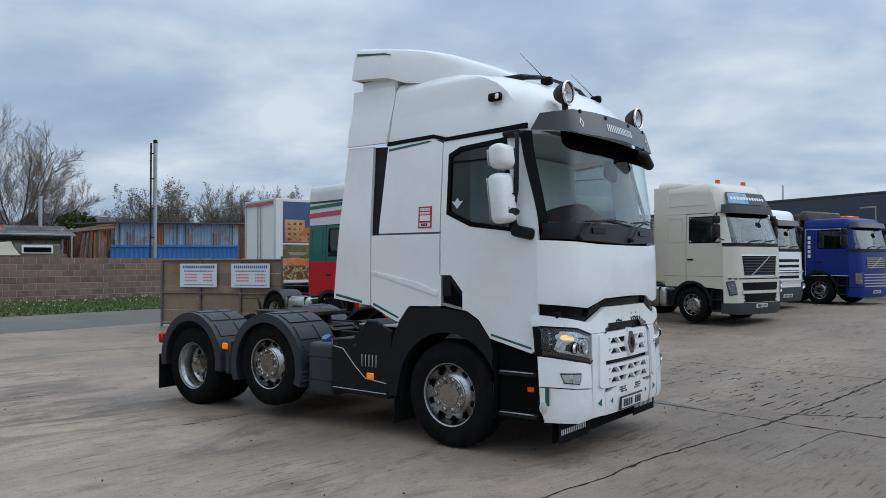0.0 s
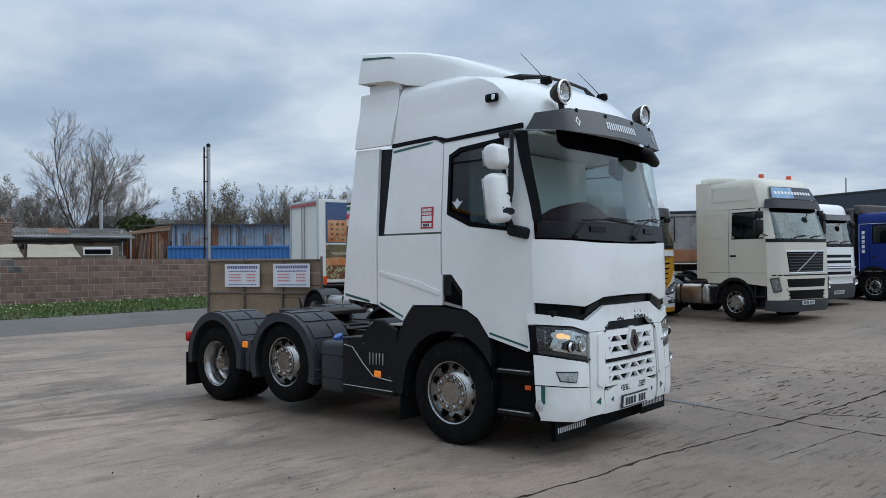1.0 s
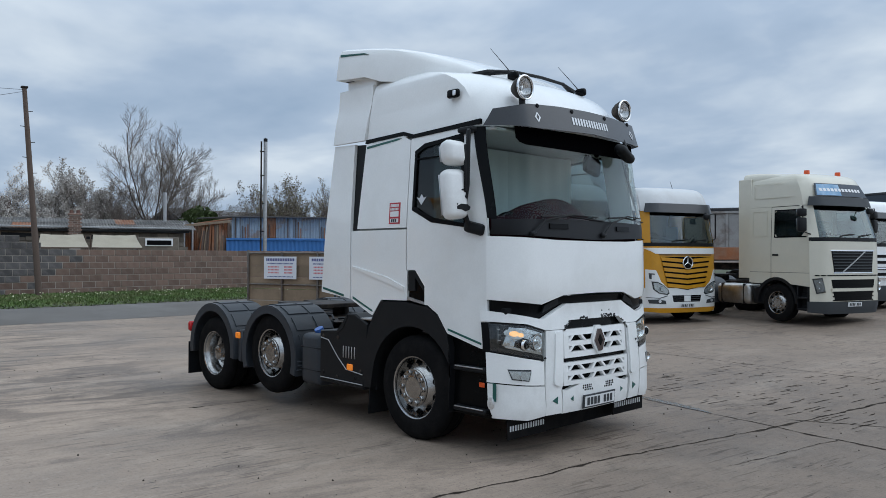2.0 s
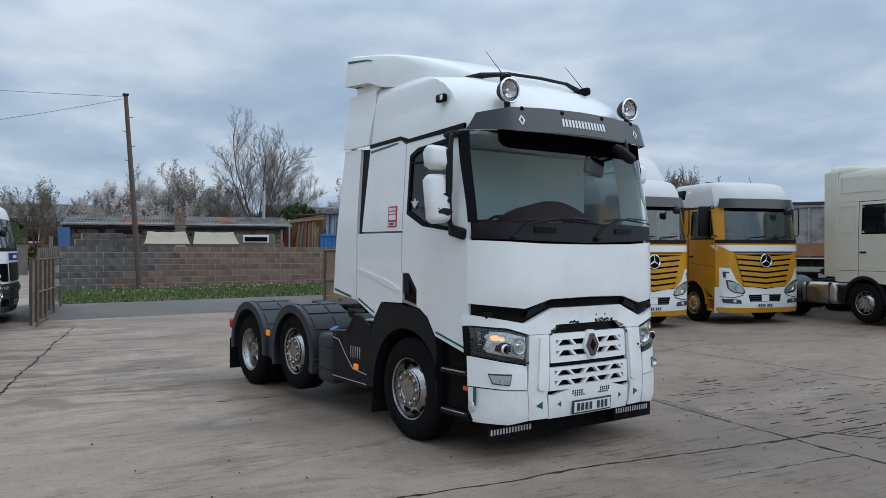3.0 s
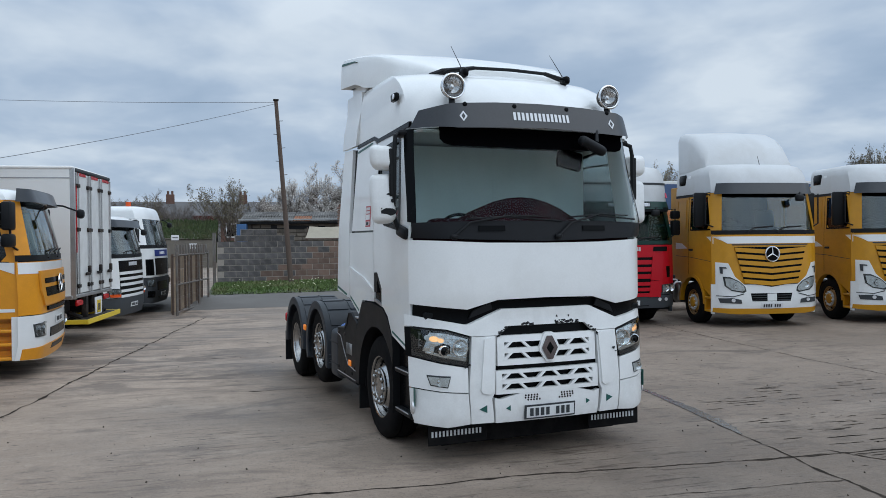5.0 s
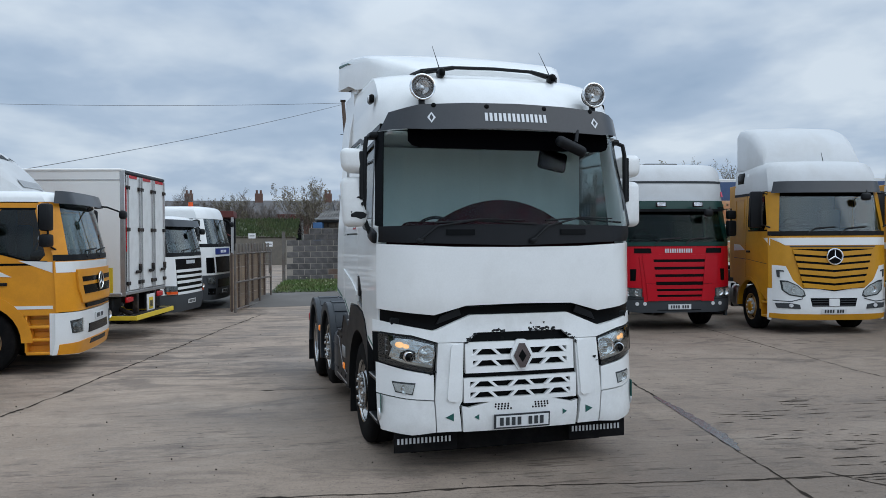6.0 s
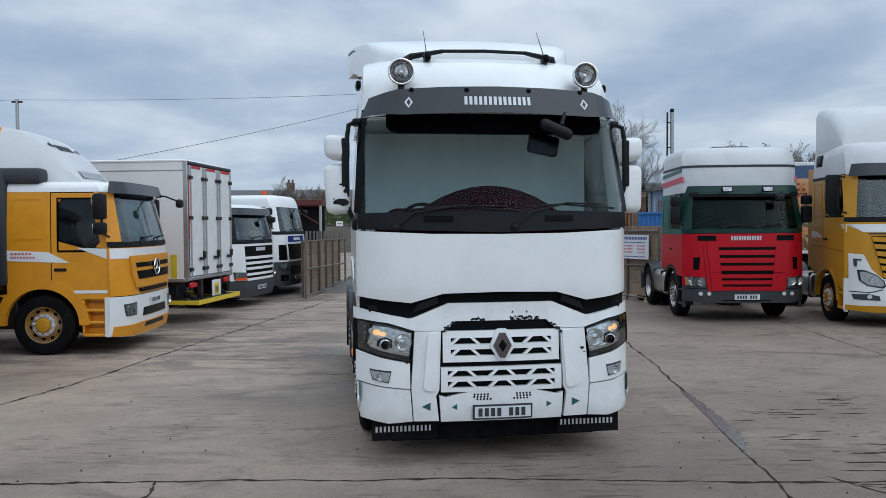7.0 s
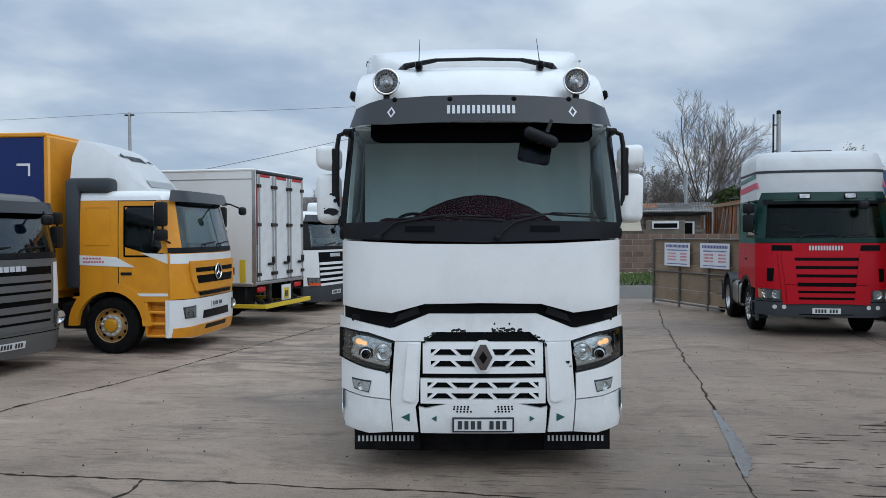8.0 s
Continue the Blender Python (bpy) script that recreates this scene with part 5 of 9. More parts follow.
def gold_hub():
    bm = bmesh.new()
    lathe(bm, [(0.13, -0.14), (0.13, -0.16), (0.11, -0.19), (0.07, -0.2), (0.0, -0.2)], 28)
    return keep("hub", bm, "gold")


WHEEL = {"tyre": tyre_mesh(), "front": rim_front(), "nuts": nut_ring(), "holes": rim_holes(), "deep": rim_deep(), "drive": drive_hub(), "dholes": drive_holes(), "gold": gold_hub(), "one": rim_holes([0]), "done": drive_holes([0])}
ring_bm = bmesh.new()
lathe(ring_bm, [(0.195, -0.135), (0.192, -0.152), (0.135, -0.158), (0.128, -0.14)], 40)
for i in range(10):
    a = 2 * math.pi * i / 10
    lathe(ring_bm, [(0.022, -0.152), (0.022, -0.178), (0.015, -0.19), (0.0, -0.192)], 8, (0.163 * math.cos(a), 0, 0.163 * math.sin(a)))
WHEEL["ring"] = keep("nut_ring", ring_bm, "reflector")
rust_rim = WHEEL["front"].copy()
rust_rim.materials.clear()
rust_rim.materials.append(surface("painted_rim", (0.42, 0.22, 0.05), 0.5, vary=0.25, scale=8.0, second=(0.3, 0.27, 0.22), amount=0.6))
WHEEL["rust"] = rust_rim


def wheel(parent, f, l, z, style="front", r=0.52, turn=0.0, close=False):
    """One wheel: the tyre with rim and hub below it. l < 0 faces right."""
    k = r / 0.52
    t = new("wheel", WHEEL["tyre"])
    t.parent = parent
    t.matrix_basis = pose(f, l, z, 0, 0, 0 if l < 0 else 180) @ Matrix.Rotation(radians(turn), 4, "Y") @ Matrix.Diagonal((k, 1, k, 1))
    t["label"] = "black road-worn lorry tyre"
    for key in {"front": ("front", "nuts", "holes"), "drive": ("deep", "drive", "dholes"), "plain": ("front", "gold", "holes"), "rust": ("rust", "ring", "gold", "holes"), "inner": ()}[style]:
        if close and key in ("holes", "dholes"):
            n = 10 if key == "holes" else 8
            for i in range(n):
                o = new("hand_hole", WHEEL["one" if n == 10 else "done"])
                o.parent = t
                o.matrix_basis = Matrix.Rotation(2 * math.pi * i / n, 4, "Y")
            continue
        o = new(WHEEL[key].name.split(".")[0], WHEEL[key])
        o.parent = t
        if key in ("holes", "dholes"):
            o["kind"] = "stuff"
    return t


# ---- the white tractor unit ----
LORRY = pose(-4.1345, 7.006, 0.0, 0, 0, 7.5)


def interp(z, zs, vs):
    return float(np.interp(z, zs, vs))


def half_width(z):
    return interp(z, (0.0, 2.0, 2.2, 3.05, 3.3, 3.5), (1.235, 1.235, 1.23, 1.175, 1.155, 1.12))


def nose(z):
    return interp(z, (0.3, 0.42, 0.75, 1.1, 1.36, 1.5, 2.0, 2.2, 3.05, 3.3), (-0.04, 0.0, 0.0, -0.02, -0.05, -0.03, -0.04, -0.06, -0.15, -0.2))


def bow(l, z=0.0):
    """How far the front sweeps back towards its corners, more so beside the windscreen."""
    return 0.07 * l * l + (2.25 + 1.5 * ease((z - 2.1) / 0.95) - 0.83 * ease((z - 2.0) / 0.15)) * max(0.0, abs(l) - 0.95) ** 2


def front(l, z, o=0.0):
    k = min(0.8, max(0.0, abs(l) - 0.95) * 2.6)
    return (nose(z) - bow(l, z) + o * (1 - 0.5 * k), l * half_width(z) / 1.25 + math.copysign(o * k, l), z)


def edge(z):
    """Where the front of the cab turns into its side."""
    return nose(z) - bow(1.25, z)


def flank(sign):
    return lambda f, z, o=0.0: (f, sign * (half_width(z) + o), z)


def arc(cf, cz, r, a0, a1, n=14):
    return [(cf + r * math.cos(radians(a0 + (a1 - a0) * i / n)), cz + r * math.sin(radians(a0 + (a1 - a0) * i / n))) for i in range(n + 1)]


def tractor():
    T = thing("tractor_unit", "white three-axle tractor unit with chipped paint and green pinstripes", "lorry", LORRY)
    # cab front
    part("front_panel", skin([[(-1.25, 2.035), (-1.25, 1.455), (-0.8, 1.405), (-0.51, 1.485), (0, 1.495), (0.51, 1.485), (0.8, 1.405), (1.25, 1.455), (1.25, 2.035), (0.6, 2.005), (0, 2.0), (-0.6, 2.005)]], front, 0.1, 0.03, 0.012), "white", T)
    part("panel_shadow_gap", skin([rect(-1.2, 1.2, 1.2, 1.47)], front, 0.1, 0.02, -0.04), "gloss_black", T)
    for s in (-1, 1):
        part("hinge_cover", skin([[(s * 0.55, 1.40), (s * 0.78, 1.32), (s * 0.74, 1.39), (s * 0.57, 1.46)]], front, 0.1, 0.02, -0.005), "black", T)
    up = [(-1.27, 1.36), (-0.82, 1.27), (-0.78, 1.275), (-0.47, 1.4), (0.47, 1.4), (0.78, 1.275), (0.82, 1.27), (1.27, 1.36)]
    low = [(1.27, 1.26), (1.0, 1.235), (0.77, 1.165), (0.5, 1.165), (0.41, 1.245), (-0.41, 1.245), (-0.5, 1.165), (-0.77, 1.165), (-1.0, 1.235), (-1.27, 1.26)]
    part("bumper_top", skin([up + low], front, 0.1, 0.05, 0.02), "white_worn", T, "white bumper top with chipped paint")
    chips = []
    rnd = random.Random(2)
    for u0, u1, n in ((-0.27, -0.15, 12), (0.1, 0.35, 26), (-0.52, -0.43, 12), (0.44, 0.58, 16), (0.74, 0.78, 3), (0.08, 0.11, 3), (-0.84, -0.8, 4)):
        for k in range(n):
            u = rnd.uniform(u0, u1)
            v = (1.248 + abs(rnd.gauss(0, 0.014))) if abs(u) < 0.41 else 1.245 - (abs(u) - 0.41) * 0.85 + abs(rnd.gauss(0, 0.012))
            w, hgt = rnd.uniform(0.01, 0.045), rnd.uniform(0.006, 0.026)
            chips.append([(u - w / 2, v), (u - w * 0.2, v - hgt / 2), (u + w / 2, v - hgt * 0.2), (u + w * 0.3, v + hgt / 2), (u - w * 0.3, v + hgt * 0.4)])
    chips += [[(0.09, 1.31), (0.11, 1.305), (0.105, 1.33)], [(0.22, 1.32), (0.235, 1.3), (0.24, 1.325)]]
    each_bar(T, chips, front, "black", 0.0225, "paint_chip")
    # black plates behind the bumper, painting the shade in its gaps
    for s in (-1, 1):
        part("bumper_backing", skin([rect(min(s * 0.5, s * 1.2), 0.4, max(s * 0.5, s * 1.2), 1.2)], front, 0.1, 0.02, -0.055), "gloss_black", T)
    # black board added to stand in for the shade under the bumper
    part("air_dam", bx((-0.36, 0, 0.28), (0.03, 1.9, 0.3), 0.01), "rubber", T)
    part("grille_void", skin([[(-0.41, 1.25), (-0.53, 1.15), (-0.56, 0.62), (0.56, 0.62), (0.53, 1.15), (0.41, 1.25)]], front, 0.1, 0.02, -0.05), "gloss_black", T)
    for s in (-1, 1):
        pil = [(0.54, 1.16), (0.77, 1.16), (0.805, 0.67), (0.785, 0.38), (0.565, 0.38), (0.59, 0.6), (0.562, 0.65)]
        part("bumper_column", skin([[(s * a, b) for a, b in pil]], front, 0.1, 0.05, 0.018), "white_worn", T)
        part("air_intake_cheek", skin([[(s * a, b) for a, b in ((0.555, 1.13), (0.57, 1.145), (0.64, 1.145), (0.655, 1.13), (0.7, 0.68), (0.685, 0.655), (0.615, 0.64), (0.585, 0.665))]], front, 0.1, 0.02, 0.034), "white", T)
        part("bumper_corner", skin([[(s * a, b) for a, b in ((0.815, 0.655), (0.795, 0.38), (1.0, 0.36), (1.22, 0.385), (1.245, 0.5), (1.25, 0.7), (1.05, 0.675))]], front, 0.08, 0.05, 0.02), "white_worn", T)
        part("lamp_skirt", skin([[(s * a, b) for a, b in ((0.815, 0.885), (0.815, 0.665), (1.05, 0.685), (1.25, 0.71), (1.25, 0.98), (1.05, 0.93))]], front, 0.08, 0.05, 0.016), "white", T)
        fog = part("fog_lamp", skin([[(s * a, b) for a, b in ((1.0, 0.715), (1.13, 0.735), (1.155, 0.83), (0.975, 0.82))]], front, 0.05, 0.02, 0.018), "bumper_grey", T)
        bm = bmesh.new()
        lathe(bm, [(0.04, -0.006), (0.036, 0.004), (0.02, 0.014), (0.008, 0.01), (0.0, 0.0)], 20)
        bm.transform(Matrix.Translation(front(s * 1.06, 0.77, 0.022)) @ Matrix.Rotation(radians(90 - s * 14), 4, "Z"))
        part("bowl", bm, "chrome", fog)
        part("reflector", skin([[(s * a, b) for a, b in ((1.005, 0.725), (1.125, 0.745), (1.145, 0.815), (0.985, 0.805))]], front, 0.05, 0.004, 0.02), "reflector", fog)
        part("lens", skin([[(s * a, b) for a, b in ((1.0, 0.72), (1.13, 0.74), (1.15, 0.82), (0.98, 0.81))]], front, 0.05, 0.004, 0.03), "clear", fog)
        # headlamp
        lamp = part("headlamp", skin([[(s * a, b) for a, b in ((0.785, 1.16), (1.0, 1.225), (1.245, 1.25), (1.245, 0.99), (1.05, 0.94), (0.82, 0.895))]], front, 0.05, 0.04, -0.03), "gloss_black", T, "clear-lensed headlamp in black housing")
        part("bezel", skin([[(s * a, b) for a, b in ((0.82, 0.895), (1.05, 0.94), (1.245, 0.99), (1.245, 1.03), (1.05, 0.985), (0.82, 0.94))], [(s * a, b) for a, b in ((0.785, 1.16), (1.0, 1.225), (1.245, 1.25), (1.245, 1.235), (1.0, 1.205), (0.785, 1.145))]], front, 0.05, 0.03, 0.012), "black", lamp)
        part("bowl", skin([[(s * a, b) for a, b in ((0.8, 1.14), (1.0, 1.195), (1.12, 1.205), (1.17, 1.04), (1.05, 0.99), (0.82, 0.95))]], front, 0.05, 0.01, -0.006), "bowl", lamp)
        part("dark_insert", skin([[(s * a, b) for a, b in ((0.97, 1.09), (1.03, 1.11), (1.09, 1.08), (1.1, 1.03), (1.03, 1.0), (0.97, 1.02))]], front, 0.05, 0.006, 0.0), "gloss_black", lamp)
        for u, v, r, prof, mat_ in ((0.878, 1.065, 0.08, ((1.0, -0.012), (0.9, -0.012), (0.72, 0.006), (0.4, 0.014), (0.22, 0.004), (0.16, -0.012), (0.0, -0.014)), "chrome"), (1.03, 1.045, 0.05, ((1.0, -0.006), (0.96, -0.026), (0.8, -0.028), (0.74, -0.012)), "chrome"), (1.03, 1.045, 0.05, ((0.74, -0.012), (0.5, -0.026), (0.0, -0.032)), "gloss_black")):
            bm = bmesh.new()
            lathe(bm, [(r * a, b) for a, b in prof], 24)
            bm.transform(Matrix.Translation(front(s * u, v, 0.0)) @ Matrix.Rotation(radians(90 - s * 22 * (u - 0.6)), 4, "Z"))
            part("projector", bm, mat_, lamp)
        for k in range(3):
            part("chamber_rib", skin([[(s * a, b) for a, b in ((1.185, 1.19 - 0.05 * k), (1.235, 1.195 - 0.05 * k), (1.235, 1.19 - 0.05 * k), (1.187, 1.184 - 0.05 * k))]], front, 9, 0.006, 0.002), "zinc", lamp)
        part("chrome_lip", skin([[(s * a, b) for a, b in ((0.83, 0.945), (1.05, 0.99), (1.16, 1.02), (1.16, 1.03), (1.05, 1.015), (0.83, 0.972))]], front, 0.05, 0.012, 0.006), "chrome", lamp)
        part("lamp_cell", skin([[(s * (1.085 + 0.075 * math.cos(q)), 1.145 + 0.042 * math.sin(q) + 0.012 * math.cos(q)) for q in [6.283 * k / 16 for k in range(16)]]], front, 0.05, 0.008, -0.003), "reflector", lamp)
        for k in range(2):
            part("day_lamp", skin([[(s * (1.095 - 0.05 * k + (0.034 - 0.01 * k) * math.cos(q)), 1.147 - 0.012 * k + (0.026 - 0.006 * k) * math.sin(q)) for q in [6.283 * n / 14 for n in range(14)]]], front, 0.05, 0.008, 0.001), "lamp_warm", lamp, "lit warm marker lamp")
        part("side_chamber", skin([[(s * a, b) for a, b in ((1.185, 1.21), (1.235, 1.215), (1.235, 1.03), (1.2, 1.02))]], front, 0.05, 0.01, -0.006), "bumper_grey", lamp)
        part("lens", skin([[(s * a, b) for a, b in ((0.79, 1.15), (1.0, 1.215), (1.245, 1.24), (1.245, 1.0), (1.05, 0.95), (0.82, 0.905))]], front, 0.05, 0.004, 0.02), "clear", lamp)
        # green markers, mud flap
        part("marker", skin([[(s * 0.64, 0.545), (s * 0.64, 0.475), (s * 0.715, 0.51)]], front, 9, 0.003, 0.022), "green", T)
        part("marker", skin([[(s * 0.405, 0.525), (s * 0.405, 0.475), (s * 0.45, 0.5)]], front, 9, 0.003, 0.012), "green", T)
        flap = part("mud_flap", bx((-0.2, s * 0.84, 0.28), (0.012, 0.58, 0.2), 0.004), "rubber", T, "black rubber flap with silver lettering bars")
        each_bar(flap, bars(s * 0.84 - 0.26, 0.256, s * 0.84 + 0.25, 0.306, 14, gap=0.5), lambda u, v, o: (-0.194 + o, u, v), "bars_silver", 0.003)
    part("bumper_centre", skin([[(-0.56, 0.6), (-0.5, 0.585), (-0.3, 0.63), (0.3, 0.63), (0.5, 0.585), (0.56, 0.6), (0.545, 0.37), (-0.545, 0.37)]], front, 0.1, 0.05, 0.008), "white_worn", T)
    for s in (-1, 1):
        vent = [[(s * (0.13 + 0.03 * i + 0.015 * (j % 2) - 0.012 * (2 - j)) + 0.0095 * math.cos(radians(60 * k + 30)), 0.562 + 0.021 * j + 0.0095 * math.sin(radians(60 * k + 30))) for k in range(6)] for j in range(3) for i in range(5)]
        each_bar(T, vent, front, "gloss_black", 0.011, "vent_slot")
    plate = part("number_plate", skin([rect(-0.268, 0.385, 0.268, 0.515)], front, 0.2, 0.012, 0.03), "bars", T, "white plate in black surround with plain bars")
    part("plate_face", skin([rect(-0.252, 0.4, 0.252, 0.5)], front, 0.2, 0.004, 0.034), "plate", plate)
    each_bar(plate, [rect(-0.22 + 0.056 * i + (0.05 if i > 3 else 0), 0.415, -0.185 + 0.056 * i + (0.05 if i > 3 else 0), 0.487) for i in range(7)], front, "bars", 0.037)
    # grille blocks: two long slots each, crossed by slanted struts
    for z0, z1, wd, inset, slots, struts in (
            (0.888, 1.158, 0.525, 0.07, ((0.943, 0.997), (1.043, 1.097)), ((0.2, 0.27), (0.455, 0.385))),
            (0.63, 0.845, 0.545, 0.06, ((0.668, 0.72), (0.762, 0.813)), ((0.115, 0.05), (0.235, 0.305), (0.48, 0.41)))):
        (a0, a1), (b0, b1) = slots
        w = wd - inset
        g = part("grille", skin([rect(-wd, z0, wd, a0), rect(-wd, a1, wd, b0), rect(-wd, b1, wd, z1)] + both([(w, a0), (wd, a0), (wd, a1), (w, a1)]) + both([(w, b0), (wd, b0), (wd, b1), (w, b1)]), front, 0.1, 0.045, 0.01), "white", T, "white grille with slanted openings")
        for v0, v1 in slots:
            for low_u, top_u in struts:
                for poly in both([(low_u - 0.018, v0 - 0.004), (low_u + 0.018, v0 - 0.004), (top_u + 0.018, v1 + 0.004), (top_u - 0.018, v1 + 0.004)]):
                    part("strut", skin([poly], front, 0.2, 0.04, 0.013), "white", g)
    badge = part("badge", skin([[(-0.035, 0.905), (0.035, 0.905), (0.1, 1.0), (0.105, 1.045), (0.05, 1.165), (0.03, 1.175), (-0.03, 1.175), (-0.05, 1.165), (-0.105, 1.045), (-0.1, 1.0)]], front, 0.1, 0.03, 0.03), "white", T)
    part("diamond", skin([[(-0.025, 0.925), (0.025, 0.925), (0.082, 1.03), (0.025, 1.14), (-0.025, 1.14), (-0.082, 1.03)]], front, 9, 0.02, 0.045), "dark_chrome", badge, "dark metal diamond badge")
    part("diamond_core", skin([[(0, 0.975), (0.036, 1.03), (0, 1.085), (-0.036, 1.03)]], front, 9, 0.01, 0.05), "gloss_black", badge)
    # windscreen with its black surround
    part("scuttle", skin([[(-1.235, 2.19), (-1.23, 2.05), (0, 2.015), (1.23, 2.05), (1.235, 2.19), (0.5, 2.205), (-0.5, 2.205)]], front, 0.1, 0.03, 0.0), "scuttle", T, "dark smoked panel under the windscreen")
    for s in (-1, 1):
        part("scuttle_duct", skin([rect(s * 0.55 - 0.13, 2.11, s * 0.55 + 0.13, 2.16)], front, 0.1, 0.02, 0.012), "gloss_black", T)
        part("a_pillar", skin([[(s * 1.218, 2.19), (s * 1.25, 2.2), (s * 1.25, 3.06), (s * 1.216, 3.06)]], front, 0.06, 0.05, 0.004), "gloss_black", T)
    part("windscreen", skin([[(-1.218, 2.19), (-0.5, 2.205), (0.5, 2.205), (1.218, 2.19), (1.216, 3.06), (-1.216, 3.06)]], front, 0.12, 0.006, -0.004), "screen", T, "tinted windscreen reflecting the sky")
    part("header_band", skin([[(-1.04, 3.06), (-1.035, 2.95), (-1.0, 2.91), (-0.93, 2.89), (-0.6, 2.885), (0, 2.88), (0.6, 2.885), (0.93, 2.89), (1.0, 2.91), (1.035, 2.95), (1.04, 3.06)]], front, 0.06, 0.006, 0.003), "deep_black", T)
    im = part("interior_mirror", bx((-0.42, 0.49, 2.82), (0.08, 0.3, 0.19), 0.038, Euler((radians(-10), 0, radians(8))).to_matrix(), 3), "deep_black", T, "black interior mirror")
    part("mirror_stem", bx((-0.38, 0.52, 2.97), (0.04, 0.05, 0.12), 0.01), "deep_black", im)
    for u0, u1, v0, v1 in ((-0.885, 0.06, 2.1, 2.25), (0.165, 0.98, 2.1, 2.27)):
        w = part("wiper", tube(bmesh.new(), [front(u0 - 0.03, v0 - 0.03, 0.03), front(u0 + 0.12, v0 + 0.09, 0.04), front((u0 + u1) / 2 + 0.05, v1, 0.035), front(u1, v1 - 0.01, 0.02)], 0.012, 6, 0.006), "black", T)
        part("blade", tube(bmesh.new(), [front(u0 + 0.1, v1 - 0.03, 0.012), front((u0 + u1) / 2, v1 - 0.01, 0.012), front(u1 + 0.12, v1 - 0.045, 0.012)], 0.009, 5), "black", w)
        part("pivot", bx(front(u0 - 0.03, v0 - 0.04, 0.02), (0.05, 0.07, 0.05), 0.015), "black", w)
    # roof shell
    def ring(z, w, f0, curve, rear):
        out = []
        for i in range(17):
            l = -1 + 2 * i / 16
            out.append((f0 - curve * (0.07 * l * l * 1.5 + 0.4 * max(0, abs(l) - 0.72) ** 1.7), l * w, z))
        return out + [(rear, w, z), (rear, w * 0.5, z), (rear, 0, z), (rear, -w * 0.5, z), (rear, -w, z)]
    rings = [ring(3.07, 1.17, -0.16, 2.6, -2.185), ring(3.2, 1.168, -0.18, 2.6, -2.165), ring(3.34, 1.163, -0.24, 2.6, -2.145), ring(3.46, 1.156, -0.33, 2.6, -2.125), ring(3.56, 1.15, -0.45, 2.6, -2.11), ring(3.63, 1.138, -0.61, 2.5, -2.1), ring(3.68, 1.118, -0.78, 2.4, -2.09), ring(3.72, 1.075, -0.98, 2.3, -2.08), ring(3.75, 0.97, -1.18, 2.2, -2.08), ring(3.77, 0.5, -1.4, 2.0, -2.05)]
    part("roof", loft(bmesh.new(), rings), "white", T, angle=50)
    # roof fairing: its lower edge follows the roof's shoulder and drops level behind it
    secs = []
    for f, w, zb, zt in ((-0.92, 0.7, 3.64, 3.73), (-1.2, 0.92, 3.65, 3.86), (-1.5, 1.045, 3.67, 3.975), (-1.8, 1.11, 3.69, 4.055), (-2.0, 1.155, 3.72, 4.09), (-2.12, 1.18, 3.765, 4.105), (-2.2, 1.205, 3.79, 4.115), (-2.57, 1.25, 3.81, 4.16)):
        r = min(0.09, (zt - zb) * 0.5)
        sec = [(f, -w, zb), (f, -w, zt - r), (f, -w + r * 0.3, zt - r * 0.3), (f, -w + r, zt)] + [(f, -w + r + (2 * w - 2 * r) * i / 6, zt + 0.035 * math.sin(math.pi * i / 6)) for i in range(1, 6)] + [(f, w - r, zt), (f, w - r * 0.3, zt - r * 0.3), (f, w, zt - r), (f, w, zb)]
        if f < -2.5:
            sec = [(a - 0.07 * (zt - c) / (zt - zb), b, c) for a, b, c in sec]
        secs.append(sec)
    fair = part("roof_fairing", loft(bmesh.new(), secs), "white", T, angle=40)
    part("fairing_skirt", bx((-2.37, 0, 3.73), (0.5, 2.22, 0.2), 0.02), "white", fair)
    part("fairing_seal", bx((-2.37, 0, 3.815), (0.49, 2.28, 0.025), 0.008), "bumper_grey", fair)
    for s in (-1, 1):
        bm = prism(bmesh.new(), [(-2.56, 4.06), (-2.56, 4.085), (-2.2, 4.05), (-2.14, 4.03)], 1, s * 1.17, s * 1.2)
        for v in bm.verts:
            v.co.y += s * 0.054 * (-2.12 - v.co.x) / 0.45
        part("pinstripe", bm, "green", fair)
    # visor
    def shade(l, z, o=0.0):
        a, b, c = front(l, z, o)
        return (a + 0.1 - 0.1 * max(0, z - 3.05) + 0.0 * l, b, c)
    vis = part("sun_visor", skin([[(-1.26, 3.06), (-0.9, 3.04), (0, 3.065), (0.9, 3.04), (1.26, 3.06), (1.2, 3.22), (0.95, 3.27), (0.5, 3.292), (0, 3.3), (-0.5, 3.292), (-0.95, 3.27), (-1.2, 3.22)]], shade, 0.1, 0.012, 0.0), "visor", T, "smoked plastic sun visor")
    each_bar(vis, bars(-0.325, 3.13, 0.325, 3.205, 14, gap=0.4), shade, "bars_silver", 0.004)
    for s in (-1, 1):
        c = s * 0.845
        part("logo", skin([[(c - 0.04, 3.15), (c, 3.1), (c, 3.118), (c - 0.02, 3.15), (c, 3.182), (c, 3.2)], [(c + 0.04, 3.15), (c, 3.2), (c, 3.182), (c + 0.02, 3.15), (c, 3.118), (c, 3.1)]], shade, 9, 0.003, 0.004), "bars_silver", vis)
        for u in (0.3, 0.82):
            bm = bmesh.new()
            lathe(bm, [(0.0, -0.012), (0.018, -0.01), (0.024, 0.0), (0.0, 0.0)], 10)
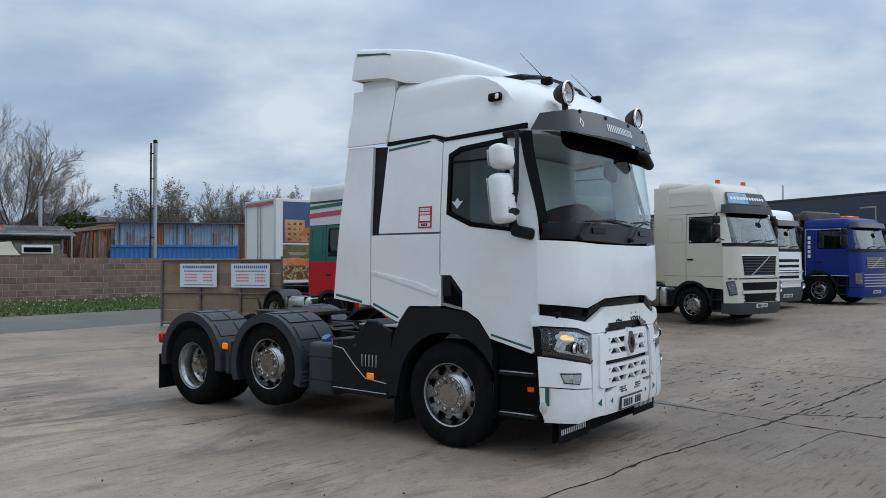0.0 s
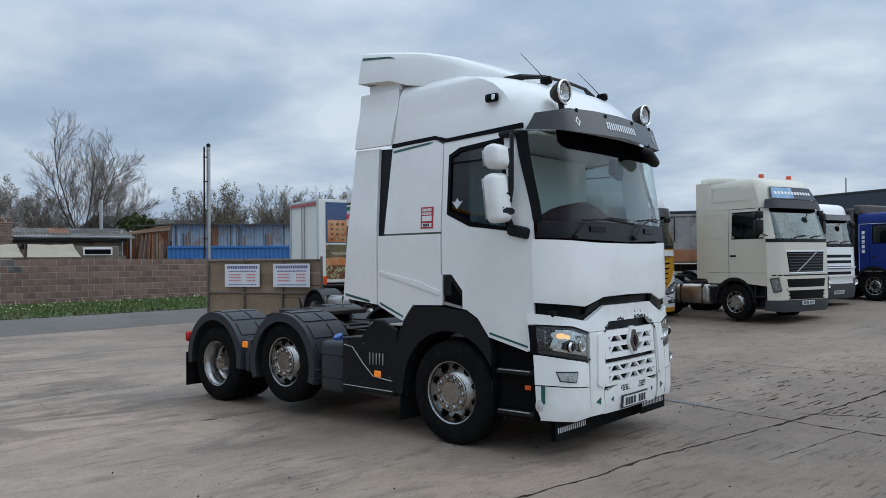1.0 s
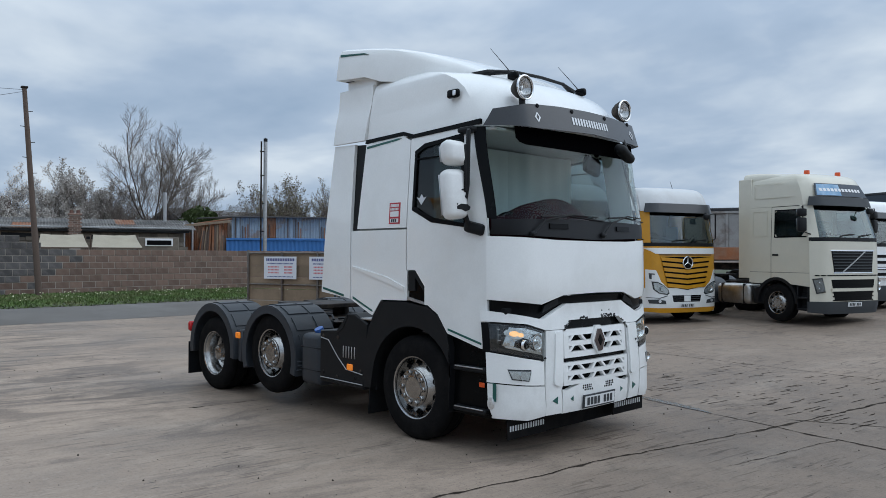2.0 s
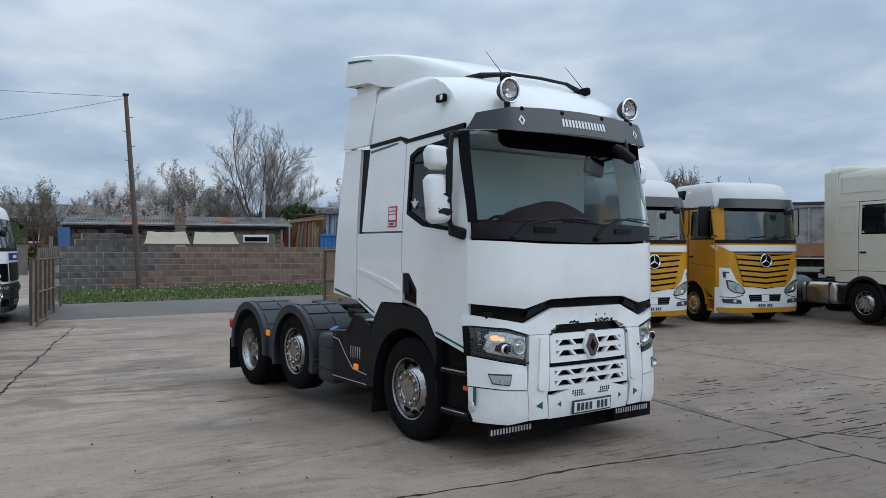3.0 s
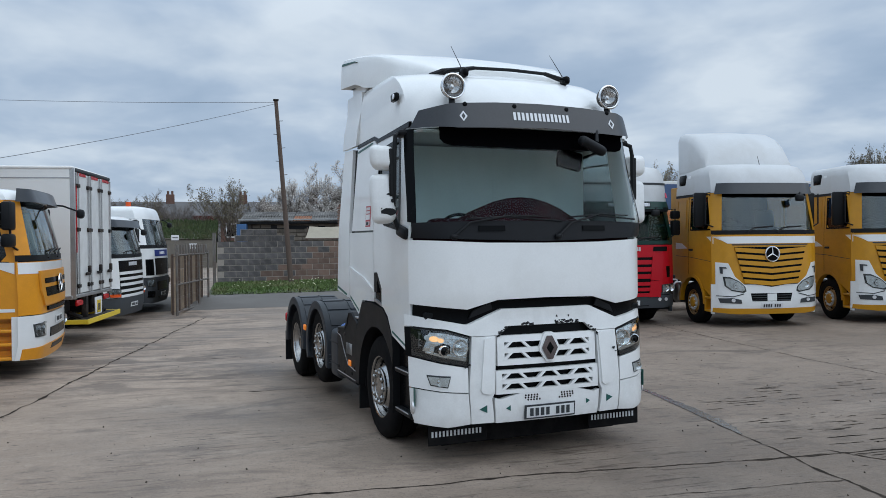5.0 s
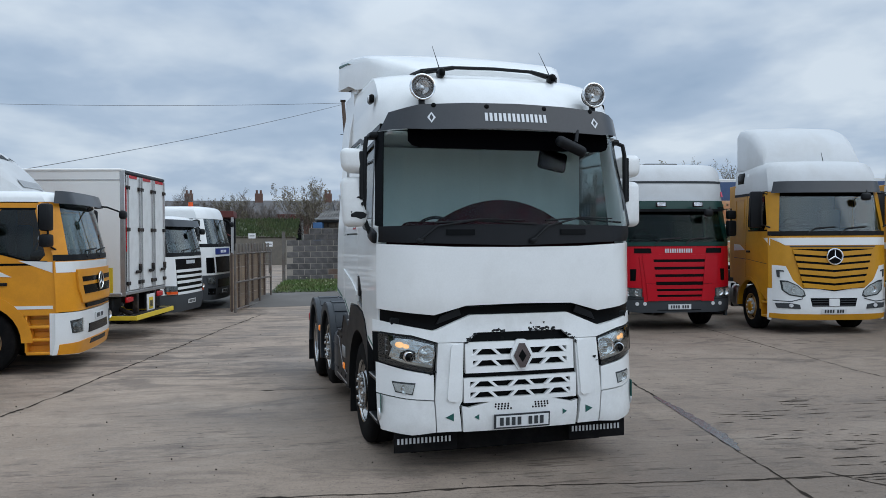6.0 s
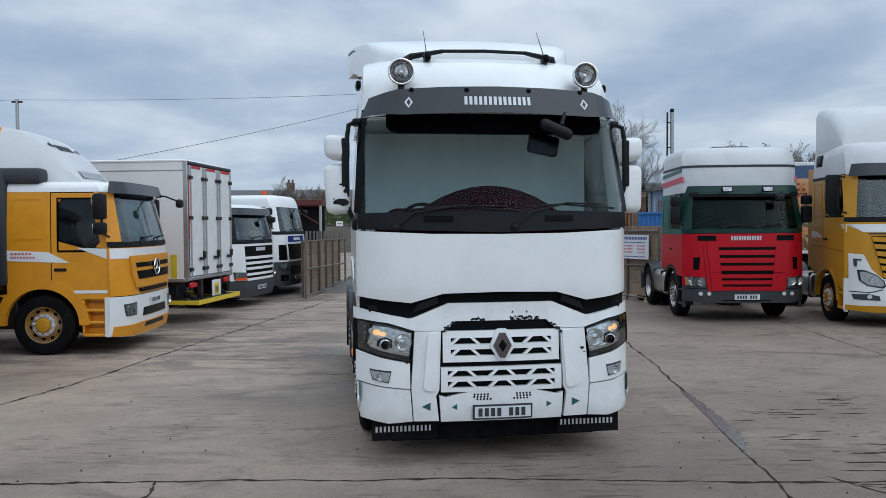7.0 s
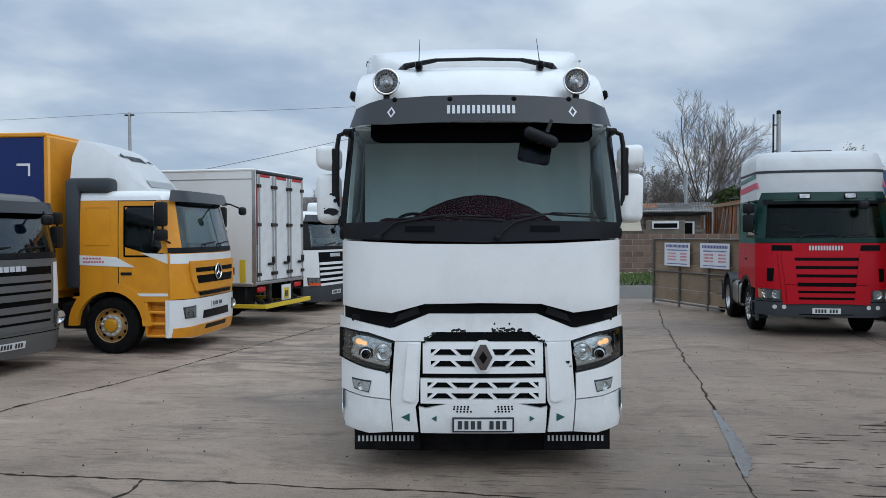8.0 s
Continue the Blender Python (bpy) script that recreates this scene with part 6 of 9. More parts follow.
            bm.transform(Matrix.Translation(shade(s * u, 3.262, 0.0)) @ Matrix.Rotation(radians(90), 4, "Z"))
            part("stud", bm, "gloss_black", vis)
        # spot lamp
        spot = part("spot_lamp", tube(bmesh.new(), [(-0.27, s * 0.84, 3.26), (-0.28, s * 0.84, 3.34)], 0.03, 10), "black", T, "round chrome-rimmed spot lamp")
        bm = bmesh.new()
        lathe(bm, [(0.0, 0.14), (0.05, 0.125), (0.09, 0.075), (0.112, 0.02), (0.118, 0.0), (0.112, -0.012), (0.1, 0.0)], 32)
        bm.transform(Matrix.Translation((-0.25, s * 0.84, 3.435)) @ Matrix.Rotation(radians(90), 4, "Z"))
        shell = part("shell", bm, "dark_metal", spot)
        bm = bmesh.new()
        lathe(bm, [(0.1, -0.002), (0.085, 0.03), (0.05, 0.055), (0.024, 0.062), (0.022, 0.02), (0.0, 0.016)], 28)
        bm.transform(Matrix.Translation((-0.25, s * 0.84, 3.435)) @ Matrix.Rotation(radians(90), 4, "Z"))
        part("bowl", bm, "dim_chrome", shell)
        ring_ = tube(bmesh.new(), [(-0.236, s * 0.84 + 0.111 * math.cos(a), 3.435 + 0.111 * math.sin(a)) for a in [6.283 * k / 28 for k in range(29)]], 0.011, 8)
        part("rim", ring_, "chrome", shell, "chrome rim")
        bm = bmesh.new()
        lathe(bm, [(0.104, -0.004), (0.06, -0.018), (0.0, -0.022)], 28)
        bm.transform(Matrix.Translation((-0.25, s * 0.84, 3.435)) @ Matrix.Rotation(radians(90), 4, "Z"))
        part("glass", bm, "clear", shell)
        # aerial
        ar = part("aerial", bx((-0.62, s * 0.565, 3.65), (0.13, 0.07, 0.09), 0.03, None, 2), "gloss_black", T, "whip aerial leaning back from a black foot")
        part("whip", tube(bmesh.new(), [(-0.66, s * 0.565, 3.69), (-0.73, s * 0.565, 3.77), (-0.93, s * 0.565, 3.98)], 0.006, 5, 0.0025), "black", ar)
        # roof side lamp
        bm = bx((-0.83, s * 1.2, 3.41), (0.15, 0.05, 0.085), 0.03, None, 2)
        sl = part("roof_side_lamp", bm, "gloss_black", T)
        part("lens", bx((-0.795, s * 1.228, 3.41), (0.04, 0.012, 0.05), 0.005), "reflector", sl)
    bar = [(-0.85, -0.72, 3.66), (-0.78, -0.66, 3.7), (-0.74, -0.4, 3.735), (-0.72, 0, 3.74), (-0.74, 0.4, 3.735), (-0.78, 0.66, 3.7), (-0.85, 0.72, 3.66)]
    part("roof_bar", tube(bmesh.new(), bar, 0.017, 8), "black", T, "black roof light bar")
    for s in (-1, 1):
        part("bar_fairing", tube(bmesh.new(), [(-1.0, s * 0.75, 3.68), (-0.84, s * 0.7, 3.7), (-0.74, s * 0.4, 3.735)], 0.04, 8, 0.02), "black", T)
    fm = part("front_mirror", tube(bmesh.new(), [(-0.1, 0.6, 3.07), (-0.02, 0.55, 2.95)], 0.018, 8), "black", T, "kerb mirror hanging below the visor")
    part("housing", bx((-0.02, 0.5, 2.915), (0.13, 0.31, 0.1), 0.045, Euler((radians(-22), radians(20), 0)).to_matrix(), 3), "black", fm)
    # cab sides
    for s in (-1, 1):
        side = flank(s)
        arch_out = [(-2.06, 1.08), (-1.98, 1.22), (-1.86, 1.37), (-1.5, 1.385), (-1.14, 1.35), (-1.0, 1.27), (-0.87, 1.105)]
        door_main = [(-1.455, 2.13), (-0.62, 2.07), (edge(2.05) - 0.012, 2.05), (edge(1.5) - 0.012, 1.5), (edge(1.06) - 0.012, 1.06), (-0.42, 1.0), (-0.87, 1.112), (-1.0, 1.285), (-1.14, 1.365), (-1.19, 1.37), (-1.19, 1.55), (-1.33, 1.71), (-1.455, 1.71)]
        door = part("door", skin([door_main, [(-1.455, 2.13), (-1.455, 3.035), (-1.37, 3.06), (-1.375, 2.33), (-1.1, 2.205), (-0.63, 2.14), (-0.62, 2.07)],
                                  [(-1.37, 3.06), (-0.76, 3.07), (-0.76, 3.0), (-1.25, 2.955), (-1.37, 2.9)], [(-0.76, 3.07), (edge(3.06) - 0.006, 3.06), (edge(2.55) - 0.008, 2.55), (edge(2.05) - 0.012, 2.05), (-0.62, 2.07), (-0.64, 2.16)]], side, 0.12, 0.03, 0.003), "white", T, "white cab door")
        part("window_frame", skin([[(-1.372, 2.9), (-1.25, 2.965), (-0.75, 3.015), (-0.64, 2.17), (-0.66, 2.14), (-1.1, 2.2), (-1.378, 2.33)]], side, 0.1, 0.01, -0.012), "side_glass", door, "tinted door window")
        frame_polys = [[(-1.39, 2.31), (-1.1, 2.18), (-0.62, 2.12), (-0.62, 2.155), (-1.1, 2.23), (-1.355, 2.345)], [(-1.39, 2.31), (-1.355, 2.345), (-1.35, 2.885), (-1.385, 2.91)], [(-1.385, 2.91), (-1.35, 2.88), (-1.24, 2.93), (-0.74, 2.98), (-0.735, 3.02), (-1.25, 2.975)], rect(-1.36, 2.82, -0.72, 2.835), [(-0.76, 3.02), (-0.71, 3.02), (-0.6, 2.12), (-0.65, 2.12)]]
        part("seal", skin(frame_polys, side, 0.3, 0.012, 0.006), "gloss_black", door)
        part("sticker", skin([[(-1.34, 2.44), (-1.27, 2.36), (-1.2, 2.44), (-1.24, 2.43), (-1.27, 2.47), (-1.3, 2.43)]], side, 9, 0.002, -0.008), "bars_silver", door)
        part("door_handle_recess", skin([[(-1.43, 1.70), (-1.335, 1.70), (-1.2, 1.545), (-1.2, 1.385), (-1.43, 1.425)]], side, 0.1, 0.02, -0.012), "gloss_black", T)
        part("side_vent", skin([[(-1.43, 1.70), (-1.335, 1.70), (-1.2, 1.545), (-1.2, 1.5), (-1.33, 1.64), (-1.33, 1.5), (-1.43, 1.5)]], side, 0.1, 0.02, 0.004), "black", T)
        part("vent_trim", skin([[(-1.44, 1.44), (-1.2, 1.395), (-1.2, 1.37), (-1.44, 1.41)]], side, 0.1, 0.02, 0.006), "zinc", T)
        part("sleeper_panel", skin([[(-2.27, 2.14), (-1.47, 2.14), (-1.465, 3.03), (-1.58, 3.085), (-2.185, 3.06)]], side, 0.12, 0.03, 0.003), "white", T)
        part("lower_side", skin([[(-2.37, 2.12), (-1.47, 2.12), (-1.47, 1.71), (-1.45, 1.70), (-1.45, 1.4), (-1.86, 1.39), (-2.0, 1.22), (-2.05, 1.235), (-2.37, 1.375)]], side, 0.12, 0.03, 0.003), "white", T)
        part("swage", skin([[(-2.35, 1.72), (-2.33, 1.74), (-1.75, 1.63), (-1.49, 1.54), (-1.49, 1.5), (-1.8, 1.58)]], side, 0.12, 0.03, 0.016), "white", T)
        part("side_lining", skin([[(-2.36, 1.4), (-1.86, 1.42), (-1.44, 1.44), (-1.44, 3.1), (-2.2, 3.08), (-2.36, 2.2)]], side, 0.3, 0.01, -0.034), "interior_grey", T)
        part("door_lining", skin([[(-1.44, 2.1), (-0.52, 2.04), (-0.4, 1.5), (-0.45, 1.15), (-0.86, 1.2), (-1.44, 1.5)]], side, 0.3, 0.01, -0.034), "interior_grey", door)
        part("belt_line", skin([[(-2.2, 3.065), (-1.58, 3.09), (-1.42, 3.045), (-0.5, 3.085), (-0.5, 3.135), (-1.42, 3.085), (-1.58, 3.13), (-2.19, 3.105)]], side, 0.2, 0.03, 0.01), "gloss_black", T)
        part("pinstripe", skin([[(-2.17, 3.005), (-1.66, 3.05), (-1.6, 3.065), (-1.66, 3.07), (-2.17, 3.03)]], side, 0.2, 0.003, 0.006), "green", T)
        part("pinstripe", skin([[(-0.86, 1.14), (-0.42, 1.035), (-0.42, 1.055), (-0.86, 1.16)]], side, 0.2, 0.003, 0.006), "green", T)
        part("pinstripe", skin([[(-2.34, 1.385), (-2.0, 1.255), (-2.0, 1.275), (-2.34, 1.41)]], side, 0.2, 0.003, 0.006), "green", T)
        part("side_deflector_slot", skin([[(-2.385, 3.07), (-2.19, 3.06), (-2.275, 2.13), (-2.385, 2.12)]], side, 0.2, 0.02, -0.03), "black", T, "black gap between cab and wind deflector")
        part("upper_deflector", skin([[(-2.7, 3.7), (-2.755, 3.1), (-2.195, 3.1), (-2.145, 3.4), (-2.112, 3.62), (-2.12, 3.7)]], side, 0.12, 0.04, 0.03), "white", T, "white side wind deflector")
        low_def = part("lower_deflector", skin([[(-2.755, 3.085), (-2.92, 1.44), (-2.39, 1.38), (-2.39, 3.075)]], side, 0.15, 0.04, 0.004), "white", T, "white side wind deflector")
        part("pinstripe", skin([[(-2.885, 1.47), (-2.5, 1.4), (-2.5, 1.425), (-2.885, 1.495)]], side, 0.2, 0.003, 0.008), "green", low_def)
        # wheel arch, steps
        inner = arc(-1.38, 0.53, 0.615, 172, 24)
        part("wheel_arch", skin([arch_out + [(-0.83, 0.98), (-0.84, 0.36)] + inner[::-1] + [(-2.02, 0.45), (-2.13, 0.45), (-2.1, 0.9)]], side, 0.4, 0.1, 0.012), "black", T, "black plastic wheel arch")
        part("arch_liner", prism(bmesh.new(), arc(-1.38, 0.53, 0.66, 190, -10) + arc(-1.38, 0.53, 0.63, -10, 190), 1, s * 0.75, s * 1.17), "black", T)
        step = part("step_box", skin([[(-0.84, 0.36), (-0.36, 0.36), (-0.35, 1.04), (-0.42, 0.99), (-0.85, 1.1)]], side, 0.3, 0.3, -0.06), "gloss_black", T, "black cab steps with bright edge strips")
        for z in (0.8, 0.42):
            part("tread", bx((-0.58, s * 1.17, z), (0.42, 0.14, 0.05), 0.012), "black", step)
            part("edge_strip", bx((-0.58, s * 1.243, z + 0.018), (0.36, 0.01, 0.012), 0.003), "zinc", step)
        part("side_reflector", bx((-0.46, s * 1.185, 0.66), (0.07, 0.01, 0.045), 0.004), "orange", step)
        part("corner_stripe", skin([[(-0.335, 0.54), (-0.24, 0.54), (-0.24, 0.7), (-0.34, 0.71)]], side, 9, 0.003, 0.022 - 0.02), "green", T)
        bm = bmesh.new()
        lathe(bm, [(0.0, -0.02), (0.05, -0.016), (0.055, 0.0), (0.0, 0.0)], 16)
        bm.transform(Matrix.Translation((-0.3, s * 1.235, 0.52)) @ Matrix.Diagonal((0.7, 1, 1.1, 1)) @ (Matrix() if s < 0 else Matrix.Rotation(math.pi, 4, "Z")))
        part("side_marker", bm, "reflector", T)
        # mirrors
        mir = part("mirror_arm", tube(bmesh.new(), [(-0.66, s * 1.14, 3.03), (-0.58, s * 1.24, 3.035), (-0.53, s * 1.3, 3.0), (-0.52, s * 1.315, 2.9), (-0.525, s * 1.32, 2.5), (-0.57, s * 1.32, 2.28), (-0.55, s * 1.27, 2.13)], 0.022, 8), "black", T, "black mirror arm")
        part("arm_cover", bx((-0.62, s * 1.2, 3.035), (0.2, 0.14, 0.06), 0.03, None, 2), "black", mir)
        part("arm_foot", bx((-0.5, s * 1.25, 2.11), (0.24, 0.07, 0.11), 0.035, Euler((0, radians(12), 0)).to_matrix(), 2), "black", mir)
        part("arm_strip", bx((-0.522, s * 1.345, 2.66), (0.02, 0.045, 0.44), 0.01), "black", mir)
        for zc, hh, ww, deep, nm in ((2.8, 0.225, 0.24, 0.2, "wide_angle_mirror"), (2.42, 0.46, 0.235, 0.19, "main_mirror")):
            lean = Euler((radians(s * -3), radians(-4), radians(s * 14))).to_matrix()
            bm = bx((0, 0, 0), (deep, ww, hh), 0.065, None, 4)
            for v in bm.verts:
                # narrower at the back and towards the foot, like a moulded shell
                v.co.y *= 1 - 0.12 * (v.co.x < 0) - 0.1 * max(0.0, -v.co.z / hh)
                v.co.z += 0.03 * (v.co.y * s / ww) * (hh < 0.3)
            bm.transform(Matrix.Translation((-0.63, s * 1.4, zc)) @ lean.to_4x4())
            hs = part(nm, bm, "white_worn", T, "white mirror housing with scuffed edge")
            part("glass", bx((-0.63 - deep / 2 - 0.002, s * 1.39, zc), (0.006, ww - 0.09, hh - 0.08), 0.002, lean), "mirror", hs)
            if hh > 0.3 and s < 0:
                for k, (py, pz, a, b) in enumerate(((0.05, -0.13, 0.075, 0.04), (0.085, -0.03, 0.018, 0.02), (0.05, 0.03, 0.016, 0.011), (-0.02, -0.1, 0.008, 0.008), (0.09, 0.06, 0.014, 0.02))):
                    rr = random.Random(30 + k)
                    pts = [(py + a * rr.uniform(0.65, 1.1) * math.cos(q), pz + b * rr.uniform(0.6, 1.1) * math.sin(q)) for q in (6.283 * m / 9 for m in range(9))]
                    bm = prism(bmesh.new(), pts, 0, deep / 2 - 0.012, deep / 2 + 0.003)
                    bm.transform(Matrix.Translation((-0.63, s * 1.4, zc)) @ lean.to_4x4())
                    part("scuff", bm, "black", hs)
    # driver's-side label
    side = flank(-1)
    lab = part("warranty_label", skin([rect(-1.74, 2.18, -1.57, 2.4)], side, 9, 0.003, 0.006), "red_label", T, "red and white label")
    each_bar(lab, [rect(-1.72, 2.255, -1.59, 2.31), rect(-1.72, 2.195, -1.59, 2.235)], side, "label_white", 0.009, "label_panel")
    each_bar(lab, bars(-1.72, 2.355, -1.59, 2.385, 7) + bars(-1.72, 2.32, -1.59, 2.345, 6), side, "label_white", 0.009)
    each_bar(lab, bars(-1.7, 2.2, -1.61, 2.23, 3), side, "bars", 0.012)
    # cab interior
    part("cab_floor", bx((-1.15, 0, 1.35), (1.9, 2.3, 0.06), 0.01), "interior", T)
    part("cab_rear_wall", bx((-2.1, 0, 2.2), (0.06, 2.26, 1.75), 0.02), "lining_pale", T)
    part("headlining", bx((-1.25, 0, 3.04), (1.75, 2.26, 0.03), 0.01), "lining_pale", T)
    dash = bmesh.new()
    secs = []
    for i in range(15):
        l = -1.05 + 2.1 * i / 14
        h = 2.13 + 0.32 * max(0.0, 1 - (l / 0.78) ** 2)
        f0 = nose(2.15) - bow(l) - 0.08
        secs.append([(f0, l, 1.9), (f0, l, 2.12), (f0 - 0.12, l, 2.16), (f0 - 0.4, l, h), (f0 - 0.62, l, h - 0.03), (f0 - 0.7, l, 1.8)])
    part("dashboard", loft(dash, secs), "dash_red", T, "dark maroon dashboard")
    part("binnacle", bx((-0.62, -0.72, 2.12), (0.3, 0.5, 0.24), 0.1, None, 3), "dash_red", T)
    for l in (-0.62, 0.62):
        st = part("seat", bx((-1.25, l, 1.75), (0.5, 0.52, 0.2), 0.06, None, 2), "interior_grey", T)
        part("seat_back", bx((-1.32, l, 2.1), (0.14, 0.5, 0.62), 0.06, None, 2), "interior_grey", st)
    bm = bmesh.new()
    tube(bm, [(-0.72 + 0.09 * math.cos(a), -0.62 + 0.22 * math.sin(a), 2.08 + 0.2 * math.cos(a)) for a in [6.283 * i / 24 for i in range(25)]], 0.016, 8)
    part("steering_wheel", bm, "gloss_black", T)
    curtain = bmesh.new()
    for s in (-1, 1):
        cols = [[curtain.verts.new((-1.18 + 0.008 * math.sin(i * 1.1), s * (1.13 * i / 24), z)) for z in (1.5, 3.0)] for i in range(25)]
        for a, b in zip(cols, cols[1:]):
            curtain.faces.new((a[0], b[0], b[1], a[1]))
    part("sleeper_curtain", curtain, "curtain_pale", T, "drawn pale grey sleeper curtain")
    part("bunk", bx((-1.9, 0, 2.0), (0.36, 2.2, 0.3), 0.05, None, 2), "interior_grey", T)
    # chassis
    for s in (-1, 1):
        part("chassis_rail", bx((-3.55, s * 0.4, 0.86), (5.1, 0.08, 0.27), 0.01), "dark_metal", T)
        sk = part("side_skirt", prism(bmesh.new(), [(-2.95, 0.42), (-2.95, 1.0), (-2.62, 1.0), (-2.44, 1.22), (-2.3, 1.22), (-2.08, 1.12), (-2.1, 0.72), (-2.14, 0.41)], 1, s * 0.8, s * 1.24, 0.015), "black", T, "black side skirt with grey pinstripe")
        part("wheel_flap", bx((-2.07, s * 1.02, 0.44), (0.016, 0.4, 0.56), 0.006, Euler((0, radians(4), 0)).to_matrix()), "black", T, "black rubber flap behind the wheel")
        lw = 0.006
        for line in ([(-2.92, 0.92), (-2.78, 0.9), (-2.6, 0.72), (-2.45, 0.6), (-2.16, 0.57)], [(-2.93, 0.47), (-2.16, 0.46)]):
            part("pinstripe", tube(bmesh.new(), [(a, s * 1.243, b) for a, b in line], lw, 5), "zinc", sk)
        part("pinstripe", tube(bmesh.new(), [(a, s * 1.243, b) for a, b in ((-2.62, 0.985), (-2.5, 1.06), (-2.42, 1.2))], 0.004, 5), "black", sk)
        for i in range(5):
            part("louvre", bx((-2.5 + 0.05 * i, s * 1.243, 0.79), (0.014, 0.01, 0.13), 0.003), "zinc", sk)
        part("marker_lamp", bx((-2.38, s * 1.245, 0.63), (0.1, 0.02, 0.07), 0.008), "amber", sk)
        for a, b in ((-2.88, 1.0 - 0.06), (-2.88, 0.53), (-2.62, 0.5), (-2.3, 0.52), (-2.6, 0.94), (-2.2, 0.6)):
            bm = bmesh.new()
            lathe(bm, [(0.0, -0.012), (0.018, -0.01), (0.022, 0.0), (0.0, 0.0)], 10)
            bm.transform(Matrix.Translation((a, s * 1.24, b)) @ (Matrix() if s < 0 else Matrix.Rotation(math.pi, 4, "Z")))
            part("bolt", bm, "dark_metal", sk)
        tank = part("fuel_tank", bx((-3.16, s * 0.98, 0.64), (0.4, 0.5, 0.6), 0.07, None, 3), "fender", T, "dark grey tank with blue cap")
        for z in (0.52, 0.78):
            part("strap", bx((-3.16, s * 0.98, z), (0.41, 0.51, 0.02), 0.01), "black", tank)
        if s < 0:
            part("cap", tube(bmesh.new(), [(-3.2, s * 1.05, 0.93), (-3.2, s * 1.08, 0.99)], 0.055, 12), "blue_cap", tank, "blue filler cap")
        # fenders of the two rear axles
        for cf, cz, nm in ((-4.05, 0.6, "fender"), (-5.5, 0.56, "fender")):
            rad = 0.6
            sweep = (200, -18) if cf > -5 else (188, -8)
            outer, inr = arc(cf, cz, rad + 0.03, *sweep, 22), arc(cf, cz, rad, *sweep, 22)
            fd = part(nm, prism(bmesh.new(), outer + inr[::-1], 1, s * 0.62, s * 1.245, 0.01), "fender", T, "ribbed dark grey plastic mudguard")
            lip, lin = arc(cf, cz, rad + 0.015, *sweep, 22), arc(cf, cz, rad - 0.075, *sweep, 22)
            part("lip", prism(bmesh.new(), lip + lin[::-1], 1, s * 1.225, s * 1.25), "fender", fd)
            for a in (18, 42, 66, 90, 114, 138):
                for y0, y1 in ((0.64, 0.86), (0.89, 1.17)):
                    q = arc(cf, cz, rad + 0.041, a - 9, a + 9, 4)
                    p2 = arc(cf, cz, rad + 0.02, a - 10, a + 10, 4)
                    part("rib", prism(bmesh.new(), q + p2[::-1], 1, s * y0, s * y1), "fender", fd)
            if cf > -5:
                for z in (0.62, 0.67, 0.72):
                    part("groove", bx((cf + 0.62, s * 0.95, z - 0.14), (0.03, 0.56, 0.02), 0.006), "fender", fd)
        part("mud_guard_apron", bx((-4.78, s * 1.0, 0.66), (0.1, 0.44, 0.42), 0.02), "fender", T)
        part("marker_lamp", bx((-4.8, s * 1.235, 0.8), (0.1, 0.03, 0.08), 0.01), "amber", T)
        part("mud_flap", bx((-6.17, s * 0.95, 0.38), (0.012, 0.6, 0.46), 0.004), "black", T, "black rubber mud flap")
        part("tail_lamp", bx((-6.16, s * 1.05, 0.83), (0.08, 0.4, 0.14), 0.02), "red_lens", T)
    wheel(T, -1.38, -1.055, 0.525, "front", 0.525, 0, True)
    wheel(T, -1.38, 1.055, 0.525, "front", 0.525, 0, True)
    for s in (-1, 1):
        wheel(T, -4.05, s * 1.055, 0.63, "front", 0.5, 12, True)
        wheel(T, -5.5, s * 1.06, 0.5, "drive", 0.5, 5, True)
        wheel(T, -5.5, s * 0.72, 0.5, "inner", 0.5)
    for f, z in ((-1.38, 0.5), (-4.05, 0.62), (-5.5, 0.5)):
        part("axle", tube(bmesh.new(), [(f, -0.95, z), (f, 0.95, z)], 0.07, 12), "dark_metal", T)
    for f in (-2.6, -3.3, -3.9, -5.0, -6.05):
        part("cross_member", bx((f, 0, 0.86), (0.1, 0.76, 0.2), 0.01), "dark_metal", T)
    fw = bmesh.new()
    n = 28
    outline = []
    for i in range(n + 1):
        a = radians(25 + 310 * i / n)
        outline.append((-4.75 + 0.46 * math.cos(a + math.pi), 0.44 * math.sin(a + math.pi)))
    outline = arc(-4.7, 0, 0.45, 15, 165, 16) and [(-4.28, -0.42), (-4.28, 0.42), (-4.7, 0.45), (-5.1, 0.42), (-5.32, 0.3), (-5.32, 0.14), (-4.95, 0.05), (-4.95, -0.05), (-5.32, -0.14), (-5.32, -0.3), (-5.1, -0.42), (-4.7, -0.45)]
    prism(fw, outline, 2, 1.13, 1.19, 0.01)
    fifth = part("fifth_wheel", fw, "dark_metal", T, "greasy fifth wheel coupling plate")
    for s in (-1, 1):
        part("pedestal", bx((-4.75, s * 0.4, 1.06), (0.3, 0.1, 0.16), 0.02), "dark_metal", fifth)
        part("ramp", bx((-5.55, s * 0.4, 1.04), (0.6, 0.1, 0.05), 0.01, Euler((0, radians(-16), 0)).to_matrix()), "dark_metal", fifth)
    part("catwalk", bx((-2.62, 0, 1.12), (0.75, 1.5, 0.025), 0.004), "zinc", T, "chequer-plate catwalk")
    part("step_plate", bx((-2.15, -1.02, 1.17), (0.34, 0.42, 0.02), 0.004), "zinc", T)
